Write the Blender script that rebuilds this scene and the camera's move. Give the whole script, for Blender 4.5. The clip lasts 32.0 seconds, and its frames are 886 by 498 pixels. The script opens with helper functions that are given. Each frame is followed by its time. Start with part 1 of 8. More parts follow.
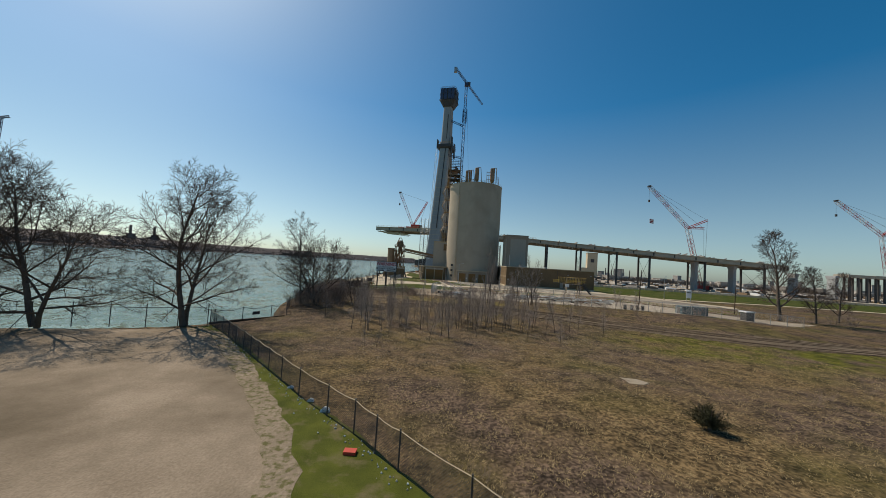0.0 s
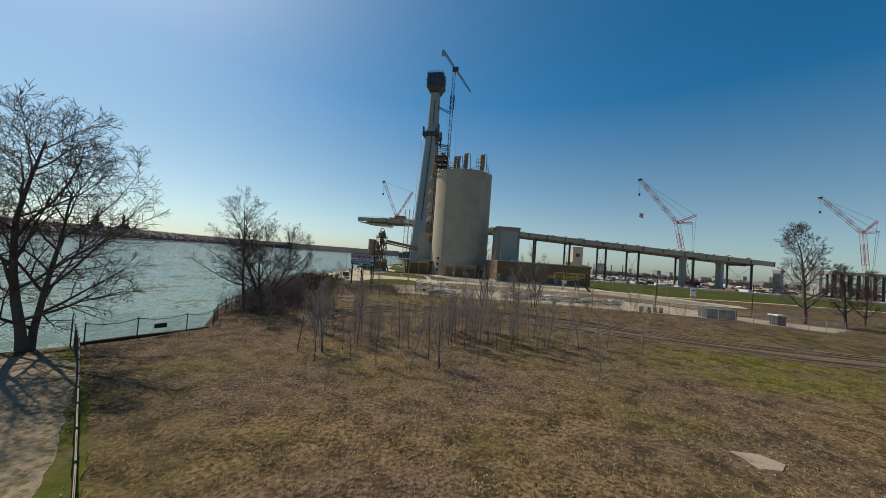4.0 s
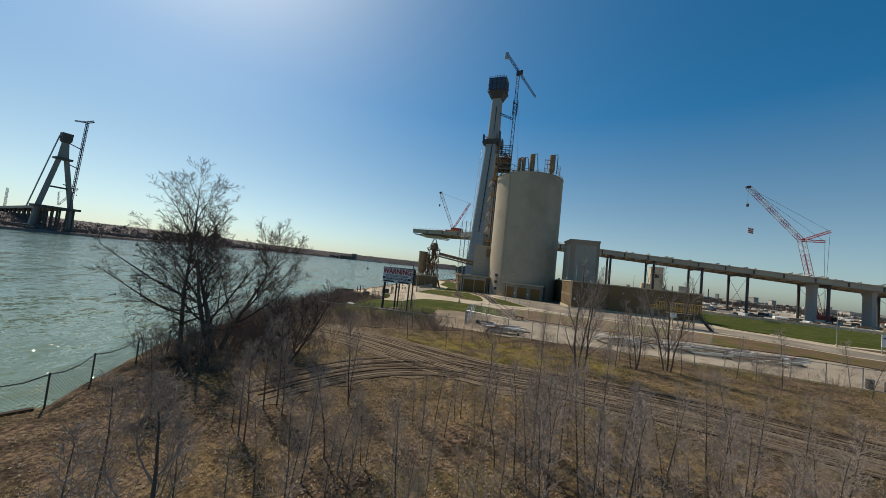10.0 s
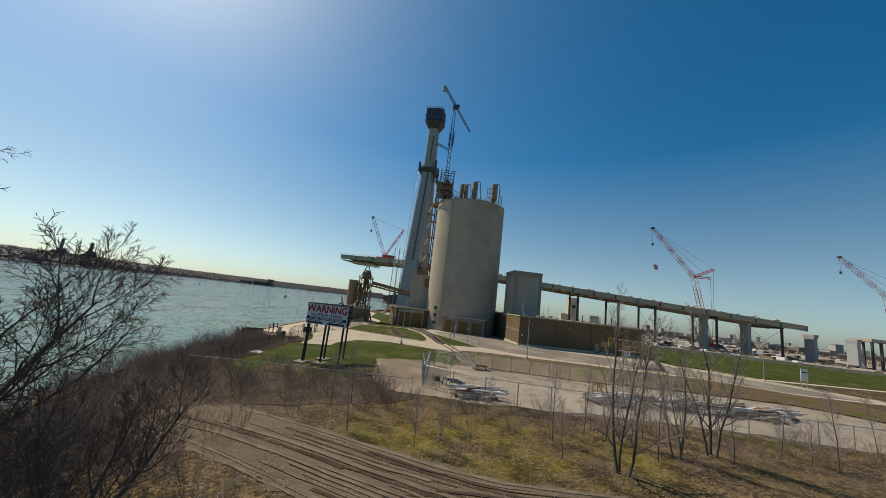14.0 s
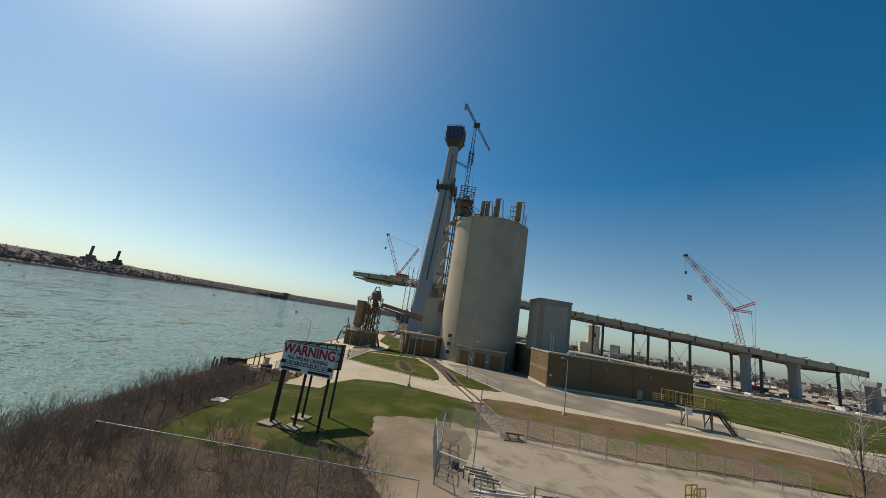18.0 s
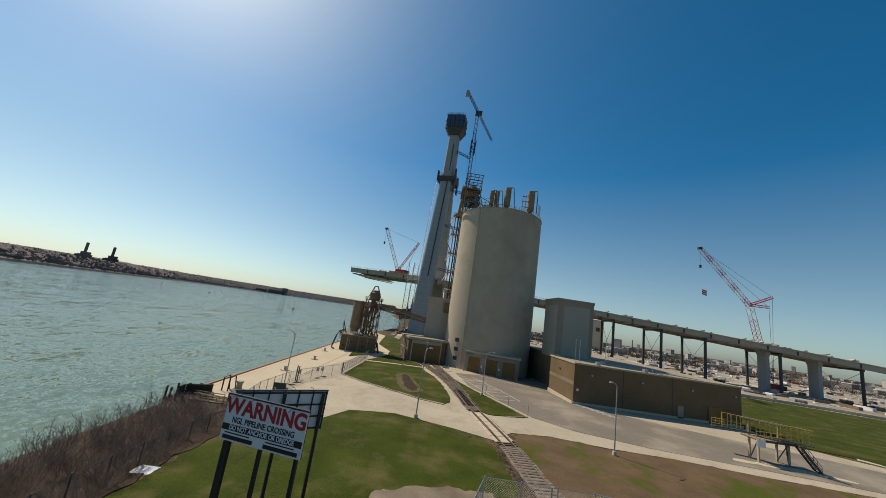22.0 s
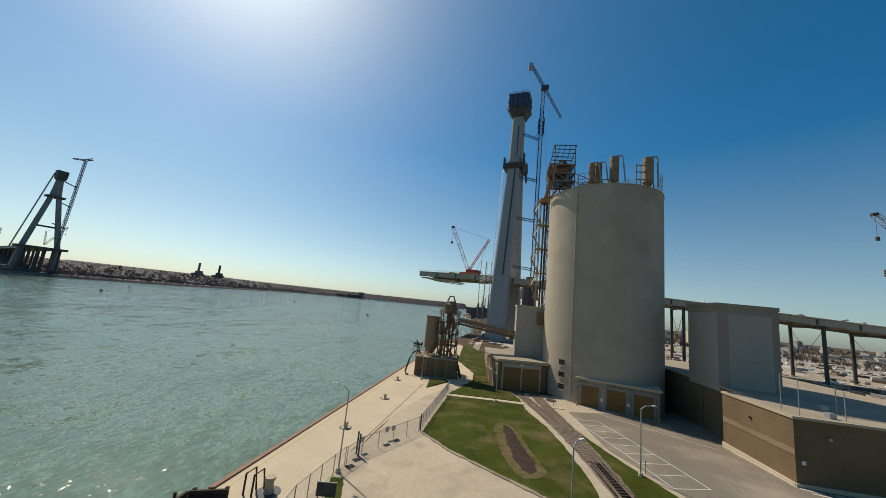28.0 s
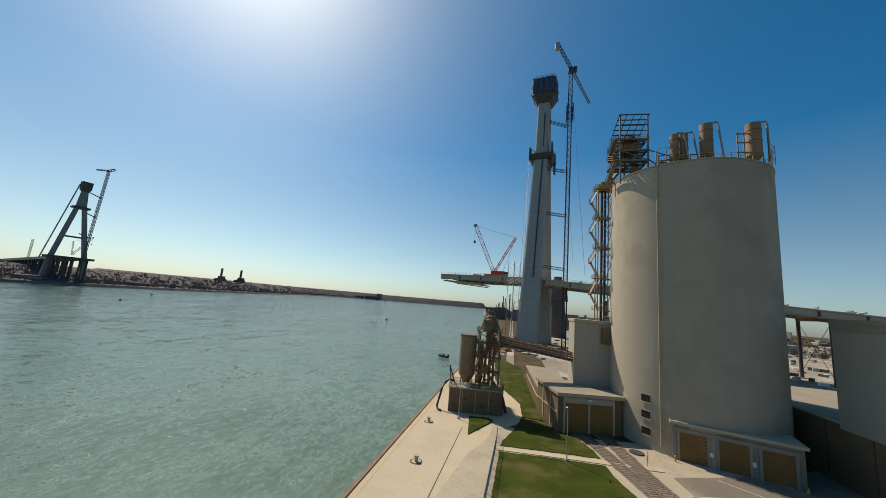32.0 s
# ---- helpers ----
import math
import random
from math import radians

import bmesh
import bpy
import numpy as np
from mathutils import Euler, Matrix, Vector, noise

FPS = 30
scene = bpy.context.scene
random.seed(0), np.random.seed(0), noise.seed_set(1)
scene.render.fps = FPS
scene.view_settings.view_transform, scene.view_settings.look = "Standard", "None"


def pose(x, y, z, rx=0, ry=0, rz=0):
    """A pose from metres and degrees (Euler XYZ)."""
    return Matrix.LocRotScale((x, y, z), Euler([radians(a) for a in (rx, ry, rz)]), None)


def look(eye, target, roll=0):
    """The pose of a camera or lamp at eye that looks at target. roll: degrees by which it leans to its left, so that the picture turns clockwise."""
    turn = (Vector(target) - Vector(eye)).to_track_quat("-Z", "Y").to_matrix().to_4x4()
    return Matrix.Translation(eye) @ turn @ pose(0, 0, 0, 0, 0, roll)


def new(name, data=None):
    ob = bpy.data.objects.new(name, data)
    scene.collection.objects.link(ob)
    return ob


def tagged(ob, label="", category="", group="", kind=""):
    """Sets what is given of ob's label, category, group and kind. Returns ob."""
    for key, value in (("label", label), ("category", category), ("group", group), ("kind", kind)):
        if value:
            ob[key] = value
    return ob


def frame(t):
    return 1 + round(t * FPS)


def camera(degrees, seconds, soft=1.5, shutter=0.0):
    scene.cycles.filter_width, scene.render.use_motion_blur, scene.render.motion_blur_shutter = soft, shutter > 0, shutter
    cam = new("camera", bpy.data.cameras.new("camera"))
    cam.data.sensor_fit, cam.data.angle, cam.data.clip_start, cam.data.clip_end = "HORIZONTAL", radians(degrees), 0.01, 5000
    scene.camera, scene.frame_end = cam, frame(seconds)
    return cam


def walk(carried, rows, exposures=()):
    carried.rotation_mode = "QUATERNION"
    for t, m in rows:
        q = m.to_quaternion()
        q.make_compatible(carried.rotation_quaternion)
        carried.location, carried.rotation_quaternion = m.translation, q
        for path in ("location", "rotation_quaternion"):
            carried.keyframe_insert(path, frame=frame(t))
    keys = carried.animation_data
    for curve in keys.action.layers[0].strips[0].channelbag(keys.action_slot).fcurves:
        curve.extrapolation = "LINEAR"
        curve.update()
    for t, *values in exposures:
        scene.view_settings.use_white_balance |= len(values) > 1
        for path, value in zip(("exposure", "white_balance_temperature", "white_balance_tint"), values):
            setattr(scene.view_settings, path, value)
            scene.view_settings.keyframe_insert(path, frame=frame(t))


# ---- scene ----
cam = camera(105.7, 32.0, soft=0.5)
METRES, EYE, TILT, LEAN, TURN = 120.0, 9.5, 0.0, 0.0, 0.0
ROWS = [
    (0.0, 0.0, 0.0, 0.0, -0.17, 2.64, -3.59),
    (0.5, -0.0005, 0.0145, 0.0003, -0.27, 2.12, -3.61),
    (1.0, -0.0011, 0.0289, 0.0004, -0.49, 1.7, -3.63),
    (1.5, -0.002, 0.0428, 0.0003, -0.86, 1.39, -3.66),
    (2.0, -0.003, 0.0564, 0.0001, -1.34, 1.23, -3.7),
    (2.5, -0.0033, 0.0705, -0.0001, -1.81, 1.24, -3.76),
    (3.0, -0.0029, 0.0848, -0.0001, -2.25, 1.36, -3.86),
    (3.5, -0.0029, 0.0993, 0.0001, -2.62, 1.46, -3.92),
    (5.5, 0.0001, 0.1612, 0.0009, -3.1, 2.36, -4.33),
    (6.0, 0.0014, 0.1805, 0.0017, -2.89, 2.47, -4.42),
    (6.5, 0.0022, 0.1992, 0.0026, -2.6, 2.57, -4.41),
    (7.0, 0.0013, 0.2166, 0.0033, -2.31, 2.73, -4.32),
    (7.5, -0.001, 0.2329, 0.0039, -1.84, 2.82, -4.11),
    (8.0, -0.0019, 0.2479, 0.0045, -0.62, 2.8, -4.13),
    (8.5, -0.0006, 0.2616, 0.005, 1.12, 2.86, -4.62),
    (9.0, 0.0002, 0.275, 0.0053, 2.98, 2.86, -5.23),
    (9.5, -0.0001, 0.2882, 0.0052, 4.96, 2.96, -5.68),
    (10.0, -0.0019, 0.3015, 0.0052, 6.93, 3.28, -6.03),
    (10.5, -0.0065, 0.3158, 0.005, 8.13, 3.79, -6.02),
    (11.0, -0.0129, 0.33, 0.0051, 8.36, 4.42, -5.79),
    (11.5, -0.0204, 0.3438, 0.0058, 7.61, 5.12, -5.42),
    (12.0, -0.0278, 0.3568, 0.0071, 5.3, 5.91, -4.99),
    (12.5, -0.0334, 0.3701, 0.0077, 2.48, 6.87, -4.87),
    (13.0, -0.0373, 0.3832, 0.009, -0.44, 7.78, -5.29),
    (13.5, -0.0399, 0.3963, 0.0107, -3.18, 8.67, -5.84),
    (14.0, -0.0415, 0.4101, 0.0128, -5.46, 9.44, -6.49),
    (14.5, -0.0426, 0.4241, 0.014, -7.76, 10.24, -7.32),
    (16.5, -0.0394, 0.472, 0.0255, -8.4, 12.68, -9.87),
    (17.0, -0.0394, 0.4846, 0.0285, -6.56, 12.83, -9.95),
    (17.5, -0.0407, 0.4973, 0.031, -4.64, 12.74, -9.59),
    (18.0, -0.0435, 0.5094, 0.0338, -3.32, 12.48, -8.9),
    (18.5, -0.0465, 0.5214, 0.0365, -2.63, 12.26, -8.19),
    (19.0, -0.0489, 0.5329, 0.039, -2.4, 12.18, -7.85),
    (19.5, -0.0512, 0.5452, 0.0417, -2.55, 12.08, -7.75),
    (20.0, -0.0532, 0.5571, 0.0449, -2.9, 11.89, -7.85),
    (20.5, -0.0549, 0.57, 0.0475, -3.18, 11.78, -7.99),
    (21.0, -0.0565, 0.5841, 0.0504, -3.35, 11.66, -8.16),
    (21.5, -0.0583, 0.5995, 0.0535, -3.44, 11.56, -8.29),
    (22.0, -0.06, 0.6152, 0.0566, -3.41, 11.46, -8.43),
    (22.5, -0.0616, 0.6311, 0.0604, -3.24, 11.27, -8.59),
    (23.0, -0.0636, 0.6474, 0.0636, -2.88, 11.04, -8.66),
    (23.5, -0.0656, 0.6634, 0.067, -2.16, 10.71, -8.76),
    (24.0, -0.0678, 0.68, 0.0698, -1.2, 10.37, -8.75),
    (24.5, -0.0699, 0.6964, 0.073, 0.07, 10.08, -8.62),
    (25.0, -0.0737, 0.7125, 0.0759, 1.52, 9.86, -8.34),
    (25.5, -0.0785, 0.7277, 0.0788, 2.91, 9.7, -8.0),
    (26.0, -0.0834, 0.7429, 0.0807, 4.27, 9.6, -7.58),
    (26.5, -0.0882, 0.7569, 0.0837, 5.63, 9.51, -7.14),
    (28.5, -0.1155, 0.8228, 0.0978, 8.92, 9.49, -5.61),
    (29.0, -0.1231, 0.8416, 0.1014, 9.4, 9.47, -5.41),
    (29.5, -0.1311, 0.8611, 0.1054, 9.81, 9.43, -5.26),
    (30.0, -0.1398, 0.8812, 0.1088, 10.15, 9.43, -5.16),
    (30.5, -0.1482, 0.9012, 0.113, 10.51, 9.36, -5.06),
    (31.0, -0.1569, 0.9197, 0.1164, 10.79, 9.31, -5.0),
    (31.5, -0.1652, 0.9383, 0.1205, 11.08, 9.22, -4.95),
    (32.0, -0.1739, 0.9569, 0.1237, 11.33, 9.14, -4.88),
]
walk(cam, [(t, pose(0, 0, EYE, TILT, LEAN, TURN) @ pose(METRES * x, METRES * y, METRES * z, 90 + pitch, roll, yaw)) for t, x, y, z, yaw, pitch, roll in ROWS], [(0.0, -0.2), (32.0, -0.2)])

# ---- world and sun ----
SUN_AZ, SUN_EL = radians(-50), radians(49)
world = bpy.data.worlds.new("sky")
scene.world = world
world.use_nodes = True
wn, wl = world.node_tree.nodes, world.node_tree.links
sky = wn.new("ShaderNodeTexSky")
sky.sky_type, sky.sun_disc = "NISHITA", False
sky.sun_elevation, sky.sun_rotation = SUN_EL, SUN_AZ
sky.altitude, sky.air_density, sky.dust_density, sky.ozone_density = 200, 0.7, 0.9, 3.2
vivid = wn.new("ShaderNodeHueSaturation")
vivid.inputs["Hue"].default_value = 0.492
haze = wn.new("ShaderNodeGamma")
haze.inputs["Gamma"].default_value = 1.0
wl.new(sky.outputs[0], haze.inputs["Color"])
wl.new(haze.outputs[0], vivid.inputs["Color"])
where, part_z, low_air = wn.new("ShaderNodeTexCoord"), wn.new("ShaderNodeSeparateXYZ"), wn.new("ShaderNodeMapRange")
low_air.inputs["From Min"].default_value, low_air.inputs["From Max"].default_value = 0.0, 0.42
low_air.inputs["To Min"].default_value, low_air.inputs["To Max"].default_value = 0.74, 1.36
wl.new(where.outputs["Generated"], part_z.inputs[0])
wl.new(part_z.outputs["Z"], low_air.inputs["Value"])
wl.new(low_air.outputs[0], vivid.inputs["Saturation"])
dim_air = wn.new("ShaderNodeMapRange")
dim_air.inputs["From Min"].default_value, dim_air.inputs["From Max"].default_value = 0.0, 0.38
dim_air.inputs["To Min"].default_value, dim_air.inputs["To Max"].default_value = 0.78, 1.0
wl.new(part_z.outputs["Z"], dim_air.inputs["Value"])
wl.new(dim_air.outputs[0], vivid.inputs["Value"])
clear = wn.new("ShaderNodeMix")
clear.data_type, clear.blend_type = "RGBA", "MULTIPLY"
clear.inputs["Factor"].default_value, clear.inputs["B"].default_value = 1.0, (1.0, 1.075, 0.945, 1)
wl.new(vivid.outputs[0], clear.inputs["A"])
wl.new(clear.outputs["Result"], wn["Background"].inputs[0])
wn["Background"].inputs[1].default_value = 0.137
sun = new("sun", bpy.data.lights.new("sun", "SUN"))
sun.data.energy, sun.data.angle, sun.data.color = 5.0, radians(0.6), (1.0, 0.90, 0.75)
toward = Vector((math.sin(SUN_AZ) * math.cos(SUN_EL), math.cos(SUN_AZ) * math.cos(SUN_EL), math.sin(SUN_EL)))
sun.matrix_world = look(toward * 100, (0, 0, 0))


# ---- materials ----
def material(name, color, color2=None, rough=0.8, metal=0.0, scale=1.0, fine=12.0, bump=0.15, contrast=0.5, vary=0.0, streak=0.0, spec=0.4, patch=None, grain=0.45):
    """Two scales of noise between two colours, with relief; scale is patches per metre. vary: change from piece to piece.
    patch: (colour, spots per metre, from, to) of blotches laid over. grain: the share of the fine noise."""
    m = bpy.data.materials.new(name)
    m.use_nodes = True
    n, l = m.node_tree.nodes, m.node_tree.links
    b = n["Principled BSDF"]
    b.inputs["Roughness"].default_value, b.inputs["Metallic"].default_value = rough, metal
    b.inputs["Specular IOR Level"].default_value = spec if rough < 0.85 else 0.08
    c1 = tuple(color)
    c2 = tuple(color2) if color2 else tuple(v * 0.6 for v in color)
    geo = n.new("ShaderNodeNewGeometry")
    big, small = n.new("ShaderNodeTexNoise"), n.new("ShaderNodeTexNoise")
    for tex, s, d in ((big, scale, 4), (small, scale * fine, 3)):
        tex.inputs["Scale"].default_value, tex.inputs["Detail"].default_value = s, d
        l.new(geo.outputs["Position"], tex.inputs["Vector"])
    if streak:
        mp = n.new("ShaderNodeMapping")
        mp.inputs["Scale"].default_value = (1, 1, streak)
        l.new(geo.outputs["Position"], mp.inputs["Vector"])
        l.new(mp.outputs[0], big.inputs["Vector"])
    mix = n.new("ShaderNodeMath")
    mix.operation = "MULTIPLY_ADD"
    mix.inputs[1].default_value = grain
    l.new(small.outputs[0], mix.inputs[0])
    half = n.new("ShaderNodeMath")
    half.operation = "MULTIPLY"
    half.inputs[1].default_value = 1 - grain
    l.new(big.outputs[0], half.inputs[0])
    l.new(half.outputs[0], mix.inputs[2])
    ramp = n.new("ShaderNodeValToRGB")
    ramp.color_ramp.elements[0].position, ramp.color_ramp.elements[1].position = 0.5 - 0.3 * (1 - contrast), 0.5 + 0.3 * (1 - contrast)
    ramp.color_ramp.elements[0].color, ramp.color_ramp.elements[1].color = (*c2, 1), (*c1, 1)
    l.new(mix.outputs[0], ramp.inputs[0])
    out = ramp.outputs[0]
    if patch:
        blot, edge, over = n.new("ShaderNodeTexNoise"), n.new("ShaderNodeMapRange"), n.new("ShaderNodeMix")
        blot.inputs["Scale"].default_value, blot.inputs["Detail"].default_value, blot.inputs["Roughness"].default_value = patch[1], 7, 0.62
        l.new(geo.outputs["Position"], blot.inputs["Vector"])
        edge.inputs["From Min"].default_value, edge.inputs["From Max"].default_value = patch[2], patch[3]
        l.new(blot.outputs[0], edge.inputs["Value"])
        over.data_type = "RGBA"
        over.inputs["B"].default_value = (*patch[0], 1)
        l.new(edge.outputs[0], over.inputs["Factor"])
        l.new(out, over.inputs["A"])
        out = over.outputs["Result"]
    if vary:
        info, hsv, rng = n.new("ShaderNodeObjectInfo"), n.new("ShaderNodeHueSaturation"), n.new("ShaderNodeMapRange")
        rng.inputs["To Min"].default_value, rng.inputs["To Max"].default_value = 1 - vary, 1 + vary
        l.new(info.outputs["Random"], rng.inputs["Value"])
        l.new(rng.outputs[0], hsv.inputs["Value"])
        l.new(out, hsv.inputs["Color"])
        out = hsv.outputs[0]
    l.new(out, b.inputs["Base Color"])
    if bump:
        bp = n.new("ShaderNodeBump")
        bp.inputs["Strength"].default_value, bp.inputs["Distance"].default_value = bump, 0.1 / max(scale, 0.05) ** 0.5
        l.new(small.outputs[0], bp.inputs["Height"])
        l.new(bp.outputs[0], b.inputs["Normal"])
    return m


CONCRETE = material("silo_concrete", (0.50, 0.417, 0.317), (0.40, 0.33, 0.247), 0.85, scale=0.16, fine=9, streak=0.12, bump=0.03, contrast=0.25, grain=0.2, patch=((0.33, 0.272, 0.202), 0.09, 0.46, 0.75))
PYLON_C = material("pylon_concrete", (0.36, 0.36, 0.35), (0.27, 0.27, 0.27), 0.85, scale=0.08, fine=12, streak=0.15, bump=0.05, contrast=0.3)
DULL_C = material("dull_concrete", (0.24, 0.24, 0.24), (0.17, 0.17, 0.17), 0.85, scale=0.05, bump=0.0, contrast=0.3)
PALE_C = material("pale_concrete", (0.56, 0.46, 0.32), (0.45, 0.37, 0.255), 0.85, scale=0.2, fine=14, bump=0.06, contrast=0.3)
ROAD_C = material("road_concrete", (0.47, 0.39, 0.285), (0.37, 0.305, 0.22), 0.85, scale=0.12, fine=16, bump=0.06, contrast=0.35, patch=((0.33, 0.27, 0.19), 0.3, 0.5, 0.72))
ASPHALT = material("worn_asphalt", (0.235, 0.20, 0.155), (0.165, 0.14, 0.11), 0.85, scale=0.1, fine=20, bump=0.08, contrast=0.35, patch=((0.31, 0.26, 0.195), 0.10, 0.5, 0.68))
GRAVEL = material("pale_gravel", (0.36, 0.30, 0.225), (0.26, 0.215, 0.16), 0.95, scale=0.25, fine=30, bump=0.5, contrast=0.5, patch=((0.19, 0.145, 0.10), 0.35, 0.5, 0.66))
DIRT = material("bare_dirt", (0.168, 0.127, 0.086), (0.107, 0.079, 0.052), 0.95, scale=0.25, fine=18, bump=0.3, contrast=0.35)
SAND = material("packed_sand", (0.315, 0.248, 0.179), (0.21, 0.161, 0.113), 0.95, scale=0.3, fine=30, bump=0.35, contrast=0.55, patch=((0.13, 0.10, 0.066), 0.10, 0.42, 0.66))
THIN_GRASS = material("thin_grass_on_sand", (0.29, 0.228, 0.162), (0.19, 0.147, 0.102), 0.95, scale=0.3, fine=24, bump=0.5, contrast=0.55, patch=((0.11, 0.10, 0.04), 2.6, 0.47, 0.62))
LAWN = material("green_lawn", (0.061, 0.075, 0.009), (0.029, 0.039, 0.004), 0.95, scale=0.25, fine=26, bump=0.5, contrast=0.5, patch=((0.125, 0.100, 0.040), 0.2, 0.50, 0.74))
VERGE = material("grass_verge", (0.100, 0.108, 0.018), (0.05, 0.058, 0.010), 0.95, scale=0.8, fine=24, bump=0.5, patch=((0.16, 0.125, 0.07), 0.7, 0.52, 0.72))
BROWN_V = material("brown_verge", (0.165, 0.105, 0.06), (0.10, 0.066, 0.038), 0.95, scale=0.3, fine=30, bump=0.5, patch=((0.075, 0.085, 0.012), 0.16, 0.50, 0.62))
RUT_M = material("churned_earth", (0.23, 0.175, 0.12), (0.12, 0.088, 0.06), 0.95, scale=0.8, fine=12, bump=0.4)
BRICK_M = material("tan_brick_face", (0.20, 0.14, 0.08), (0.14, 0.096, 0.055), 0.9, scale=0.15, fine=30, bump=0.1, vary=0.05)
TAN_TRIM = material("tan_trim", (0.45, 0.37, 0.25), (0.36, 0.29, 0.19), 0.8, scale=0.3, bump=0.05)
SHED_GREY = material("stained_block", (0.33, 0.295, 0.24), (0.25, 0.22, 0.175), 0.85, scale=0.3, streak=0.3, bump=0.05)
PAINT_W = material("worn_white_line", (0.62, 0.6, 0.56), (0.42, 0.4, 0.36), 0.85, scale=1.5, bump=0.02)
GREY_CLAD = material("grey_cladding", (0.40, 0.355, 0.285), (0.33, 0.292, 0.235), 0.6, scale=0.15, streak=0.2, bump=0.03, contrast=0.2)
ROOF_M = material("gravel_roof", (0.36, 0.30, 0.225), (0.27, 0.225, 0.165), 0.95, scale=0.2, fine=30, bump=0.2)
DOOR_M = material("ochre_door_steel", (0.22, 0.118, 0.03), (0.165, 0.085, 0.022), 0.6, scale=0.4, bump=0.03, vary=0.06)
STEEL_TAN = material("tan_painted_steel", (0.36, 0.25, 0.13), (0.25, 0.165, 0.085), 0.6, scale=0.5, bump=0.05, vary=0.12)
STEEL_BR = material("brown_rusty_steel", (0.25, 0.165, 0.09), (0.15, 0.10, 0.06), 0.65, scale=0.6, bump=0.05, vary=0.15)
STEEL_DK = material("dark_steel", (0.075, 0.07, 0.065), (0.045, 0.04, 0.04), 0.6, scale=0.5, bump=0.05)
RUST = material("rusty_pipe", (0.27, 0.13, 0.06), (0.17, 0.085, 0.045), 0.7, scale=0.6, bump=0.08, vary=0.12)
TANK_M = material("tan_tank", (0.34, 0.215, 0.12), (0.25, 0.155, 0.085), 0.65, scale=0.3, fine=14, streak=0.3, bump=0.04, patch=((0.2, 0.13, 0.075), 0.35, 0.5, 0.7))
GALV = material("galvanised", (0.42, 0.42, 0.41), (0.33, 0.33, 0.32), 0.5, 0.6, scale=1.5, bump=0.02)
CRANE_R = material("red_crane_paint", (0.45, 0.045, 0.035), (0.33, 0.035, 0.03), 0.5, scale=0.8, bump=0.02)
CRANE_W = material("white_crane_paint", (0.68, 0.64, 0.62), (0.55, 0.5, 0.49), 0.5, scale=0.8, bump=0.02)
CRANE_B = material("blue_crane_paint", (0.05, 0.075, 0.14), (0.035, 0.05, 0.1), 0.5, scale=0.8, bump=0.02)
GIRDER = material("grey_green_girder", (0.42, 0.37, 0.29), (0.31, 0.275, 0.215), 0.6, scale=0.2, bump=0.03)
YELLOW = material("yellow_rail_paint", (0.50, 0.33, 0.07), (0.40, 0.26, 0.06), 0.55, scale=1.2, bump=0.03)
WHITE = material("white_paint", (0.75, 0.75, 0.73), (0.66, 0.66, 0.64), 0.6, scale=0.5, bump=0.02, contrast=0.2)
BLACK = material("black_paint", (0.02, 0.02, 0.022), (0.014, 0.014, 0.015), 0.6, scale=0.5, bump=0.0)
SIGN_RED = material("sign_red", (0.42, 0.02, 0.025), (0.36, 0.018, 0.02), 0.6, scale=0.8, bump=0.0)
WOOD_DK = material("dark_timber", (0.085, 0.06, 0.042), (0.05, 0.036, 0.026), 0.9, scale=1.2, bump=0.2, vary=0.15)
TIMBER = material("grey_timber", (0.26, 0.20, 0.14), (0.18, 0.14, 0.10), 0.9, scale=1.2, bump=0.2, vary=0.15)
BARK = material("grey_bark", (0.15, 0.12, 0.095), (0.085, 0.068, 0.054), 0.95, scale=1.5, bump=0.3)
TWIG = material("brown_twigs", (0.36, 0.30, 0.255), (0.23, 0.185, 0.155), 0.95, scale=1.0, bump=0.0)
DARK_TWIG = material("dark_twigs", (0.125, 0.095, 0.077), (0.075, 0.057, 0.047), 0.95, scale=1.0, bump=0.0)
BRUSH = material("reddish_brush_twigs", (0.29, 0.22, 0.175), (0.17, 0.128, 0.102), 0.95, scale=1.0, bump=0.0)
STRAW = material("dead_grass_blades", (0.44, 0.33, 0.17), (0.25, 0.18, 0.085), 0.95, scale=0.9, fine=9, bump=0.0)
EVERGREEN = material("dull_evergreen", (0.06, 0.055, 0.03), (0.035, 0.035, 0.018), 0.95, scale=2.0, bump=0.0)
RAIL_M = material("rusty_rail", (0.15, 0.10, 0.07), (0.10, 0.068, 0.048), 0.5, 0.5, scale=2.0, bump=0.05)
SLEEPER_M = material("weathered_sleeper", (0.19, 0.152, 0.115), (0.115, 0.09, 0.067), 0.95, scale=1.2, bump=0.2, vary=0.3)
BALLAST = material("track_ballast", (0.29, 0.24, 0.185), (0.16, 0.13, 0.098), 0.95, scale=1.0, fine=12, bump=0.4)
CITY_M = material("far_city_walls", (0.44, 0.40, 0.355), (0.24, 0.215, 0.195), 0.9, scale=0.02, bump=0.0, vary=0.45)
MILL_M = material("sooty_mill", (0.19, 0.162, 0.145), (0.12, 0.10, 0.09), 0.9, scale=0.05, bump=0.0, vary=0.35)
FAR_TREES = material("far_bare_woods", (0.185, 0.155, 0.14), (0.115, 0.095, 0.088), 0.95, scale=0.06, fine=8, bump=0.0)
SITE_M = material("site_earth", (0.37, 0.31, 0.24), (0.22, 0.18, 0.135), 0.95, scale=0.05, fine=12, bump=0.2, contrast=0.4, patch=((0.46, 0.41, 0.34), 0.03, 0.5, 0.62))
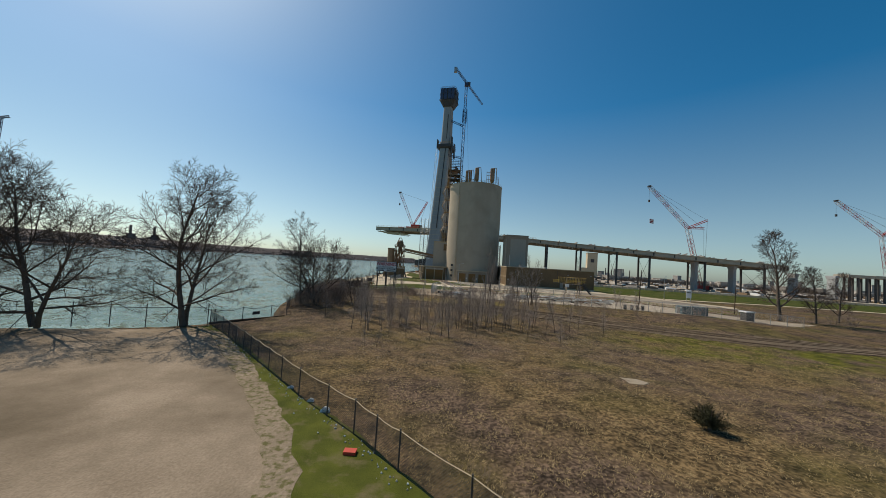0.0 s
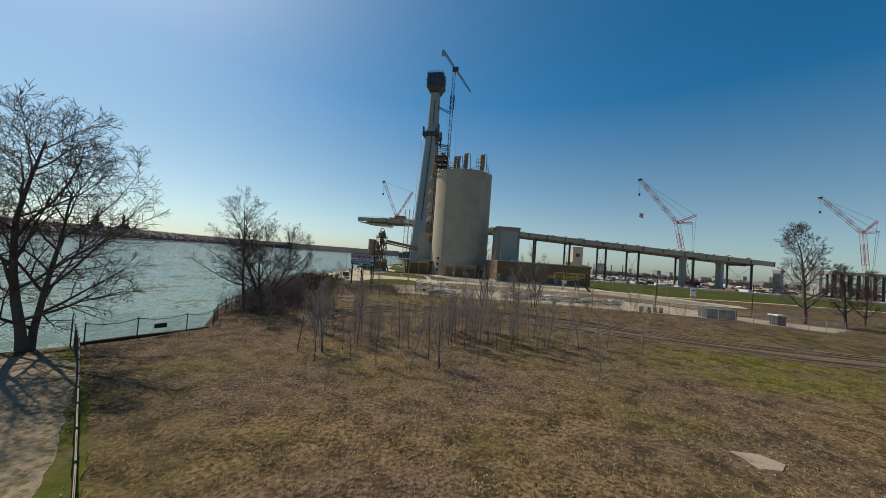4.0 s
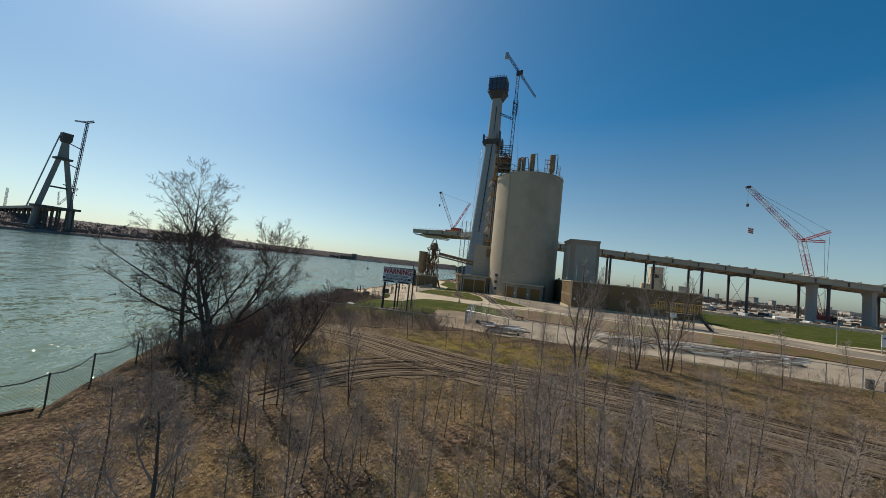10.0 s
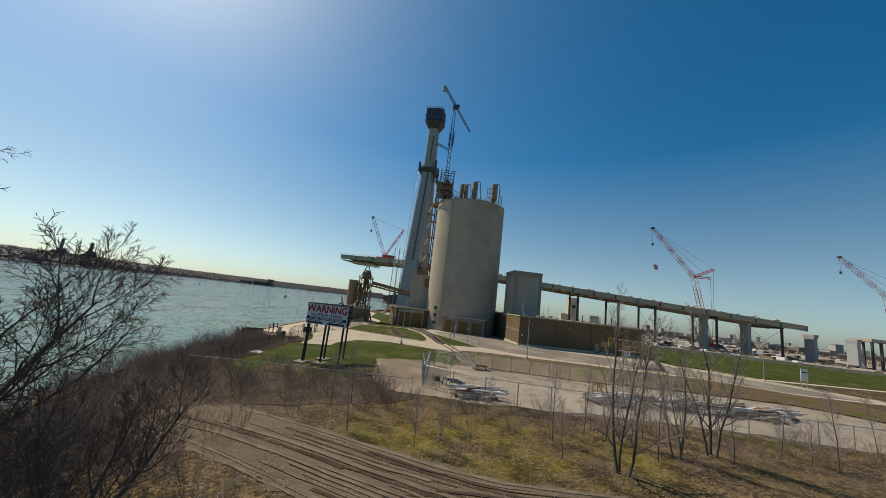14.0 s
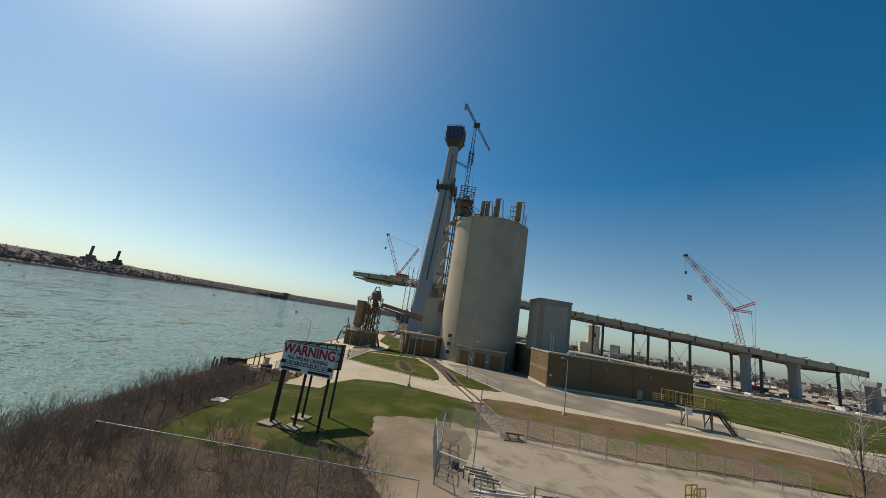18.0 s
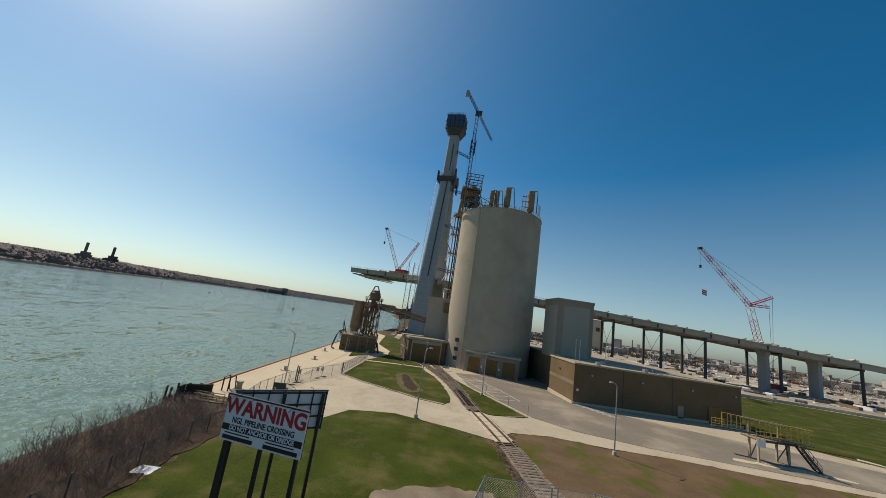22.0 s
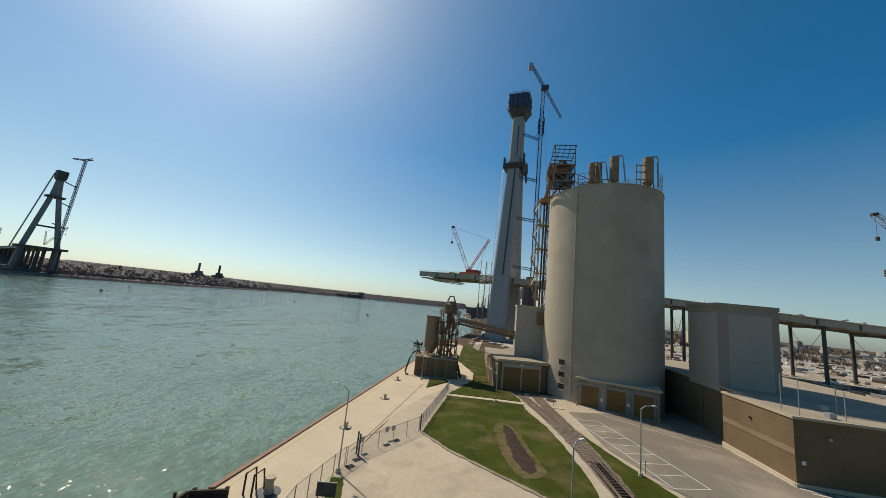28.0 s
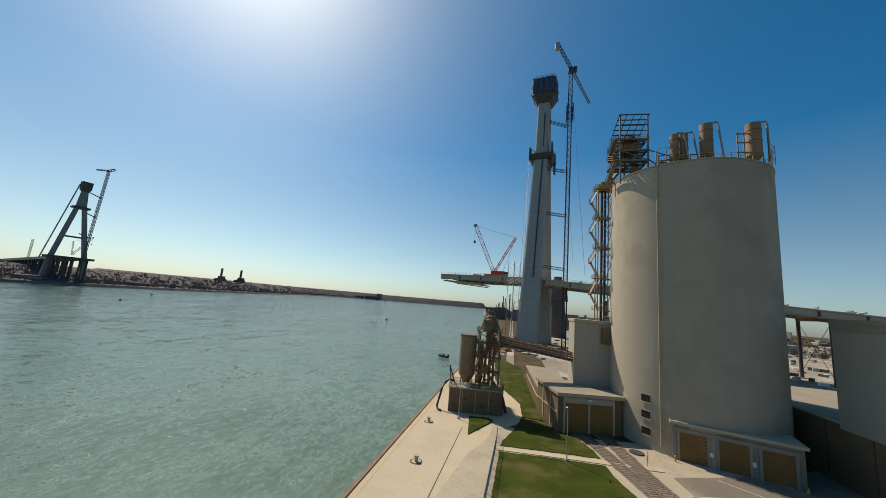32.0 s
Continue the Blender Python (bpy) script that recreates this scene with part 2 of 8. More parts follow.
HOUSE_BAND = material("tan_house_band", (0.34, 0.275, 0.205), (0.27, 0.216, 0.16), 0.8, scale=0.2, streak=0.3, bump=0.03)
DEAD = material("dead_grass_patch", (0.17, 0.125, 0.066), (0.085, 0.068, 0.03), 0.95, scale=0.8, fine=14, bump=0.5, patch=((0.07, 0.076, 0.014), 0.9, 0.5, 0.62))
BRICK_BAND = material("pale_brick_band", (0.27, 0.2, 0.125), (0.2, 0.145, 0.09), 0.9, scale=0.2, fine=24, bump=0.1)
TARP = material("pale_site_stuff", (0.55, 0.50, 0.44), (0.36, 0.32, 0.28), 0.8, scale=0.3, bump=0.05, vary=0.35)
BLUE_BOX = material("blue_grey_steel_box", (0.045, 0.085, 0.105), (0.03, 0.058, 0.072), 0.8, scale=0.8, bump=0.04)
RED_P = material("red_plastic", (0.5, 0.06, 0.03), (0.4, 0.05, 0.03), 0.5, scale=2.0, bump=0.0)
LITTER_M = material("dry_leaves", (0.40, 0.325, 0.24), (0.19, 0.142, 0.095), 0.9, scale=2.0, fine=8, bump=0.0)
# Dark soil; on the ruts this colour also carries the furrows' shade.
SOIL_AND_RUT_SHADE = material("dark_soil_and_rut_shade", (0.085, 0.06, 0.04), (0.05, 0.035, 0.024), 0.95, scale=0.9, fine=12, bump=0.4)
MULCH = material("dark_mulch", (0.07, 0.048, 0.034), (0.04, 0.028, 0.02), 0.95, scale=0.8, fine=14, bump=0.5)
CITY_WOOD = material("city_bare_trees", (0.20, 0.165, 0.14), (0.115, 0.095, 0.08), 0.95, scale=0.02, fine=8, bump=0.0)


def field_material():
    """Dormant meadow: straw, brown litter and green patches by place."""
    m = bpy.data.materials.new("dormant_meadow")
    m.use_nodes = True
    n, l = m.node_tree.nodes, m.node_tree.links
    b = n["Principled BSDF"]
    b.inputs["Roughness"].default_value, b.inputs["Specular IOR Level"].default_value = 0.95, 0.1
    geo = n.new("ShaderNodeNewGeometry")

    def tex(s, d=4):
        t = n.new("ShaderNodeTexNoise")
        t.inputs["Scale"].default_value, t.inputs["Detail"].default_value = s, d
        l.new(geo.outputs["Position"], t.inputs["Vector"])
        return t.outputs[0]

    def ramp(fac, a, c, p0, p1):
        r = n.new("ShaderNodeValToRGB")
        r.color_ramp.elements[0].position, r.color_ramp.elements[1].position = p0, p1
        r.color_ramp.elements[0].color, r.color_ramp.elements[1].color = (*a, 1), (*c, 1)
        l.new(fac, r.inputs[0])
        return r.outputs[0]

    def blend(fac, a, c):
        x = n.new("ShaderNodeMix")
        x.data_type = "RGBA"
        l.new(fac, x.inputs["Factor"]), l.new(a, x.inputs["A"]), l.new(c, x.inputs["B"])
        return x.outputs["Result"]
    straw = ramp(tex(4.0, 10), (0.056, 0.042, 0.021), (0.205, 0.152, 0.08), 0.40, 0.62)
    litter = ramp(tex(5.0, 10), (0.046, 0.034, 0.025), (0.17, 0.128, 0.094), 0.40, 0.64)
    green = ramp(tex(4.5, 10), (0.05, 0.048, 0.014), (0.145, 0.124, 0.045), 0.38, 0.64)
    soil = blend(ramp(tex(0.07), (0, 0, 0), (1, 1, 1), 0.42, 0.56), straw, litter)
    out = blend(ramp(tex(0.09, 6), (0, 0, 0), (1, 1, 1), 0.5, 0.7), soil, green)
    place, glow, veg = n.new("ShaderNodeMapping"), n.new("ShaderNodeTexGradient"), n.new("ShaderNodeMath")
    place.vector_type, glow.gradient_type, veg.operation = "TEXTURE", "SPHERICAL", "MULTIPLY"
    place.inputs["Location"].default_value, place.inputs["Scale"].default_value = (45, 47.5, 0), (27, 11.5, 60)
    l.new(geo.outputs["Position"], place.inputs["Vector"])
    l.new(place.outputs[0], glow.inputs["Vector"])
    l.new(ramp(glow.outputs["Fac"], (0, 0, 0), (1, 1, 1), 0.05, 0.45), veg.inputs[0])
    l.new(ramp(tex(0.22, 6), (0, 0, 0), (1, 1, 1), 0.38, 0.58), veg.inputs[1])
    out = blend(veg.outputs[0], out, ramp(tex(1.9, 5), (0.06, 0.066, 0.008), (0.12, 0.125, 0.018), 0.36, 0.66))
    place2, glow2, veg2 = n.new("ShaderNodeMapping"), n.new("ShaderNodeTexGradient"), n.new("ShaderNodeMath")
    place2.vector_type, glow2.gradient_type, veg2.operation = "TEXTURE", "SPHERICAL", "MULTIPLY"
    place2.inputs["Location"].default_value, place2.inputs["Scale"].default_value = (4, 75, 0), (17, 7, 60)
    l.new(geo.outputs["Position"], place2.inputs["Vector"])
    l.new(place2.outputs[0], glow2.inputs["Vector"])
    l.new(ramp(glow2.outputs["Fac"], (0, 0, 0), (1, 1, 1), 0.05, 0.5), veg2.inputs[0])
    l.new(ramp(tex(0.3, 6), (0, 0, 0), (1, 1, 1), 0.36, 0.6), veg2.inputs[1])
    out = blend(veg2.outputs[0], out, ramp(tex(2.5, 6), (0.085, 0.075, 0.012), (0.2, 0.165, 0.035), 0.36, 0.66))
    tone = n.new("ShaderNodeMix")
    tone.data_type, tone.blend_type = "RGBA", "MULTIPLY"
    tone.inputs["Factor"].default_value = 1.0
    l.new(out, tone.inputs["A"]), l.new(ramp(tex(0.55, 6), (0.52, 0.485, 0.455), (1.14, 1.03, 0.94), 0.38, 0.58), tone.inputs["B"])
    out = tone.outputs["Result"]
    l.new(out, b.inputs["Base Color"])
    bp = n.new("ShaderNodeBump")
    bp.inputs["Strength"].default_value, bp.inputs["Distance"].default_value = 0.85, 0.17
    l.new(tex(4.2, 9), bp.inputs["Height"])
    l.new(bp.outputs[0], b.inputs["Normal"])
    return m


def water_material():
    m = bpy.data.materials.new("river_water")
    m.use_nodes = True
    n, l = m.node_tree.nodes, m.node_tree.links
    b = n["Principled BSDF"]
    b.inputs["Roughness"].default_value, b.inputs["IOR"].default_value = 0.05, 1.33
    b.inputs["Specular IOR Level"].default_value = 0.35
    geo = n.new("ShaderNodeNewGeometry")
    slope = None
    for s, wt in ((0.04, 0.2), (0.14, 0.3), (0.45, 0.42), (1.4, 0.62), (4.5, 0.72)):
        t, mp = n.new("ShaderNodeTexNoise"), n.new("ShaderNodeMapping")
        t.inputs["Scale"].default_value, t.inputs["Detail"].default_value = s, 2
        mp.inputs["Rotation"].default_value, mp.inputs["Scale"].default_value = (0, 0, 0.4), (1.0, 0.5, 1)
        l.new(geo.outputs["Position"], mp.inputs["Vector"])
        l.new(mp.outputs[0], t.inputs["Vector"])
        k = n.new("ShaderNodeVectorMath")
        k.operation = "MULTIPLY_ADD"
        k.inputs[1].default_value, k.inputs[2].default_value = (wt, wt, 0), (-wt / 2, -wt / 2, 0)
        l.new(t.outputs["Color"], k.inputs[0])
        if slope:
            add = n.new("ShaderNodeVectorMath")
            l.new(slope, add.inputs[0]), l.new(k.outputs[0], add.inputs[1])
            slope = add.outputs[0]
        else:
            slope = k.outputs[0]
    up, unit = n.new("ShaderNodeVectorMath"), n.new("ShaderNodeVectorMath")
    up.inputs[1].default_value, unit.operation = (0, 0, 1), "NORMALIZE"
    l.new(slope, up.inputs[0]), l.new(up.outputs[0], unit.inputs[0])
    l.new(unit.outputs[0], b.inputs["Normal"])
    r = n.new("ShaderNodeValToRGB")
    r.color_ramp.elements[0].position, r.color_ramp.elements[1].position = 0.35, 0.65
    r.color_ramp.elements[0].color, r.color_ramp.elements[1].color = (0.128, 0.182, 0.128, 1), (0.158, 0.214, 0.155, 1)
    big = n.new("ShaderNodeTexNoise")
    big.inputs["Scale"].default_value = 0.012
    l.new(geo.outputs["Position"], big.inputs["Vector"])
    l.new(big.outputs[0], r.inputs[0])
    l.new(r.outputs[0], b.inputs["Base Color"])
    return m


FIELD = field_material()
WATER = water_material()


# ---- mesh helpers ----
class Shape:
    """A growing list of vertices and faces for one mesh."""

    def __init__(self):
        self.v, self.f = [], []

    def quad_ring(self, rings, closed_ends=True):
        base = len(self.v)
        k = len(rings[0])
        for r in rings:
            self.v.extend(tuple(p) for p in r)
        for i in range(len(rings) - 1):
            a, b = base + i * k, base + (i + 1) * k
            for j in range(k):
                j2 = (j + 1) % k
                self.f.append((a + j, a + j2, b + j2, b + j))
        if closed_ends:
            self.f.append(tuple(base + j for j in reversed(range(k))))
            self.f.append(tuple(base + (len(rings) - 1) * k + j for j in range(k)))
        return self

    def box(self, x0, x1, y0, y1, z0, z1):
        return self.quad_ring([[(x0, y0, z), (x1, y0, z), (x1, y1, z), (x0, y1, z)] for z in (z0, z1)])

    def prism(self, poly, z0, z1, top=None):
        top = top or poly
        return self.quad_ring([[(x, y, z0) for x, y in poly], [(x, y, z1) for x, y in top]])

    def beam(self, p, q, w, d=None, up=(0, 0, 1)):
        p, q = Vector(p), Vector(q)
        t = (q - p).normalized()
        u = Vector(up)
        if abs(t.dot(u)) > 0.98:
            u = Vector((0, 1, 0))
        s = t.cross(u).normalized()
        u = s.cross(t)
        s, u = s * w / 2, u * (d or w) / 2
        return self.quad_ring([[c - s - u, c + s - u, c + s + u, c - s + u] for c in (p, q)])

    def tube(self, p, q, r, r2=None, n=8, ends=True):
        return self.path([p, q], [r, r if r2 is None else r2], n, ends)

    def path(self, pts, radii, n=8, ends=True):
        pts = [Vector(p) for p in pts]
        rings = []
        for i, p in enumerate(pts):
            t = (pts[min(i + 1, len(pts) - 1)] - pts[max(i - 1, 0)]).normalized()
            a = t.cross(Vector((0, 0, 1)) if abs(t.z) < 0.9 else Vector((1, 0, 0))).normalized()
            b = t.cross(a)
            r = radii[i] if isinstance(radii, (list, tuple)) else radii
            rings.append([p + (a * math.cos(2 * math.pi * k / n) + b * math.sin(2 * math.pi * k / n)) * r for k in range(n)])
        return self.quad_ring(rings, ends)

    def disc(self, c, r, z0, z1, n=24, r2=None):
        ring = lambda rr, z: [(c[0] + rr * math.cos(2 * math.pi * k / n), c[1] + rr * math.sin(2 * math.pi * k / n), z) for k in range(n)]
        return self.quad_ring([ring(r, z0), ring(r if r2 is None else r2, z1)])

    def lattice(self, p, q, w, bays, r, w2=None):
        """A square lattice mast with four chords and zigzag braces."""
        p, q = Vector(p), Vector(q)
        t = (q - p).normalized()
        a = t.cross(Vector((0, 0, 1)) if abs(t.z) < 0.9 else Vector((1, 0, 0))).normalized()
        b = t.cross(a)
        w2 = w if w2 is None else w2
        at = lambda s, i: p.lerp(q, s) + (a * (1, 1, -1, -1)[i] + b * (1, -1, -1, 1)[i]) * (w + (w2 - w) * s) / 2
        for i in range(4):
            self.tube(at(0, i), at(1, i), r, n=4)
            for k in range(bays):
                self.tube(at(k / bays, i if k % 2 else (i + 1) % 4), at((k + 1) / bays, (i + 1) % 4 if k % 2 else i), r * 0.6, n=3, ends=False)
        return self

    def rail(self, pts, height=1.1, gap=1.6, r=0.035, bars=(1.0, 0.5)):
        """A pipe railing along points."""
        pts = [Vector(p) for p in pts]
        for a, b in zip(pts, pts[1:]):
            for k in bars:
                self.tube(a + Vector((0, 0, height * k)), b + Vector((0, 0, height * k)), r, n=4)
            steps = max(1, round((b - a).length / gap))
            for i in range(steps + 1):
                c = a.lerp(b, i / steps)
                self.tube(c, c + Vector((0, 0, height)), r, n=4)
        return self

    def mesh(self, name, mat, smooth=False):
        me = bpy.data.meshes.new(name)
        me.from_pydata(self.v, [], self.f)
        me.materials.append(mat)
        if smooth:
            me.polygons.foreach_set("use_smooth", [True] * len(me.polygons))
        return me


def thing(name, label, category, group="", at=(0, 0, 0), rz=0, kind=""):
    ob = tagged(new(name), label, category, group, kind)
    ob.empty_display_size = 0.2
    ob.matrix_basis = pose(*at, 0, 0, rz)
    return ob


def part(name, shape, mat, parent, label="", smooth=False):
    """One mesh under a thing, in the thing's own coordinates."""
    ob = new(name, shape.mesh(name, mat, smooth))
    ob.parent = parent
    if label:
        ob["label"] = label
    return ob


def solo(name, shape, mat, label, category, group="", kind="", smooth=False):
    return tagged(new(name, shape.mesh(name, mat, smooth)), label, category, group, kind)


def smoothstep(a, b, x):
    u = min(1.0, max(0.0, (x - a) / (b - a)))
    return u * u * (3 - 2 * u)


# ---- ground ----
def height(x, y):
    """The land's height: level at the start, a low rise by the plant, lower at the quay."""
    if y <= 45:
        return 0.0
    b = 1.5 * smoothstep(45, 72, y) - 0.9 * smoothstep(150, 185, y)
    q = 0.2 * smoothstep(60, 110, y)
    r = 1 - 0.8 * smoothstep(55, 85, x) * (1 - smoothstep(115, 140, y))
    return q + (b * r - q) * smoothstep(-38, -8, x)


WATER_Z = -2.0
SHORE = [(-900, -330), (-200, -40), (-48, 34), (-33, 41.5), (-29.8, 44.4), (-26.2, 49.6), (-24.4, 52.6), (-26.8, 57), (-31, 66), (-34, 80), (-36, 97), (-38, 120), (-39.2, 130), (-39.2, 290), (-30, 400), (-40, 700), (-100, 1100), (-130, 2200), (-400, 4900)]


def inland(x, y):
    """Metres from the near shore, positive on land."""
    best, sign = 1e9, 1
    for (ax, ay), (bx, by) in zip(SHORE, SHORE[1:]):
        dx, dy = bx - ax, by - ay
        t = min(1, max(0, ((x - ax) * dx + (y - ay) * dy) / (dx * dx + dy * dy)))
        px, py = x - ax - t * dx, y - ay - t * dy
        d = math.hypot(px, py)
        if d < best:
            best, sign = d, 1 if dx * py - dy * px < 0 else -1
    return best * sign


def lines(dense0, dense1, step, far0, far1):
    out, s, v = [], step, dense0
    while v > far0:
        s *= 1.35
        v -= s
        out.insert(0, max(v, far0))
    v = dense0
    while v < dense1:
        out.append(v)
        v += step
    s = step
    while v < far1:
        out.append(v)
        s *= 1.25
        v += s
    out.append(far1)
    return out


def curve(points, steps=4, closed=True):
    """A smooth line through the points."""
    p, out = points, []
    n = len(p)
    for i in range(n if closed else n - 1):
        a, b, c, d = (p[(i + k) % n] if closed else p[min(max(i + k, 0), n - 1)] for k in (-1, 0, 1, 2))
        for s in range(steps):
            t = s / steps
            out.append(tuple(0.5 * (2 * b[q] + (c[q] - a[q]) * t + (2 * a[q] - 5 * b[q] + 4 * c[q] - d[q]) * t * t + (3 * b[q] - a[q] - 3 * c[q] + d[q]) * t ** 3) for q in (0, 1)))
    if not closed:
        out.append(tuple(p[-1]))
    return out


LOT = [(-50, -20), (-50, 34), (-36, 38), (-29.5, 40.4), (-25.5, 38.9), (-22.7, 36.2), (-17.4, 29.9), (-13.3, 25.0), (-10.7, 21.7), (-8.2, 18.2), (-6.4, 15.0), (-4.6, 8), (-3.6, 0), (-3, -20)]
FORK = [(-15, 57), (-12.5, 60.5), (-9, 64), (-4, 66.3), (3, 66.2)]
RUTS = [(-22, 77), (-16.6, 75), (-6.5, 69.5), (0.5, 66.8), (8, 66.2), (18, 64), (27, 61), (36, 58), (46, 55), (58, 53), (75, 52)]


TRACK = curve(RUTS, 4, False)
BRANCH = curve(FORK, 5, False)


def rough(x, y):
    """Small unevenness of the meadow; none on the lot, the track or the yards."""
    if x + y < 17.5 or y > 83:
        return 0.0
    k = smoothstep(17.5, 22, x + y) * (1 - smoothstep(76, 83, y))
    near = min(math.hypot(x - a, y - b) for a, b in TRACK + BRANCH)
    return k * smoothstep(4.0, 7, near) * (0.10 * noise.noise((x * 0.35, y * 0.35, 0)) + 0.15 * noise.noise((x * 0.1, y * 0.1, 3)))


def make_ground():
    xs, ys = lines(-62, 70, 1.0, -4800, 4800), lines(6, 230, 1.0, -600, 4900)
    v, f = [], []
    for y in ys:
        for x in xs:
            d = inland(x, y)
            bank = smoothstep(-3.5, 1.0, d) if not 128 < y < 292 else (1 if d > 6 else 0)
            wob = rough(x, y) if d > 0 else 0
            z = (height(x, y) + wob) * bank - 5.0 * (1 - bank)
            v.append((x, y, z))
    k = len(xs)
    for j in range(len(ys) - 1):
        for i in range(k - 1):
            a = j * k + i
            f.append((a, a + 1, a + k + 1, a + k))
    s = Shape()
    s.v, s.f = v, f
    solo("ground", s, FIELD, "dormant brown meadow ground with straw and leaf litter", "ground", kind="structure", smooth=True)


make_ground()
w = Shape().box(-4900, 600, -2500, 4950, WATER_Z - 0.5, WATER_Z)
solo("water", w, WATER, "rippled turquoise river water in sunlight", "water", kind="structure")


def drape(name, poly, lift, mat, label, category, depth=0.4, step=4.0, kind="structure"):
    """A sheet with thickness that follows the land inside an outline."""
    bm = bmesh.new()
    face = bm.faces.new([bm.verts.new((x, y, 0)) for x, y in poly])
    if face.normal.z < 0:
        face.normal_flip()
    bm.normal_update()
    if bm.faces[:][0].normal.z < 0:
        bmesh.ops.reverse_faces(bm, faces=bm.faces[:])
    for axis in (0, 1):
        lo, hi = min(p[axis] for p in poly), max(p[axis] for p in poly)
        c = math.ceil(lo / step) * step
        while c < hi:
            no = Vector((1, 0, 0)) if axis == 0 else Vector((0, 1, 0))
            bmesh.ops.bisect_plane(bm, geom=bm.verts[:] + bm.edges[:] + bm.faces[:], plane_co=no * c, plane_no=no)
            c += step
    rim = [e for e in bm.edges if e.is_boundary]
    for vert in bm.verts:
        vert.co.z = height(vert.co.x, vert.co.y) + lift
    out = bmesh.ops.extrude_edge_only(bm, edges=rim)["geom"]
    for g in out:
        if isinstance(g, bmesh.types.BMVert):
            g.co.z -= depth
    bmesh.ops.recalc_face_normals(bm, faces=bm.faces[:])
    me = bpy.data.meshes.new(name)
    bm.to_mesh(me)
    bm.free()
    me.materials.append(mat)
    return tagged(new(name, me), label, category, kind=kind)


def ribbon(points, width):
    """The outline of a band along points."""
    left, right = [], []
    for i, p in enumerate(points):
        a, b = points[max(i - 1, 0)], points[min(i + 1, len(points) - 1)]
        dx, dy = b[0] - a[0], b[1] - a[1]
        m = math.hypot(dx, dy)
        left.append((p[0] - dy / m * width / 2, p[1] + dx / m * width / 2))
        right.append((p[0] + dy / m * width / 2, p[1] - dx / m * width / 2))
    return left + right[::-1]


def ragged(poly, amp=0.5, step=1.2):
    """An outline broken into short uneven steps."""
    out = []
    for a, b in zip(poly, poly[1:] + poly[:1]):
        m = math.hypot(b[0] - a[0], b[1] - a[1])
        n = max(1, int(m / step))
        for i in range(n):
            x, y = a[0] + (b[0] - a[0]) * i / n, a[1] + (b[1] - a[1]) * i / n
            k = amp * (noise.noise((x * 0.5, y * 0.5, 2)) + 0.7 * noise.noise((x * 1.7, y * 1.7, 7)))
            out.append((x + (b[1] - a[1]) / m * k, y - (b[0] - a[0]) / m * k))
    return out


# parking lot of packed sand, with its grass verge and fence line
drape("pavement_lot", ragged(LOT, 0.5), 0.03, SAND, "packed sandy parking lot with faint tyre stains", "parking lot")
verge = [(-29.5, 40.6), (-25.5, 39.1), (-22.7, 36.4), (-17.4, 30.1), (-13.3, 25.2), (-10.7, 21.9), (-8.2, 18.4), (-6.4, 15.0), (-4.6, 8), (-3.6, 0), (3.2, 0), (3.4, 10.6), (-0.9, 15.4), (-3.9, 18.6), (-9.0, 23.3), (-11.3, 25.7), (-18.4, 33.3), (-24.6, 39.5), (-28.6, 43.0)]
drape("verge_lot", ragged(verge, 0.3, 0.6), 0.05, VERGE, "short green grass strip beside the lot", "grass")

drape("verge_border", ragged(ribbon([(-29.3, 40.4), (-25.5, 38.9), (-22.7, 36.2), (-17.4, 29.9), (-13.3, 25.0), (-10.7, 21.7), (-8.2, 18.2), (-6.4, 14.9), (-4.6, 8), (-3.6, 0)], 1.5), 0.35, 0.7), 0.06, THIN_GRASS, "thin grass creeping over the sandy lot edge", "grass")

# plant roads, pads and lawns
road = [(-30, 127), (-25.2, 120.4), (-24.8, 117.7), (-19, 116.4), (-18.6, 121), (-15.5, 126.5), (-9, 127.2), (-0.5, 124), (4.5, 121.5), (8, 125.6), (14, 126.5), (22, 124.8), (31, 124.2), (42, 122), (54, 120.3), (66, 119.4), (90, 118), (104, 117), (106, 122), (88, 131.5), (76, 138), (70.5, 142), (70.2, 153), (31, 153), (29.8, 167), (30, 192), (28, 196), (-6, 190), (-24, 190), (-29, 160)]
drape("road", road, 0.06, ROAD_C, "pale worn concrete plant road", "road")
yard = [(5, 178), (6.2, 156), (11, 144.5), (14.5, 135.8), (20, 131), (30, 127.6), (44, 125.0), (58, 122.4), (80, 120), (100, 119), (100, 121), (86, 128), (73, 134), (56, 140), (44, 145), (34, 150.5), (30.2, 156), (29.4, 166), (29.8, 168.8), (33.5, 169), (33.5, 192), (24, 186)]
drape("asphalt_yard", yard, 0.10, ASPHALT, "grey worn asphalt loading yard", "pavement")
lawn_a = [(-22.4, 152.4), (-22.0, 165), (-21.6, 177.0), (-12, 177.6), (-4.8, 178.0), (-4.4, 173.2), (-1.9, 163.5), (-0.4, 152), (0.4, 143), (0.2, 138.5), (-1.2, 136.4), (-5, 137.6), (-12, 142.4), (-17.6, 146.9)]
lawn_b = curve([(1.2, 176), (3.2, 165), (5.6, 155), (10.2, 143.3), (13.2, 135.5), (9.5, 134.2), (6, 133.8), (4.4, 138), (3.4, 150), (1.4, 163)], 3)
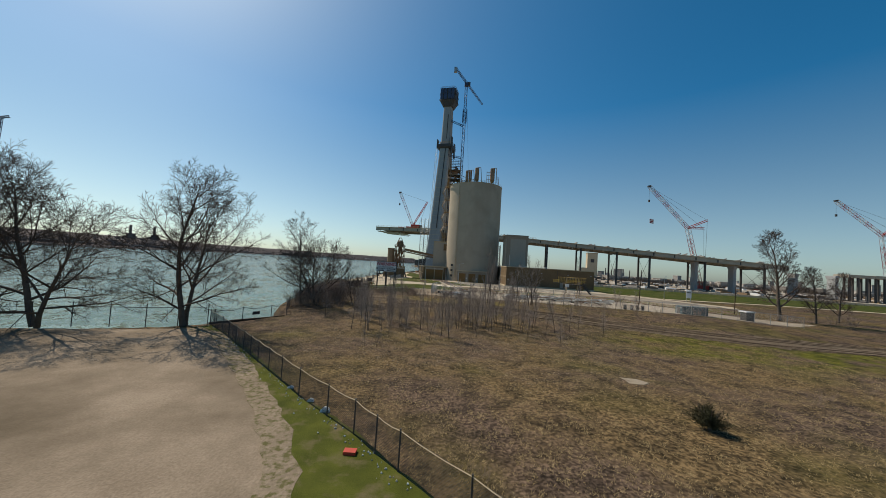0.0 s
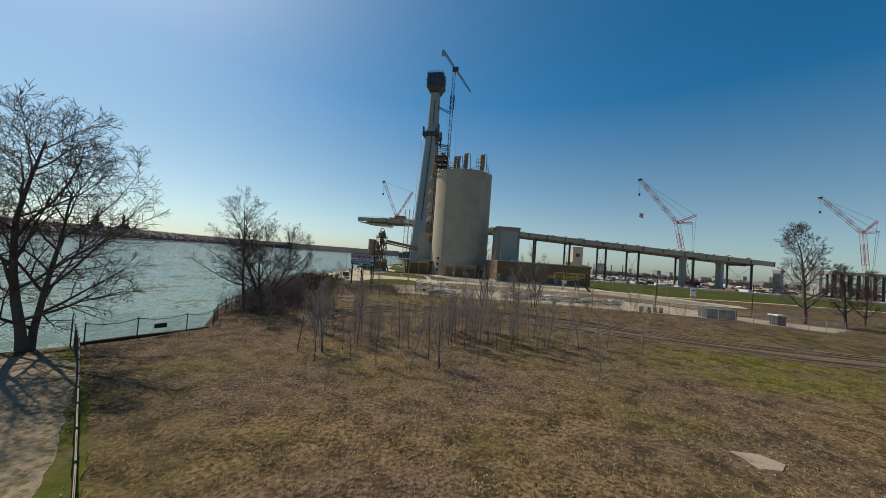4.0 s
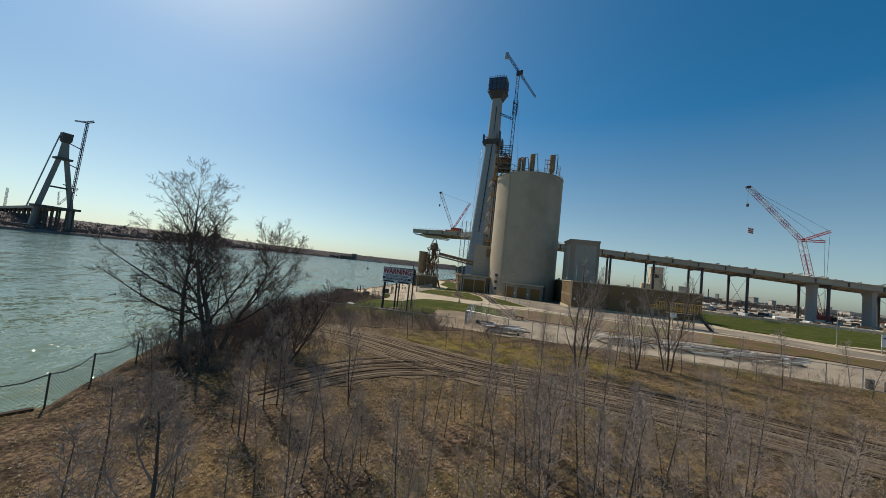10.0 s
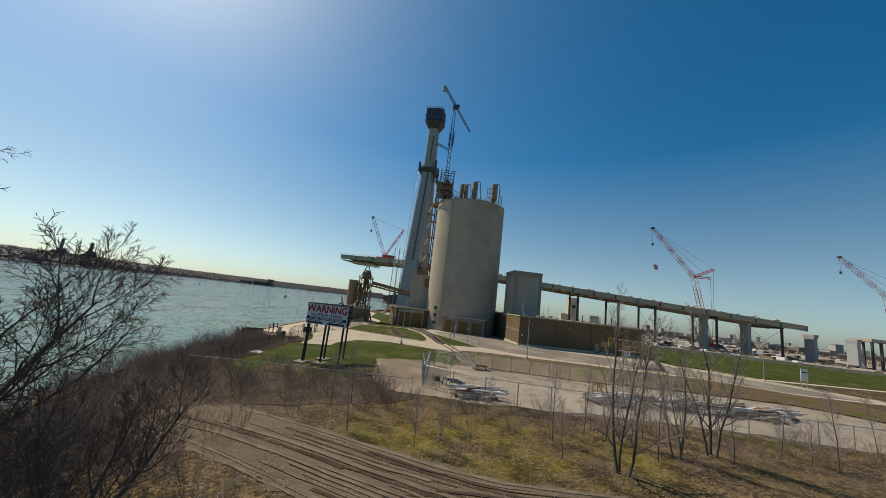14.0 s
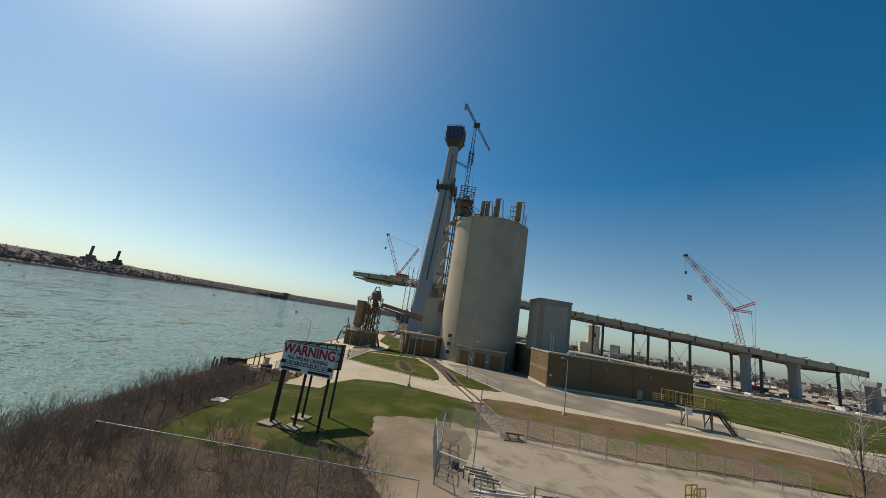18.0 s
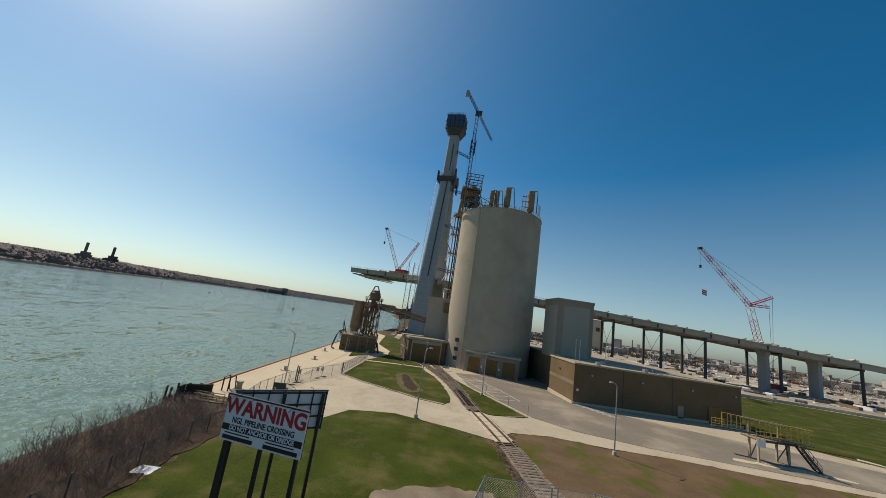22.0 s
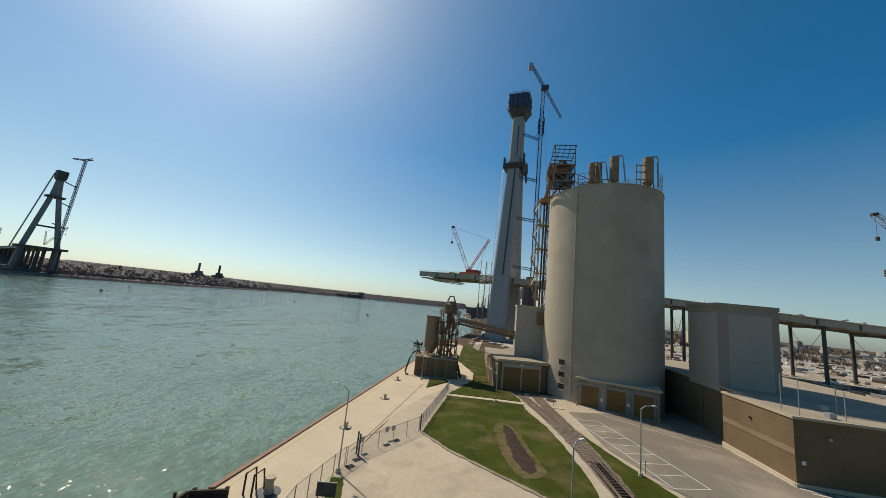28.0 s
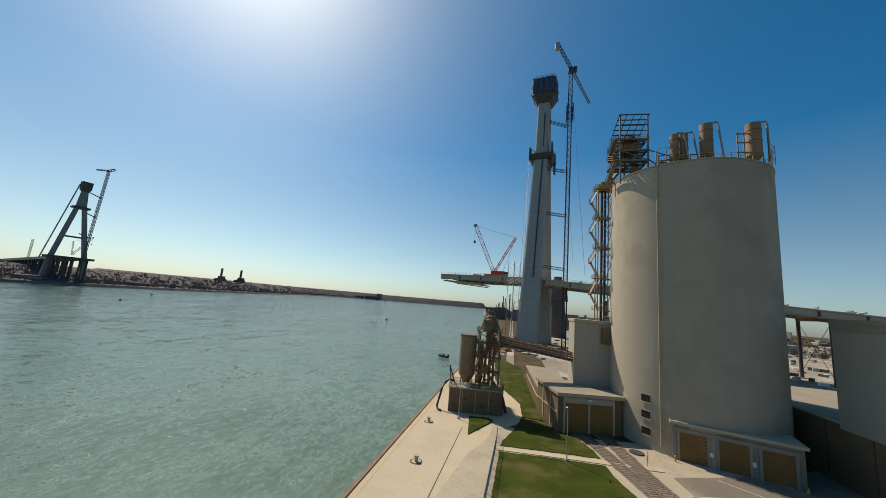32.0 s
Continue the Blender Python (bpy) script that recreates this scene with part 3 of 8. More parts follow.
lawn_c = curve([(-17.6, 126.0), (-13.2, 127.6), (-7, 126.6), (0.6, 123.3), (3.6, 120.6), (4.2, 113), (3.2, 107), (-8, 104.8), (-9, 93), (-14, 90.8), (-20, 92), (-25.4, 93), (-27.0, 95.5), (-27.2, 101), (-26.8, 106), (-26.6, 111), (-27, 117.4), (-24.9, 117.8), (-19, 116.6), (-18.6, 121.5)], 3)
lawn_n = [(-21.5, 179.6), (-12, 180.2), (-4.8, 180.8), (-5.2, 184), (-7.0, 189.0), (-11.2, 190.4), (-12.2, 196), (-17.6, 196.4), (-18.4, 191), (-21.2, 182)]
lawn_d = [(-12.4, 197), (-13.4, 204), (-14.9, 236), (-15.6, 262), (-26, 290), (-27, 280), (-25.2, 240), (-24.4, 230), (-17.4, 208), (-17.2, 198)]
for lawn, word in ((lawn_a, "bright green lawn beside the railway spur"), (lawn_b, "narrow green lawn between spur and asphalt"), (lawn_c, "green lawn round the warning sign"), (lawn_n, "green lawn between the path and the rail shed"), (lawn_d, "green lawn strip behind the quay")):
    drape("lawn", ragged(lawn, 0.9 if lawn is lawn_c else 0.16, 1.2 if lawn is lawn_c else 0.7), 0.035 if lawn is lawn_c else 0.15, LAWN, word, "lawn", depth=0.12)
drape("dead_grass", ragged([(-22.6, 96.2), (-19.6, 96.9), (-17.0, 94.2), (-16.6, 92.6), (-20.6, 92.4), (-22.4, 94.4)], 0.8, 0.4), 0.045, BROWN_V, "worn thin patch in the lawn", "dead grass", depth=0.1)
drape("lawn", ragged([(-29.4, 136.0), (-28.0, 136.3), (-26.6, 132.4), (-25.2, 126.9), (-24.6, 122.5), (-25.4, 120.8), (-26.3, 125.6), (-27.6, 130.5)], 0.15, 0.6), 0.11, LAWN, "small green grass strip beside the jetty fence", "lawn", depth=0.12)
drape("edging", ragged(ribbon([(-22.4, 152.2), (-17.6, 146.7), (-12, 142.2), (-5, 137.4), (-1.2, 136.2)], 0.5), 0.2, 0.5), 0.16, GRAVEL, "stony worn edging along the lawn", "edging", step=50)
drape("edging", ragged(ribbon([(10.2, 143.5), (13.4, 135.4), (9.5, 134.0)], 0.35), 0.12, 0.5), 0.16, GRAVEL, "stony worn edging along the lawn", "edging", step=50)
drape("quay_walk", [(-22.2, 188), (-18.6, 192), (-17.2, 196), (-17.0, 208), (-24.2, 231), (-24.6, 240), (-22.2, 214)], 0.1, PALE_C, "pale concrete walk behind the pump house", "path", depth=0.3)
drape("footpath", ribbon([(-22.2, 178.2), (-11.8, 178.8), (-3.6, 179.4), (4.4, 180.2)], 1.5), 0.17, PALE_C, "pale concrete footpath across the lawn", "path")
brown = [(6.4, 119.5), (9, 125.2), (14, 126.2), (22, 124.6), (31, 124.0), (42, 121.8), (54, 120.1), (66, 119.2), (90, 117.6), (92, 100), (80, 94), (58, 101), (40, 103.2), (24, 103.2), (12, 105.4), (7.6, 107.4)]
drape("brown_verge", ragged(brown, 0.7), 0.10, BROWN_V, "brown and green verge of thin grass", "verge")
far_lawn = [(70.4, 154), (70.5, 143), (78, 140), (86.5, 133), (132, 135), (172, 132), (300, 122), (420, 112), (420, 130), (300, 190), (180, 225), (110, 235), (80, 235), (71, 200)]
drape("lawn", far_lawn, 0.12, LAWN, "wide green lawn beside the plant road", "lawn", step=12)
drape("footpath", ribbon([(78.5, 139.2), (86.6, 132), (132, 134), (172, 131), (300, 121)], 1.5), 0.11, PALE_C, "narrow pale path along the lawn edge", "path", step=10)
gravel = [(-8.3, 105.5), (-2, 106.2), (3, 106.2), (9, 104.8), (24, 102.4), (40, 102.4), (58, 100), (78, 91), (92, 82), (80, 76), (60, 77), (44, 80.5), (30, 83.5), (14, 85), (2, 85), (-5, 88), (-8, 92)]
drape("gravel_yard", ragged(gravel, 0.5), 0.05, GRAVEL, "pale gravel storage yard inside a fence", "gravel yard")
drape("dirt_pad", ragged([(-9.0, 104.6), (-6.4, 106.4), (-2.6, 107.6), (1.6, 107.4), (2.2, 101), (0.6, 93), (-1.5, 86), (-6, 87), (-8.4, 91), (-8.5, 97)], 0.45, 0.5), 0.055, SAND, "bare sandy pad outside the yard gate", "dirt pad", depth=0.12)
bed = curve([(-9.8, 159.4), (-8.6, 159.2), (-7.0, 151), (-5.9, 144.8), (-7.4, 143.0), (-9.0, 149)], 4)
drape("dead_grass", ragged(curve([(-11.0, 160.4), (-8.2, 160.0), (-6.2, 151), (-5.0, 144), (-8.2, 141.6), (-10.4, 149)], 4), 0.4, 0.5), 0.165, DEAD, "dead tan grass round the mulch bed", "dead grass", depth=0.1, step=8)
drape("mulch_bed", ragged(bed, 0.35, 0.4), 0.19, MULCH, "oval bed of dark brown mulch in the lawn", "mulch bed", depth=0.1, step=8)
ruts = TRACK
drape("dirt_track", ragged(ribbon(ruts, 6.4), 1.3, 0.8), 0.03, DIRT, "bare rutted dirt vehicle track through the meadow", "dirt track", depth=0.1)
rnd = random.Random(77)


def churn(line, offsets, label, lift):
    """Long ridges and furrows of turned earth beside one another along a track; dark bands paint the furrows' shade."""
    for k in offsets:
        n0 = rnd.randrange(0, max(1, len(line) // 5))
        while n0 < len(line) - 6:
            seg, band = line[n0:n0 + rnd.randrange(12, 40)], []
            for i, (x, y) in enumerate(seg):
                (xa, ya), (xb, yb) = seg[max(i - 1, 0)], seg[min(i + 1, len(seg) - 1)]
                m = math.hypot(xb - xa, yb - ya)
                w = k + 0.45 * noise.noise((x * 0.07, k * 2, 1)) + 0.12 * noise.noise((x * 0.6, k * 5, 4))
                band.append((x - (yb - ya) / m * w, y + (xb - xa) / m * w))
            if len(band) > 3:
                # About half the bands are dark, painting shade into the furrows.
                drape("wheel_rut", ragged(ribbon(band, rnd.uniform(0.10, 0.32)), 0.06, 0.7), lift + rnd.uniform(0.01, 0.05), SOIL_AND_RUT_SHADE if rnd.random() < 0.5 else RUT_M, label, "rut", depth=0.1, step=8)
            n0 += len(seg) + rnd.randrange(1, 7)


churn(curve(RUTS, 9, False), [-3.1 + 0.36 * k for k in range(18)], "long band of churned earth along a wheel rut, furrow shade in the dark ones", 0.03)
drape("dirt_track", ragged(ribbon(BRANCH, 4.6), 1.0, 0.8), 0.035, DIRT, "bare fan of dirt where vehicles turned off", "dirt track", depth=0.1)
churn(curve(FORK, 9, False), [-1.9 + 0.42 * k for k in range(10)], "curving band of churned earth where vehicles turned, furrow shade in the dark ones", 0.04)

# Dark ground sheets; the first also colours in the shadow below the jetty deck.
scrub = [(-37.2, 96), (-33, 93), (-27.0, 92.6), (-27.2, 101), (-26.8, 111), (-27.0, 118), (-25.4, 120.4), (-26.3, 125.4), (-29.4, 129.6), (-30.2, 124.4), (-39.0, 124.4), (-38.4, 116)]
drape("scrub_bank", ragged(scrub, 0.7), 0.085, SOIL_AND_RUT_SHADE, "dark ground under the river brush", "scrub bank", depth=0.1)
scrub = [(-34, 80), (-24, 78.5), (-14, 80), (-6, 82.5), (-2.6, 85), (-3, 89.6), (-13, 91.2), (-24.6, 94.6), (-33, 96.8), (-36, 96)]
drape("scrub_bank", ragged(scrub, 0.9), 0.03, SOIL_AND_RUT_SHADE, "dark ground under the river brush", "scrub bank", depth=0.1)
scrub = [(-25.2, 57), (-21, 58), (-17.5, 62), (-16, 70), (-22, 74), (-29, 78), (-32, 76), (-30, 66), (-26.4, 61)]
drape("scrub_bank", ragged(scrub, 0.9), 0.03, SOIL_AND_RUT_SHADE, "dark ground under the thicket", "scrub bank", depth=0.1)

# quay apron with its wall
quay = [(-39.2, 130), (-39.2, 292), (-33, 292), (-24, 276), (-22, 240), (-22, 214), (-22, 152.5), (-29, 142), (-30, 129), (-34, 127)]
s = Shape().prism(quay, -6, 0.45)
solo("quay", s, PALE_C, "pale concrete quay apron along the river", "quay", kind="structure")
s = Shape().prism([(-39.5, 130), (-39.5, 292), (-39.0, 292), (-39.0, 130)], -4, 0.62)
solo("quay_edge", s, RUST, "rusty steel capping along the quay edge", "kerb", kind="structure")
s = Shape().prism([(-38.15, 131), (-38.15, 290), (-38.0, 290), (-38.0, 131)], 0.45, 0.456)
solo("trim_line", s, YELLOW, "faded yellow safety line on the quay", "paint line", kind="structure")
drape("lawn", [(-27.6, 182.4), (-23.4, 191.9), (-24.4, 193.4), (-28.6, 192.9)], 0.32, LAWN, "small green lawn corner by the pump house", "lawn", depth=0.25, step=20)
s = Shape().prism([(-30.2, 143), (-29.2, 186), (-29.05, 186), (-30.05, 143)], 0.45, 0.454)
solo("trim_joint", s, STEEL_DK, "dark expansion joint in the quay slab", "joint", kind="structure")


# ---- silo ----
SX, SY, SR, ST = 19.25, 204.4, 16.1, 58.2


def on_silo(angle, r=SR):
    """A plan point at an angle (degrees, 0 = east, 270 = toward the meadow)."""
    return SX + r * math.cos(radians(angle)), SY + r * math.sin(radians(angle))


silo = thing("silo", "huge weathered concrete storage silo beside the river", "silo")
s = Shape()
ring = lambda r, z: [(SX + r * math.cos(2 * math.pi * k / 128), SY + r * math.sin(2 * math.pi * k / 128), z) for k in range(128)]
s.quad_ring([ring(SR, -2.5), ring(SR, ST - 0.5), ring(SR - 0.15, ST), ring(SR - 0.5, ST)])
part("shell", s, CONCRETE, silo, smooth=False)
s = Shape()
s.quad_ring([ring(SR + 0.04, ST - 0.36), ring(SR + 0.14, ST - 0.3), ring(SR + 0.14, ST - 0.08), ring(SR + 0.04, ST)])
part("rim", s, TAN_TRIM, silo, "tan steel rim band")
s = Shape()
s.rail([(*on_silo(a, SR - 0.2), ST) for a in range(0, 361, 6)], 1.15, 1.6, 0.04)
part("railing", s, YELLOW, silo, "yellow pipe railing")
for a, r, name in ((229.5, 0.16, "ladder_pipe"),):
    s = Shape()
    x, y = on_silo(a, SR + 0.45)
    s.tube((x, y, 1.0), (x, y, ST + 3), r, n=6)
    for k in range(13):
        x2, y2 = on_silo(a, SR)
        s.beam((x, y, 4 + k * 4.3), (x2, y2, 4 + k * 4.3), 0.35, 0.25)
    part(name, s, TAN_TRIM, silo, "thin tan riser pipe with brackets")
for k, z in enumerate((2.7, 5.8, 8.9)):
    x, y = on_silo(219, SR + 0.05)
    m = pose(x, y, z, 0, 0, 219 - 270)
    s = Shape().box(-0.85, 0.85, -0.1, 0.2, -0.65, 0.65)
    ob = part("vent_hatch", s, BLACK, silo, "dark louvred vent opening")
    ob.matrix_basis = m
    for z0, z1 in ((-0.95, -0.72), (0.68, 0.85)):
        fr = part("vent_frame", Shape().box(-1.1, 1.1, -0.16, -0.06, z0, z1), TAN_TRIM, silo)
        fr.matrix_basis = m
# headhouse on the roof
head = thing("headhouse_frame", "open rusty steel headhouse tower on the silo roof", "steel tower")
hx0, hx1, hy0, hy1, hz1 = 2.5, 8.5, 196.4, 203.4, 72.7
HDROP = 2.6
for x in (hx0, (hx0 + hx1) / 2, hx1):
    for y in (hy0, hy1):
        if x in (hx0, hx1) or y == hy1:
            part("column", Shape().beam((x, y, 55.5 if x == hx0 else ST), (x, y, hz1 - (0 if y < 200 else HDROP)), 0.3), STEEL_BR, head)
for z, d in ((61.2, 0.0), (63.8, 0.3), (66.6, 0.0)):
    for e in range(9):
        y = hy0 + 0.5 + e * 0.8
        part("floor_slat", Shape().box(hx0 - 1.2 + d, hx1 + 0.2, y, y + 0.45, z, z + 0.1), STEEL_DK, head)
    part("floor_beam", Shape().beam((hx0 - 1.2 + d, hy0, z), (hx1 + 0.3, hy0, z), 0.26, 0.4).beam((hx0 - 1.2 + d, hy1, z), (hx1 + 0.3, hy1, z), 0.26, 0.4).beam((hx0, hy0, z), (hx0, hy1, z), 0.26, 0.4).beam((hx1, hy0, z), (hx1, hy1, z), 0.26, 0.4), STEEL_BR, head)
    part("railing", Shape().rail([(hx0 - 1.1 + d, hy1, z + 0.1), (hx0 - 1.1 + d, hy0, z + 0.1), (hx1 + 0.2, hy0, z + 0.1), (hx1 + 0.2, hy1, z + 0.1)], 1.05, 1.8, 0.04), STEEL_BR, head)
for a, b in (((hx0, hy0, 64.0), (hx1, hy0, 66.5)), ((hx1, hy0, 61.3), (hx0, hy0, 63.7)), ((hx0, hy0, 66.8), (hx0, hy1, 69.4)), ((hx1, hy0, 66.8), (hx1, hy1, 69.4)), ((hx0, hy0, 60.6), (hx0, hy1, 63.6)), ((hx1, hy0, 61.6), (hx1 + 3.0, hy0 - 0.6, ST + 0.2)), ((hx1, hy0, 63.8), (hx1 + 4.4, hy0 - 1.4, 61.4))):
    part("brace", Shape().beam(a, b, 0.2), STEEL_BR, head)
s = Shape()
for t in range(5):
    x = hx0 - 0.2 + (hx1 - hx0 + 0.4) * t / 4
    s.beam((x, hy0 - 0.3, hz1), (x, hy1 + 0.3, hz1 - HDROP), 0.16)
for t in range(6):
    y, z = hy0 - 0.3 + (hy1 - hy0 + 0.6) * t / 5, hz1 - HDROP * t / 5
    s.beam((hx0 - 0.4, y, z), (hx1 + 0.4, y, z), 0.2)
s.beam((hx0, hy0, 70.3), (hx1, hy0, 70.3), 0.14).beam((hx0, hy0, 68.7), (hx1, hy0, 68.7), 0.1)
part("roof_frame", s, STEEL_DK, head)
s = Shape()
s.path([(4.1, 199.5, 66.8), (4.5, 199.5, 69), (6.1, 199.9, 69.4), (7.1, 200.3, 68.2), (7.5, 200.5, 66.8)], 0.3, 8).disc((5.9, 199.1), 0.8, 66.7, 68.4, 12)
part("drive_motor", s, STEEL_DK, head, "dark conveyor drive")
part("drive_guard", Shape().box(4.7, 7.1, 201.4, 202.8, 66.7, 68.8), STEEL_BR, head)
part("chute", Shape().quad_ring([[(3.9, 198.5, 64), (6.7, 198.5, 64), (6.7, 201.5, 64), (3.9, 201.5, 64)], [(3.3, 198.1, 66.6), (7.3, 198.1, 66.6), (7.3, 201.9, 66.6), (3.3, 201.9, 66.6)]]), RUST, head)
part("chute", Shape().path([(5.3, 200, 64), (6.1, 199.5, 61.6), (8, 198.5, ST + 0.2)], 0.5, 10), RUST, head)
for (a, b) in (((hx0 - 0.9, hy1 - 0.4, 63.9), (hx0 - 0.9, hy0 + 0.6, 66.7)), ((hx0 - 1.0, hy0 + 0.2, 61.3), (hx0 - 1.0, hy1 - 1.0, 63.9)), ((hx0 - 1.0, hy1, 58.0), (hx0 - 0.8, hy0 + 0.8, 61.2))):
    part("stair_flight", Shape().beam(a, b, 0.9, 0.16), STEEL_BR, head)
    part("stair_rail", Shape().rail([(a[0] - 0.45, a[1], a[2]), (b[0] - 0.45, b[1], b[2])], 1.0, 1.2, 0.04), STEEL_BR, head)

# roof dust collectors and vents
def collector(x, y, r, top, label, slant=True):
    ob = thing("dust_collector", label, "dust collector", "vessels on the silo roof", (x, y, ST))
    hgt = top - ST
    s = Shape()
    rg = lambda q, z: [(q * math.cos(2 * math.pi * k / 44), q * math.sin(2 * math.pi * k / 44), z) for k in range(44)]
    s.quad_ring([rg(0.35, 0.7), rg(r, 2.2), rg(r, hgt - 0.25), rg(r * 0.55, hgt)])
    part("vessel", s, TANK_M, ob, smooth=False)
    for a in range(4):
        c, d = r * math.cos(a * 1.571 + 0.8), r * math.sin(a * 1.571 + 0.8)
        part("leg", Shape().beam((c, d, 0), (c, d, 2.6), 0.16), STEEL_TAN, ob)
    for z in (hgt * 0.55, hgt * 0.8):
        part("band", Shape().disc((0, 0), r + 0.06, z, z + 0.14, 24), RUST, ob)
    part("exhaust_pipe", Shape().path([(r * 0.3, -0.4, hgt), (r + 0.7, -0.5, hgt + 0.15), (r + 0.95, -0.5, hgt - 0.8), (r + (1.7 if slant else 0.95), -0.6, 0.8)], 0.2, 8), GALV if slant else STEEL_TAN, ob, "pale duct pipe")
    return ob


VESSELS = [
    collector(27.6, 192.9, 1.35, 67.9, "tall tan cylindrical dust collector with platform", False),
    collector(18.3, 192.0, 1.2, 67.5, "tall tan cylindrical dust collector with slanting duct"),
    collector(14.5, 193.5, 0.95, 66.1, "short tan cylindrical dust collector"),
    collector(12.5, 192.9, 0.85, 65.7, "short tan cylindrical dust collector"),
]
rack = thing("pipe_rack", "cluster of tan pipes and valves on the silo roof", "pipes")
s = Shape()
rnd = random.Random(4)
for k in range(26):
    x, y = 9 + rnd.random() * 13, 191.6 + rnd.random() * 3
    z = ST + 0.5 + rnd.random() * 1.8
    s.path([(x, y, ST), (x, y, z), (x + rnd.uniform(-2, 2), y, z)], 0.09 + rnd.random() * 0.1, 6)
part("pipework", s, RUST, rack)
s = Shape()
for x in (24.2, 25.4):
    s.beam((x, 192.2, ST), (x, 192.2, 65.6), 0.2)
for z in (61, 63.2, 65.2):
    s.beam((24.0, 192.2, z), (27.2, 192.2, z), 0.22)
part("access_frame", s, STEEL_TAN, rack)
s = Shape()
s.rail([(29.6, 191.8, ST + 0.4), (31.6, 193.4, ST + 0.4), (31.8, 195.6, ST + 0.4)], 4.2, 1.4, 0.06, (1.0, 0.7, 0.3))
part("access_frame", s, STEEL_TAN, rack)
s = Shape()
s.rail([(8.6, 191.2, ST), (11.6, 190.6, ST)], 3.4, 1.5, 0.05)
part("access_frame", s, STEEL_TAN, rack)

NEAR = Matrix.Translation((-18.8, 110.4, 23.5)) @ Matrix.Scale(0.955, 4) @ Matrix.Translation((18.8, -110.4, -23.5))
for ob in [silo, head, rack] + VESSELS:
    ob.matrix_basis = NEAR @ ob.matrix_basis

# bucket elevator and stair tower on the silo's river side
lift_tower = thing("elevator_tower", "tall tan steel bucket elevator tower with zigzag stairs", "steel tower")
tx0, tx1, ty0, ty1 = 0.0, 2.4, 205.2, 207.8
for x in (tx0, tx1):
    for y in (ty0, ty1):
        part("column", Shape().beam((x, y, 22), (x, y, 58.0), 0.22), STEEL_TAN, lift_tower)
part("bucket_leg", Shape().box(0.9, 1.4, 206.2, 206.9, 22, 59.6), STEEL_DK, lift_tower, "dark bucket elevator casing")
part("bucket_leg", Shape().box(1.7, 2.1, 206.2, 206.9, 22, 59.6), CRANE_B, lift_tower)
for i in range(5):
    z = 25.8 + i * 7.8
    for e in range(5):
        part("landing_slat", Shape().box(tx0 - 1.0, tx1 + 0.5, ty0 - 1.2 + e * 0.62, ty0 - 0.95 + e * 0.62, z, z + 0.14), STEEL_TAN, lift_tower)
    part("landing_rail", Shape().rail([(tx0 - 1.0, ty1 - 0.6, z), (tx0 - 1.0, ty0 - 1.2, z), (tx1 + 0.5, ty0 - 1.2, z)], 1.05, 1.1, 0.045), STEEL_TAN, lift_tower)
    for p, q in (((tx1, ty0, z), (3.6, 205.0, z - 0.2)), ((tx1, ty0, z - 2.2), (tx1 + 1.2, ty0 - 1.0, z)), ((tx1, ty1, z + 0.1), (3.5, 207.6, z + 0.1))):
        part("bracket", Shape().beam(p, q, 0.18), STEEL_TAN, lift_tower)
    if i == 4:
        break
    lo, mid, hi = (tx0 - 0.1, ty0 - 0.8, z + 0.1), (tx0 - 2.0, ty0 - 0.9, z + 3.9), (tx0 - 0.1, ty0 - 0.2, z + 7.75)
    part("stair_flight", Shape().beam(lo, mid, 0.75, 0.16), STEEL_TAN, lift_tower)
    part("stair_flight", Shape().beam(mid, hi, 0.75, 0.16), STEEL_TAN, lift_tower)
    part("half_landing", Shape().box(tx0 - 2.4, tx0 - 1.6, ty0 - 1.3, ty0 - 0.4, z + 3.6, z + 3.94), STEEL_TAN, lift_tower)
    part("stair_rail", Shape().rail([(lo[0] - 0.1, lo[1] - 0.4, lo[2]), (mid[0] - 0.5, mid[1] - 0.4, mid[2]), (hi[0] - 0.1, hi[1] - 0.8, hi[2])], 1.0, 1.0, 0.05), STEEL_TAN, lift_tower)
    for p, q in (((tx0, ty0, z), (tx1, ty0, z + 3.9)), ((tx1, ty0, z + 3.9), (tx0, ty0, z + 7.75)), ((tx0, ty0, z), (tx0, ty1, z + 3.9)), ((tx1, ty1, z), (3.4, 207.0, z + 3.8)), ((3.4, 207.0, z + 3.8), (tx1, ty1, z + 7.5))):
        part("brace", Shape().beam(p, q, 0.13), STEEL_TAN, lift_tower)
part("head_pulley_box", Shape().box(0.0, 3.2, 205.5, 207.6, 57.0, 58.6).box(1.1, 4.4, 205.9, 207.2, 58.0, 59.6), STEEL_TAN, lift_tower)
part("top_rail", Shape().rail([(-0.5, 207.8, 56.9), (-0.5, 204.8, 56.9), (3.0, 204.6, 56.9)], 1.1, 1.0, 0.05), YELLOW, lift_tower)
part("spout", Shape().path([(2.4, 206.6, 58.6), (4.2, 204.4, 61), (5.6, 201.5, 62)], 0.35, 8), STEEL_TAN, lift_tower)
s = Shape()
s.path([(1.6, 204.6, 24), (4.4, 197.8, 20.5), (7.6, 193.3, 12.2)], 0.17, 6).path([(1.4, 204.4, 24.4), (4.2, 197.8, 24.8), (7.0, 193.8, 17)], 0.13, 6)
part("drain_pipe", s, STEEL_TAN, lift_tower)

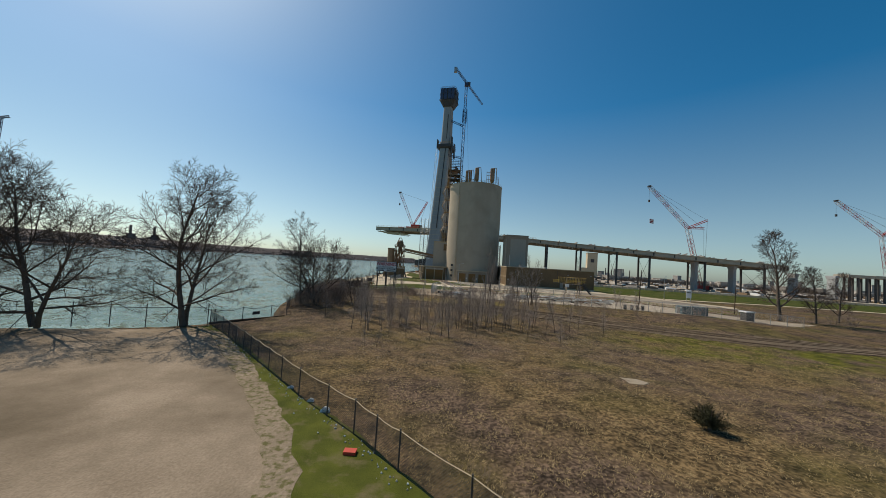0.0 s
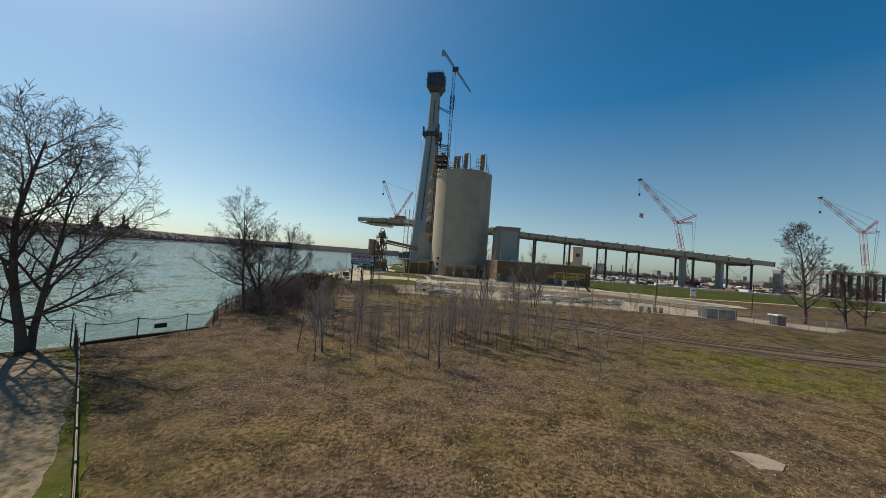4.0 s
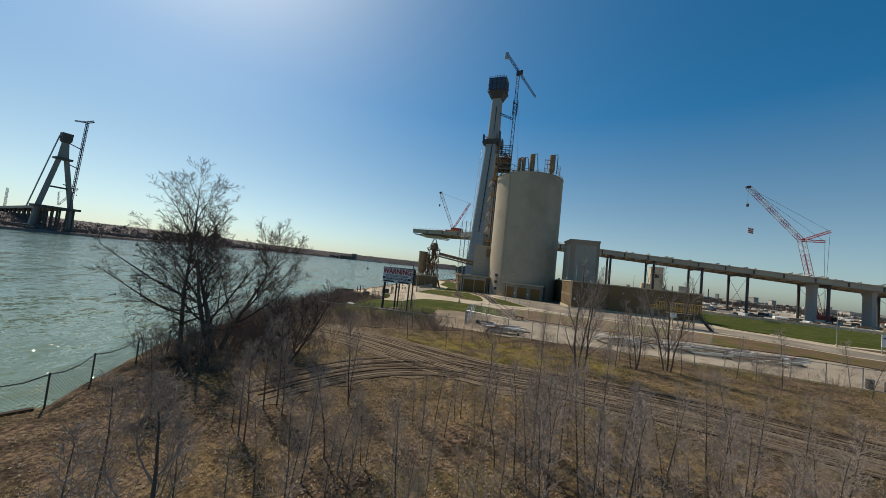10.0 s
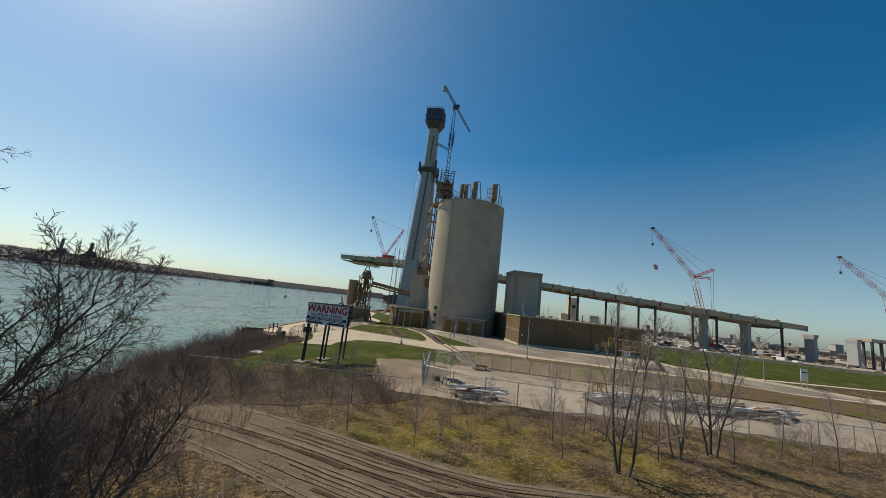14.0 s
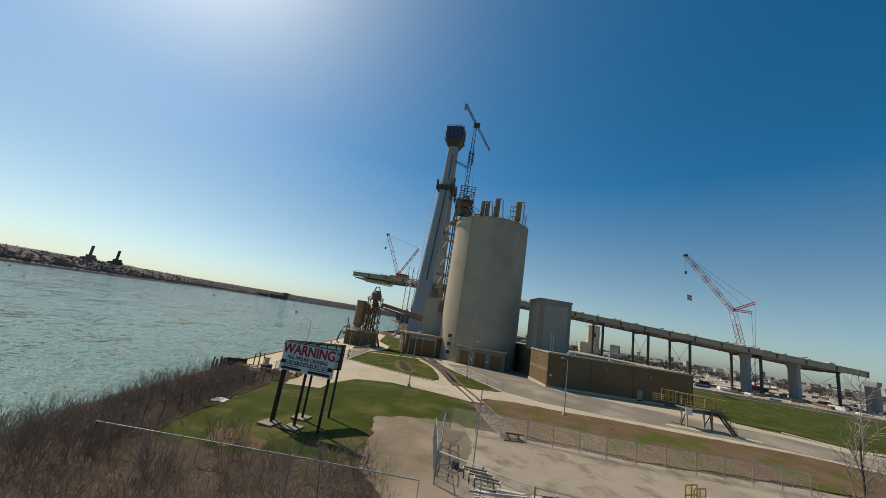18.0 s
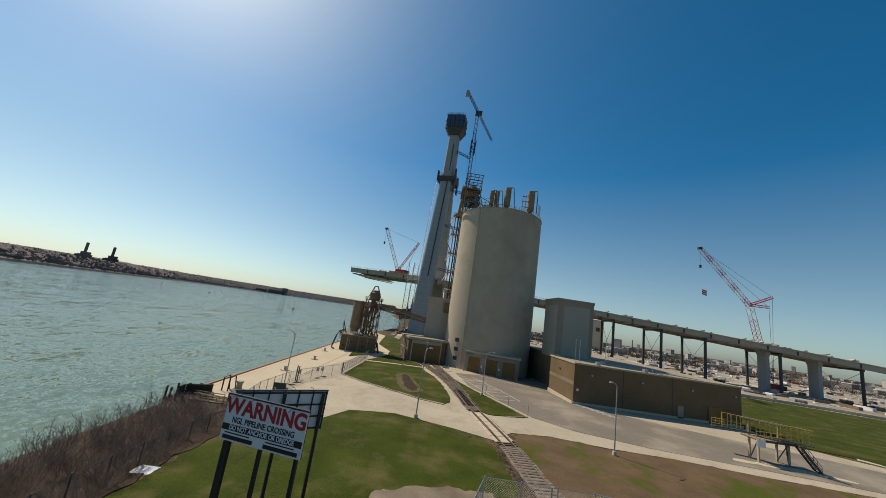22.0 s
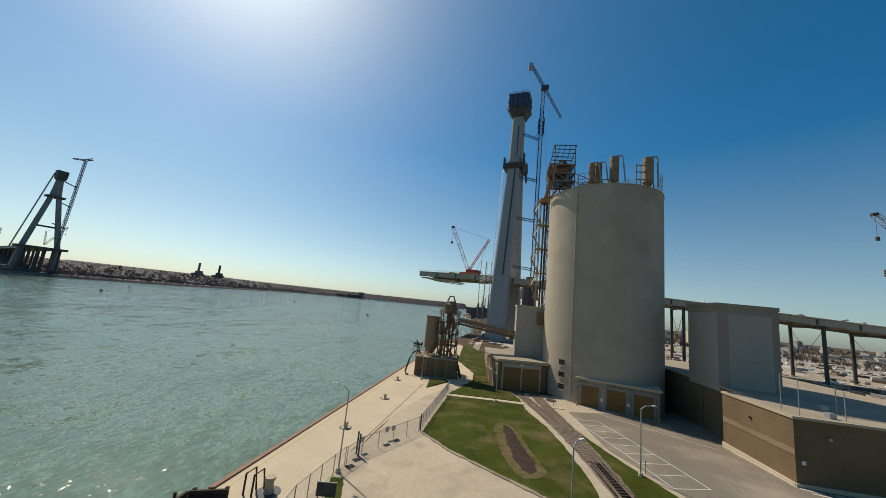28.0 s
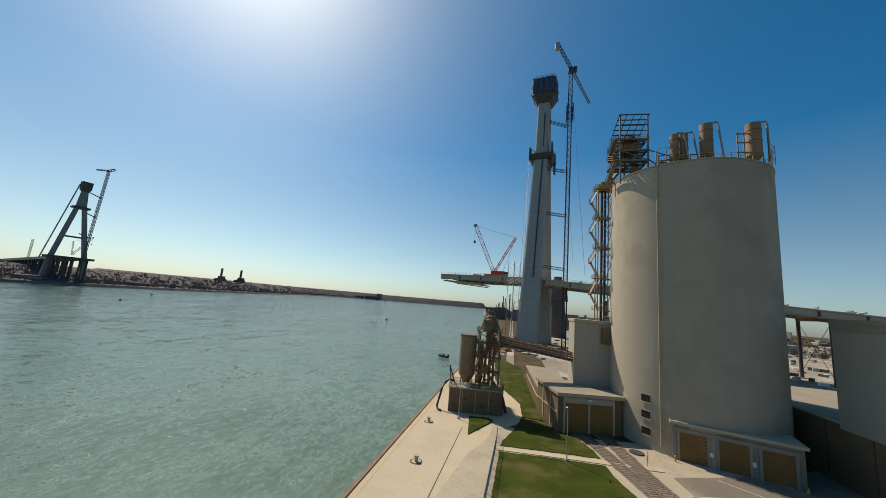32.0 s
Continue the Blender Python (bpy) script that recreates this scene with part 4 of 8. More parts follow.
# ---- plant buildings ----
def block_wall(parent, p, q, z0, z1, mat, rows, length, proud=0.05, name="panel"):
    """Panels along a wall from p to q, each a piece with its own edges."""
    p, q = Vector((*p, 0)), Vector((*q, 0))
    d = (q - p)
    total = d.length
    n = max(1, round(total / length))
    t = d.normalized()
    ang = math.degrees(math.atan2(t.y, t.x))
    w, hgt, g = total / n, (z1 - z0) / rows, 0.035
    shape = Shape()
    c = 0.03
    shape.quad_ring([[(g, 0.0, g), (w - g, 0.0, g), (w - g, 0.0, hgt - g), (g, 0.0, hgt - g)],
                     [(g, -proud + c, g), (w - g, -proud + c, g), (w - g, -proud + c, hgt - g), (g, -proud + c, hgt - g)],
                     [(g + c, -proud, g + c), (w - g - c, -proud, g + c), (w - g - c, -proud, hgt - g - c), (g + c, -proud, hgt - g - c)]])
    me = shape.mesh(name, mat)
    for j in range(rows):
        for i in range(n):
            ob = new(name, me)
            ob.parent = parent
            pos = p + t * (w * i)
            ob.matrix_basis = pose(pos.x, pos.y, z0 + hgt * j, 0, 0, ang)


# brick warehouse with parapet
bw = thing("brick_warehouse", "long flat-roofed tan brick warehouse beside the yard", "building")
s = Shape().box(29.6, 69.8, 153.7, 168.6, -0.5, 10.3).box(33.3, 69.75, 168.55, 226, -0.5, 10.28)
part("wall", s, BRICK_M, bw)
s = Shape().box(29.45, 69.95, 153.55, 154.0, 10.25, 10.6).box(29.45, 29.9, 154.0, 168.75, 10.25, 10.6).box(29.9, 33.15, 168.3, 168.75, 10.25, 10.6).box(33.15, 33.5, 168.75, 197, 10.25, 10.6).box(69.5, 69.95, 154.0, 226, 10.25, 10.6)
part("parapet", s, TAN_TRIM, bw, "tan coping")
part("roof", Shape().box(29.9, 69.5, 154.0, 168.3, 10.25, 10.45).box(33.5, 69.5, 168.3, 226, 10.25, 10.44), ROOF_M, bw, "gravel flat roof")
part("string_course", Shape().box(29.54, 29.59, 153.65, 168.5, 5.5, 6.3), BRICK_BAND, bw)
part("plinth", Shape().box(29.4, 70.0, 153.45, 153.69, 0.8, 2.0).box(29.35, 29.58, 153.7, 168.6, 0.8, 2.0), PALE_C, bw, "pale concrete plinth")
dr = part("door", Shape().box(61.6, 65.0, 153.42, 153.62, 1.5, 5.2), DOOR_M, bw, "ochre steel door")
part("door", Shape().box(54.2, 55.6, 153.45, 153.62, 1.7, 4.4), SHED_GREY, bw, "grey steel door")
for x in (33.5, 45.5, 57.5, 68.0):
    part("wall_lamp", Shape().box(x, x + 0.4, 153.3, 153.66, 8.0, 8.35), GALV, bw)
part("wall_lamp", Shape().box(29.36, 29.6, 161.6, 161.9, 7.9, 8.2), BLACK, bw)
part("notice_plate", Shape().box(33.2, 33.29, 169.6, 170.4, 1.8, 3.2), WHITE, bw, "white notice board on the wall")
part("notice_plate", Shape().box(30.3, 30.8, 153.6, 153.68, 4.4, 4.9), WHITE, bw)
for x, y in ((36, 156), (47.5, 155.5), (40, 162)):
    part("roof_vent", Shape().box(x, x + 0.9, y, y + 0.9, 10.45, 11.2).tube((x + 2, y, 10.45), (x + 2, y, 14.5), 0.06, n=5), GALV, bw)
for x in (41.2, 53.0):
    part("joint", Shape().box(x, x + 0.14, 153.64, 153.72, 2, 10.2), STEEL_DK, bw)
for y in (181, 189):
    part("joint", Shape().box(33.24, 33.3, y, y + 0.12, 1, 10.2), STEEL_DK, bw)

# grey clad tower house
th = thing("tower_house", "tall windowless grey clad transfer house above the warehouse", "building")
hx0, hx1, hy0, hy1 = 33.2, 44.3, 175.4, 186.2
part("wall", Shape().box(hx0, hx1, hy0, hy1, 9.5, 26.6), GREY_CLAD, th)
part("roof_coping", Shape().box(hx0 - 0.2, hx1 + 0.2, hy0 - 0.2, hy1 + 0.2, 26.5, 27.25), HOUSE_BAND, th, "brown roof coping")
part("pier_strip", Shape().box(hx0 - 0.08, hx0 + 1.9, hy0 - 0.1, hy0 + 0.05, 10.3, 25.2), HOUSE_BAND, th, "brown corner pier")
part("louvre", Shape().box(hx0 - 0.1, hx0 + 0.02, hy1 - 3.4, hy1 - 1.2, 22.6, 24.8), GREY_CLAD, th)
part("border_band", Shape().box(hx0 - 0.06, hx1 + 0.06, hy0 - 0.06, hy0 + 0.02, 25.2, 26.5).box(hx0 - 0.06, hx0 + 0.02, hy0 + 0.02, hy1, 25.2, 26.5), HOUSE_BAND, th, "brown band under the coping")
part("border_band", Shape().box(hx1 - 1.1, hx1 + 0.05, hy0 - 0.05, hy0 + 0.02, 10.4, 25.2), HOUSE_BAND, th)
for x, y in ((30.7, 154.0), (31.8, 158.6)):
    part("lightning_rod", Shape().tube((x, y, 10.4), (x, y, 15.8), 0.05, n=5), GALV, th)

# grey elevator house against the silo
eh = thing("elevator_house", "grey clad elevator house against the silo", "building")
part("wall", Shape().box(-5.6, 4.2, 202.6, 211, 0, 22.7), GREY_CLAD, eh)
part("roof_coping", Shape().box(-5.8, 4.4, 202.4, 211.2, 22.65, 23.3), TAN_TRIM, eh, "tan coping")
# No duct here: brown box added in place of the wall's dark recess.
part("duct_box", Shape().box(0.4, 4.6, 201.6, 202.7, 18.0, 21.8), BRICK_M, eh, "brown box standing in for a dark recess")
block_wall(eh, (-5.6, 202.6), (0.2, 202.6), 8.5, 22.5, GREY_CLAD, 1, 5.8, 0.045, "cladding_panel")
part("corner_trim", Shape().box(-5.68, -5.4, 202.52, 202.8, 0, 22.6), TAN_TRIM, eh)


def door_leaf(parent, x0, x1, z0, z1, y, name="roller_door"):
    ob = part(name, Shape().box(x0, x1, y - 0.06, y + 0.06, z0, z1), DOOR_M, parent, "ochre steel sliding door")
    n = 9
    s = Shape()
    for i in range(n):
        z = z0 + (z1 - z0) * (i + 0.1) / n
        s.box(x0 + 0.05, x1 - 0.05, y - 0.075, y - 0.05, z, z + (z1 - z0) / n * 0.93)
    sl = new("door_slats", s.mesh("door_slats", DOOR_M))
    sl.parent = ob
    return ob


# rail shed with two tall doors (own axes: x along the front, y to the back)
sh = thing("rail_shed", "flat-roofed brick rail shed with two tall ochre doors", "shed", at=(-10.4, 191.5, 0), rz=14)
W, H0, H1 = 13.4, 0.4, 7.75
part("wall", Shape().box(0, W, 0.1, 13, H0 - 1, H1), BRICK_M, sh)
part("roof", Shape().box(-0.4, W + 0.4, -0.5, 13.4, H1, H1 + 0.55), ROOF_M, sh, "tan gravel roof with pale fascia")
part("fascia", Shape().box(-0.45, W + 0.45, -0.62, -0.48, H1 - 0.1, H1 + 0.6), TAN_TRIM, sh)
part("lintel", Shape().box(1.3, 11.6, -0.12, 0.12, 6.35, 7.45), GREY_CLAD, sh, "pale lintel panel")
door_leaf(sh, 1.5, 6.25, H0, 6.3, 0.02)
door_leaf(sh, 6.65, 11.4, H0, 6.3, 0.02)
part("door_post", Shape().box(6.25, 6.65, -0.15, 0.1, H0, 6.35), TAN_TRIM, sh)
part("door_post", Shape().box(1.1, 1.5, -0.15, 0.1, H0, 7.5), TAN_TRIM, sh)
part("door_post", Shape().box(11.4, 11.8, -0.15, 0.1, H0, 7.5), TAN_TRIM, sh)
part("flood_lamp", Shape().box(5.9, 6.9, -0.5, -0.1, 7.0, 7.3), WHITE, sh)
for k in (4.0, 8.6):
    part("pilaster", Shape().box(-0.12, 0.02, k, k + 0.5, H0 - 0.5, H1 - 0.05), TAN_TRIM, sh)
part("string_course", Shape().box(-0.1, 0.02, 0.6, 12.6, 4.1, 4.4), TAN_TRIM, sh)
an = thing("rail_shed_annex", "long low tan brick annex behind the rail shed", "shed")
part("wall", Shape().prism([(-13.2, 205), (-5.6, 206.5), (-5.6, 236), (-14.6, 236)], -0.5, 5.7), BRICK_M, an)
part("roof", Shape().prism([(-13.5, 204.8), (-5.5, 206.3), (-5.5, 236.3), (-15.0, 236.3)], 5.7, 6.15), ROOF_M, an)
part("string_course", Shape().prism([(-13.32, 205.2), (-13.2, 205.2), (-14.6, 235.8), (-14.75, 235.8)], 3.2, 3.5), TAN_TRIM, an)

# loading shed with three doors
ld = thing("loading_shed", "low loading shed with three ochre doors against the silo", "shed", at=(8.6, 186.9, 0), rz=-17.5)
W, H1 = 17.2, 6.6
part("wall", Shape().prism([(0, 0.1), (W, 0.1), (W, 6.5), (9, 6.2), (0, 4.8)], -0.5, H1), SHED_GREY, ld)
part("roof", Shape().prism([(-0.4, -0.5), (W + 0.4, -0.5), (W + 0.4, 6.6), (9, 6.3), (-0.4, 4.9)], H1, H1 + 0.45), PALE_C, ld, "pale flat roof")
for i in range(3):
    x = 1.1 + i * 5.5
    door_leaf(ld, x, x + 3.9, 0.4, 5.3, 0.04)
    for q in (x - 0.4, x + 3.9):
        part("door_jamb", Shape().box(q, q + 0.4, -0.18, 0.1, 0, 5.7), SHED_GREY, ld)
part("lintel", Shape().box(0.3, W - 0.3, -0.15, 0.1, 5.35, 6.0), SHED_GREY, ld)
for x in (5.3, 10.8):
    part("notice_plate", Shape().box(x, x + 0.5, -0.26, -0.19, 2.4, 3.1), WHITE, ld)
for x in (0.25, W - 0.4):
    part("bollard", Shape().tube((x, -1.4, 0), (x, -1.4, 1.6), 0.16, n=8), YELLOW, ld)

# pump house and its ship unloading tower on the quay
ph = thing("pump_house", "brown block pump house on the quay", "pump house", at=(-33.7, 194.6, 0), rz=8)
part("wall", Shape().box(0, 12, 0, 10.5, 0.2, 5.5), BRICK_M, ph)
part("roof", Shape().box(-0.2, 12.2, -0.2, 10.7, 5.5, 5.8), ROOF_M, ph)
part("railing", Shape().rail([(0, 10.4, 5.8), (0, 0, 5.8), (12, 0, 5.8), (12, 10.4, 5.8)], 1.1, 1.5, 0.05), YELLOW, ph, "yellow roof railing")
for x, z in ((1.2, 2.0), (3.6, 3.4), (7.6, 2.2), (9.6, 3.6)):
    part("wall_vent", Shape().tube((x, -0.15, z), (x, 0.05, z), 0.35, n=12), STEEL_DK, ph)
for x in (3.0, 6.0, 9.0):
    part("joint", Shape().box(x, x + 0.1, -0.03, 0.02, 0.3, 5.4), TAN_TRIM, ph)
part("downpipe", Shape().tube((4.6, -0.3, 0.4), (4.6, -0.3, 5.6), 0.12, n=6), STEEL_BR, ph)
part("side_frame", Shape().beam((12.2, 1, 0.4), (12.2, 1, 7), 0.3).beam((13.4, 3, 0.4), (12.3, 2, 4), 0.5), STEEL_DK, ph)
rnd = random.Random(3)
s = Shape()
for k in range(22):
    x, y, q = 0.6 + rnd.random() * 10.6, 0.5 + rnd.random() * 3.5, rnd.uniform(0.3, 0.9)
    s.box(x, x + q, y, y + q, 5.8, 5.9 + q * rnd.random())
part("roof_clutter", s, TARP, ph)
tk = thing("unloading_tank", "tan steel receiving tank on the pump house roof", "tank", at=(-30.6, 199.5, 5.8))
s = Shape()
rg = lambda q, z: [(q * math.cos(2 * math.pi * k / 28), q * math.sin(2 * math.pi * k / 28), z) for k in range(28)]
s.quad_ring([rg(0.5, 0.1), rg(2.0, 2.4), rg(2.0, 11.0), rg(1.9, 11.3)])
part("vessel", s, TANK_M, tk)
part("cap", Shape().disc((0, 0), 2.15, 11.2, 11.5, 28), STEEL_BR, tk)
part("ladder", Shape().beam((1.2, -2.1, 2), (1.2, -2.1, 11), 0.08).beam((1.7, -2.1, 2), (1.7, -2.1, 11), 0.08), STEEL_BR, tk)
for a in range(4):
    part("leg", Shape().beam((1.5 * math.cos(a * 1.57 + 0.7), 1.5 * math.sin(a * 1.57 + 0.7), 0), (1.5 * math.cos(a * 1.57 + 0.7), 1.5 * math.sin(a * 1.57 + 0.7), 3.2), 0.22), STEEL_BR, tk)
part("side_duct", Shape().path([(2.1, -0.6, 10), (3.2, -0.8, 10.2), (3.4, -0.8, 8), (3.4, -0.8, 1.5)], 0.55, 10), TANK_M, tk)
ut = thing("unloader_tower", "brown steel ship unloader tower wrapped in pipes", "steel tower", at=(-25.6, 200, 5.8))
for x in (-2.6, 2.6):
    for y in (-2.4, 2.4):
        part("column", Shape().beam((x, y, 0), (x * 0.92, y, 13.0), 0.28), STEEL_BR, ut)
for z in (3.4, 6.6, 9.8, 12.6):
    part("landing", Shape().box(-2.9, 2.9, -2.7, 2.7, z, z + 0.14), STEEL_BR, ut)
    part("landing_rail", Shape().rail([(-2.9, 2.7, z), (-2.9, -2.7, z), (2.9, -2.7, z), (2.9, 2.7, z)], 1.05, 1.5, 0.045), STEEL_BR, ut)
    s = Shape().beam((-2.6, -2.4, z - 3.2), (2.6, -2.4, z), 0.16).beam((2.6, -2.4, z - 3.2), (-2.6, -2.4, z), 0.16).beam((2.6, -2.4, z - 3.2), (2.6, 2.4, z), 0.16).beam((-2.6, 2.4, z - 3.2), (-2.6, -2.4, z), 0.16)
    part("brace", s, STEEL_BR, ut)
    part("stair_flight", Shape().beam((-2.2, -2.9, z - 3.2), (2.0, -2.9, z), 0.7, 0.2), STEEL_BR, ut)
part("cyclone", Shape().disc((0, 0), 1.9, 12.7, 15.4, 20).disc((0, 0), 1.9, 15.4, 16.4, 20, 0.9), STEEL_BR, ut, "rusty cyclone body")
s = Shape()
for x in (-2.3, 2.3):
    for y in (-2, 2):
        s.beam((x, y, 13), (x * 0.25, y * 0.2, 17.9), 0.2)
s.beam((-0.8, 0, 17.9), (0.8, 0, 17.9), 0.3)
part("hoist_frame", s, STEEL_BR, ut)
for i, (px, r) in enumerate(((-1.6, 0.34), (-0.6, 0.3), (0.4, 0.34), (1.3, 0.28))):
    s = Shape().path([(px, -1.6, 0.2), (px, -1.8, 6 + i), (px * 0.5 + 0.5, -1.9, 9 + i), (px * 0.3, -1.4, 12.6)], r, 8)
    part("riser_pipe", s, RUST, ut)
part("bend_pipe", Shape().path([(-2.2, -2.2, 1), (-1.2, -2.9, 3.4), (0.8, -2.9, 5.6), (2.0, -2.4, 8.8), (1.4, -2.0, 11.5)], 0.4, 8), RUST, ut)
part("bend_pipe", Shape().path([(2.2, -2.2, 0.6), (1.0, -3.0, 2.2), (-1.0, -3.0, 4.8), (-2.2, -2.4, 7.4), (-1.8, -2.0, 10.2)], 0.32, 8), RUST, ut)
hs = thing("unloading_hose", "thick black unloading hose hanging over the quay edge", "hose")
part("hose", Shape().path([(-33.0, 197, 6.4), (-33.9, 196.5, 7.0), (-34.9, 196, 6.4), (-35.6, 195.6, 4.8), (-36.0, 195.2, 2.8), (-36.3, 194.8, 1.3), (-36.0, 194.2, 0.78), (-35.2, 193.6, 0.68)], 0.24, 8), BLACK, hs)
part("hose_arm", Shape().beam((-33, 198, 5.8), (-34.4, 197, 10), 0.25).beam((-34.4, 197, 10), (-33.6, 196, 6), 0.15), STEEL_DK, hs)

# conveyor bridge from unloader to elevator house
cb = thing("conveyor_bridge", "inclined brown steel conveyor bridge", "conveyor")
a, b = Vector((-22.8, 200.5, 15.6)), Vector((-5.4, 205.5, 13.0))
d = b - a
side = Vector((-d.y, d.x, 0)).normalized() * 1.1
for sgn in (-1, 1):
    s = Shape()
    for zz in (0, 2.0):
        s.beam(a + side * sgn + Vector((0, 0, zz)), b + side * sgn + Vector((0, 0, zz)), 0.22)
    for i in range(10):
        p0, p1 = a.lerp(b, i / 10) + side * sgn, a.lerp(b, (i + 1) / 10) + side * sgn
        s.beam(p0, p1 + Vector((0, 0, 2)), 0.12).beam(p1, p1 + Vector((0, 0, 2)), 0.12)
    part("truss_side", s, STEEL_BR, cb)
part("belt_trough", Shape().beam(a + Vector((0, 0, 0.3)), b + Vector((0, 0, 0.3)), 1.9, 0.25), STEEL_DK, cb)
part("air_pipe", Shape().path([a + Vector((0, -1.5, 1)), a.lerp(b, 0.5) + Vector((0, -1.5, 1)), b + Vector((0.2, -1.4, 1)), b + Vector((0.3, -1.4, -8))], 0.25, 8), STEEL_BR, cb)
part("hood", Shape().beam(a + Vector((0, 0, 1.5)), a.lerp(b, 0.97) + Vector((0, 0, 1.5)), 1.5, 0.6), STEEL_BR, cb)


# ---- railway spur ----
def spur(points, bed, label, lo, hi):
    """A track: ballast bed, two rails and sleepers; lo to hi is paved over."""
    line = curve(points, 6, False)
    for seg in ([p for p in line if p[1] <= lo], [p for p in line if p[1] >= hi]):
        if bed and len(seg) > 1:
            drape("track_bed", ragged(ribbon(seg, 2.7), 0.3, 0.8), 0.17, BALLAST, "pale stony railway ballast", "track bed", step=6)
    seg = [p for p in line if lo < p[1] < hi]
    if len(seg) > 1:
        drape("crossing_bed", ribbon(seg, 2.9), 0.075, RAIL_M, "rust-stained bed under the crossing panels", "crossing", depth=0.1, step=6)
        (xa, ya), (xb, yb) = seg[0], seg[-1]
        m = math.hypot(xb - xa, yb - ya)
        ux, uy, n = (xb - xa) / m, (yb - ya) / m, round(m / 2.1)
        for k in range(n):
            a, b = (k + 0.03) / n, (k + 0.97) / n
            for lo_w, hi_w in ((-1.42, -0.88), (-0.64, 0.64), (0.88, 1.42)):
                quad = [(xa + (xb - xa) * t - uy * w, ya + (yb - ya) * t + ux * w) for t, w in ((a, lo_w), (b, lo_w), (b, hi_w), (a, hi_w))]
                drape("crossing_panel", quad[::-1], 0.1, PALE_C, "pale concrete crossing panel between the rails", "crossing", depth=0.1, step=50)
    ob = thing("railway_spur", label, "railway", "spur tracks")
    for sgn in (-0.76, 0.76):
        pts = []
        for i, (x, y) in enumerate(line):
            (xa, ya), (xb, yb) = line[max(i - 1, 0)], line[min(i + 1, len(line) - 1)]
            m = math.hypot(xb - xa, yb - ya)
            pts.append((x - (yb - ya) / m * sgn, y + (xb - xa) / m * sgn, height(x, y) + 0.27))
        part("rail", Shape().path(pts, 0.07, 4), RAIL_M, ob)
    acc, nxt = 0.0, 0.3
    for (x0, y0), (x1, y1) in zip(line, line[1:]):
        m = math.hypot(x1 - x0, y1 - y0)
        while nxt < acc + m:
            t = (nxt - acc) / m
            x, y = x0 + (x1 - x0) * t, y0 + (y1 - y0) * t
            if not lo < y < hi:
                o = new("sleeper", SLEEPER)
                o.parent = ob
                o.matrix_basis = pose(x, y, height(x, y) + 0.08, 0, 0, math.degrees(math.atan2(y1 - y0, x1 - x0)) - 90)
            nxt += 0.66
        acc += m
    return ob


SLEEPER = Shape().box(-1.25, 1.25, -0.12, 0.12, 0, 0.13).mesh("sleeper", SLEEPER_M)
rw = spur([(7.6, 103.4), (6.8, 112), (6.4, 118), (5.2, 128), (3.8, 137), (2.4, 150), (0.2, 166), (-2.6, 180), (-4.6, 188), (-6.4, 192.2)], True, "rusty single railway spur with timber sleepers", 121, 134)
spur([(3.8, 137.5), (2.9, 150), (1.8, 166), (0.6, 178), (-0.6, 188), (-1.8, 193.4)], True, "second rusty spur track branching to the shed", 121, 134)
part("buffer_stop", Shape().beam((6.9, 104.2, 1.6), (6.9, 104.2, 2.3), 0.16).beam((8.2, 104.2, 1.6), (8.2, 104.2, 2.3), 0.16).beam((6.6, 104.1, 2.2), (8.5, 104.1, 2.2), 0.2).beam((6.9, 104.2, 2.2), (6.8, 105.4, 1.7), 0.12).beam((8.2, 104.2, 2.2), (8.1, 105.4, 1.7), 0.12), RUST, rw, "rusty red buffer stop")

# painted stalls and hatching on the yard
def paint(p, q, w=0.14):
    s = Shape()
    n = max(1, int(math.hypot(q[0] - p[0], q[1] - p[1]) / 3))
    pts = [(p[0] + (q[0] - p[0]) * i / n, p[1] + (q[1] - p[1]) * i / n) for i in range(n + 1)]
    dx, dy = q[0] - p[0], q[1] - p[1]
    m = math.hypot(dx, dy)
    s.quad_ring([[(x - dy / m * w / 2, y + dx / m * w / 2, height(x, y) + 0.05), (x + dy / m * w / 2, y - dx / m * w / 2, height(x, y) + 0.05), (x + dy / m * w / 2, y - dx / m * w / 2, height(x, y) + 0.112), (x - dy / m * w / 2, y + dx / m * w / 2, height(x, y) + 0.112)] for x, y in pts])
    solo("trim_stripe", s, PAINT_W, "worn white painted line on the asphalt", "road marking", kind="structure")


for i in range(9):
    t = i / 8
    x, y = 4.6 + 6.0 * t, 172 - 26 * t
    paint((x, y), (x + 5.0, y + 1.6))
paint((9.6, 173.6), (15.6, 147.6))
paint((4.6, 172), (10.6, 146))
for i in range(8):
    paint((29.4 + i * 0.55, 153.0 - i * 1.05), (31.8 + i * 0.55, 152.4 - i * 1.05), 0.3)
paint((29.2, 166), (29.2, 153.2))
paint((12, 180), (27, 166))


# ---- bridge under construction ----
AX = Vector((-3.4, 362.0, 0))
BU, BV = Vector((0.967, -0.255, 0)), Vector((0.255, 0.967, 0))


def bridge(along, across, z):
    """A point by metres east along the bridge's axis from the pylon, across it (away from the meadow) and up."""
    p = AX + BU * along + BV * across
    return Vector((p.x, p.y, z))


def deck_top(along):
    return 46.0 if along < 0 else 46.0 - 0.0690 * along


pylon = thing("bridge_pylon", "tall grey concrete bridge pylon under construction", "bridge pylon")
def leg_ring(c_along, c_across, z, wa, wc):
    c = 0.22
    pts = [(-1, -1 + c), (-1 + c, -1), (1 - c, -1), (1, -1 + c), (1, 1 - c), (1 - c, 1), (-1 + c, 1), (-1, 1 - c)]
    return [bridge(c_along + a * wa / 2, c_across + b * wc / 2, z) for a, b in pts]


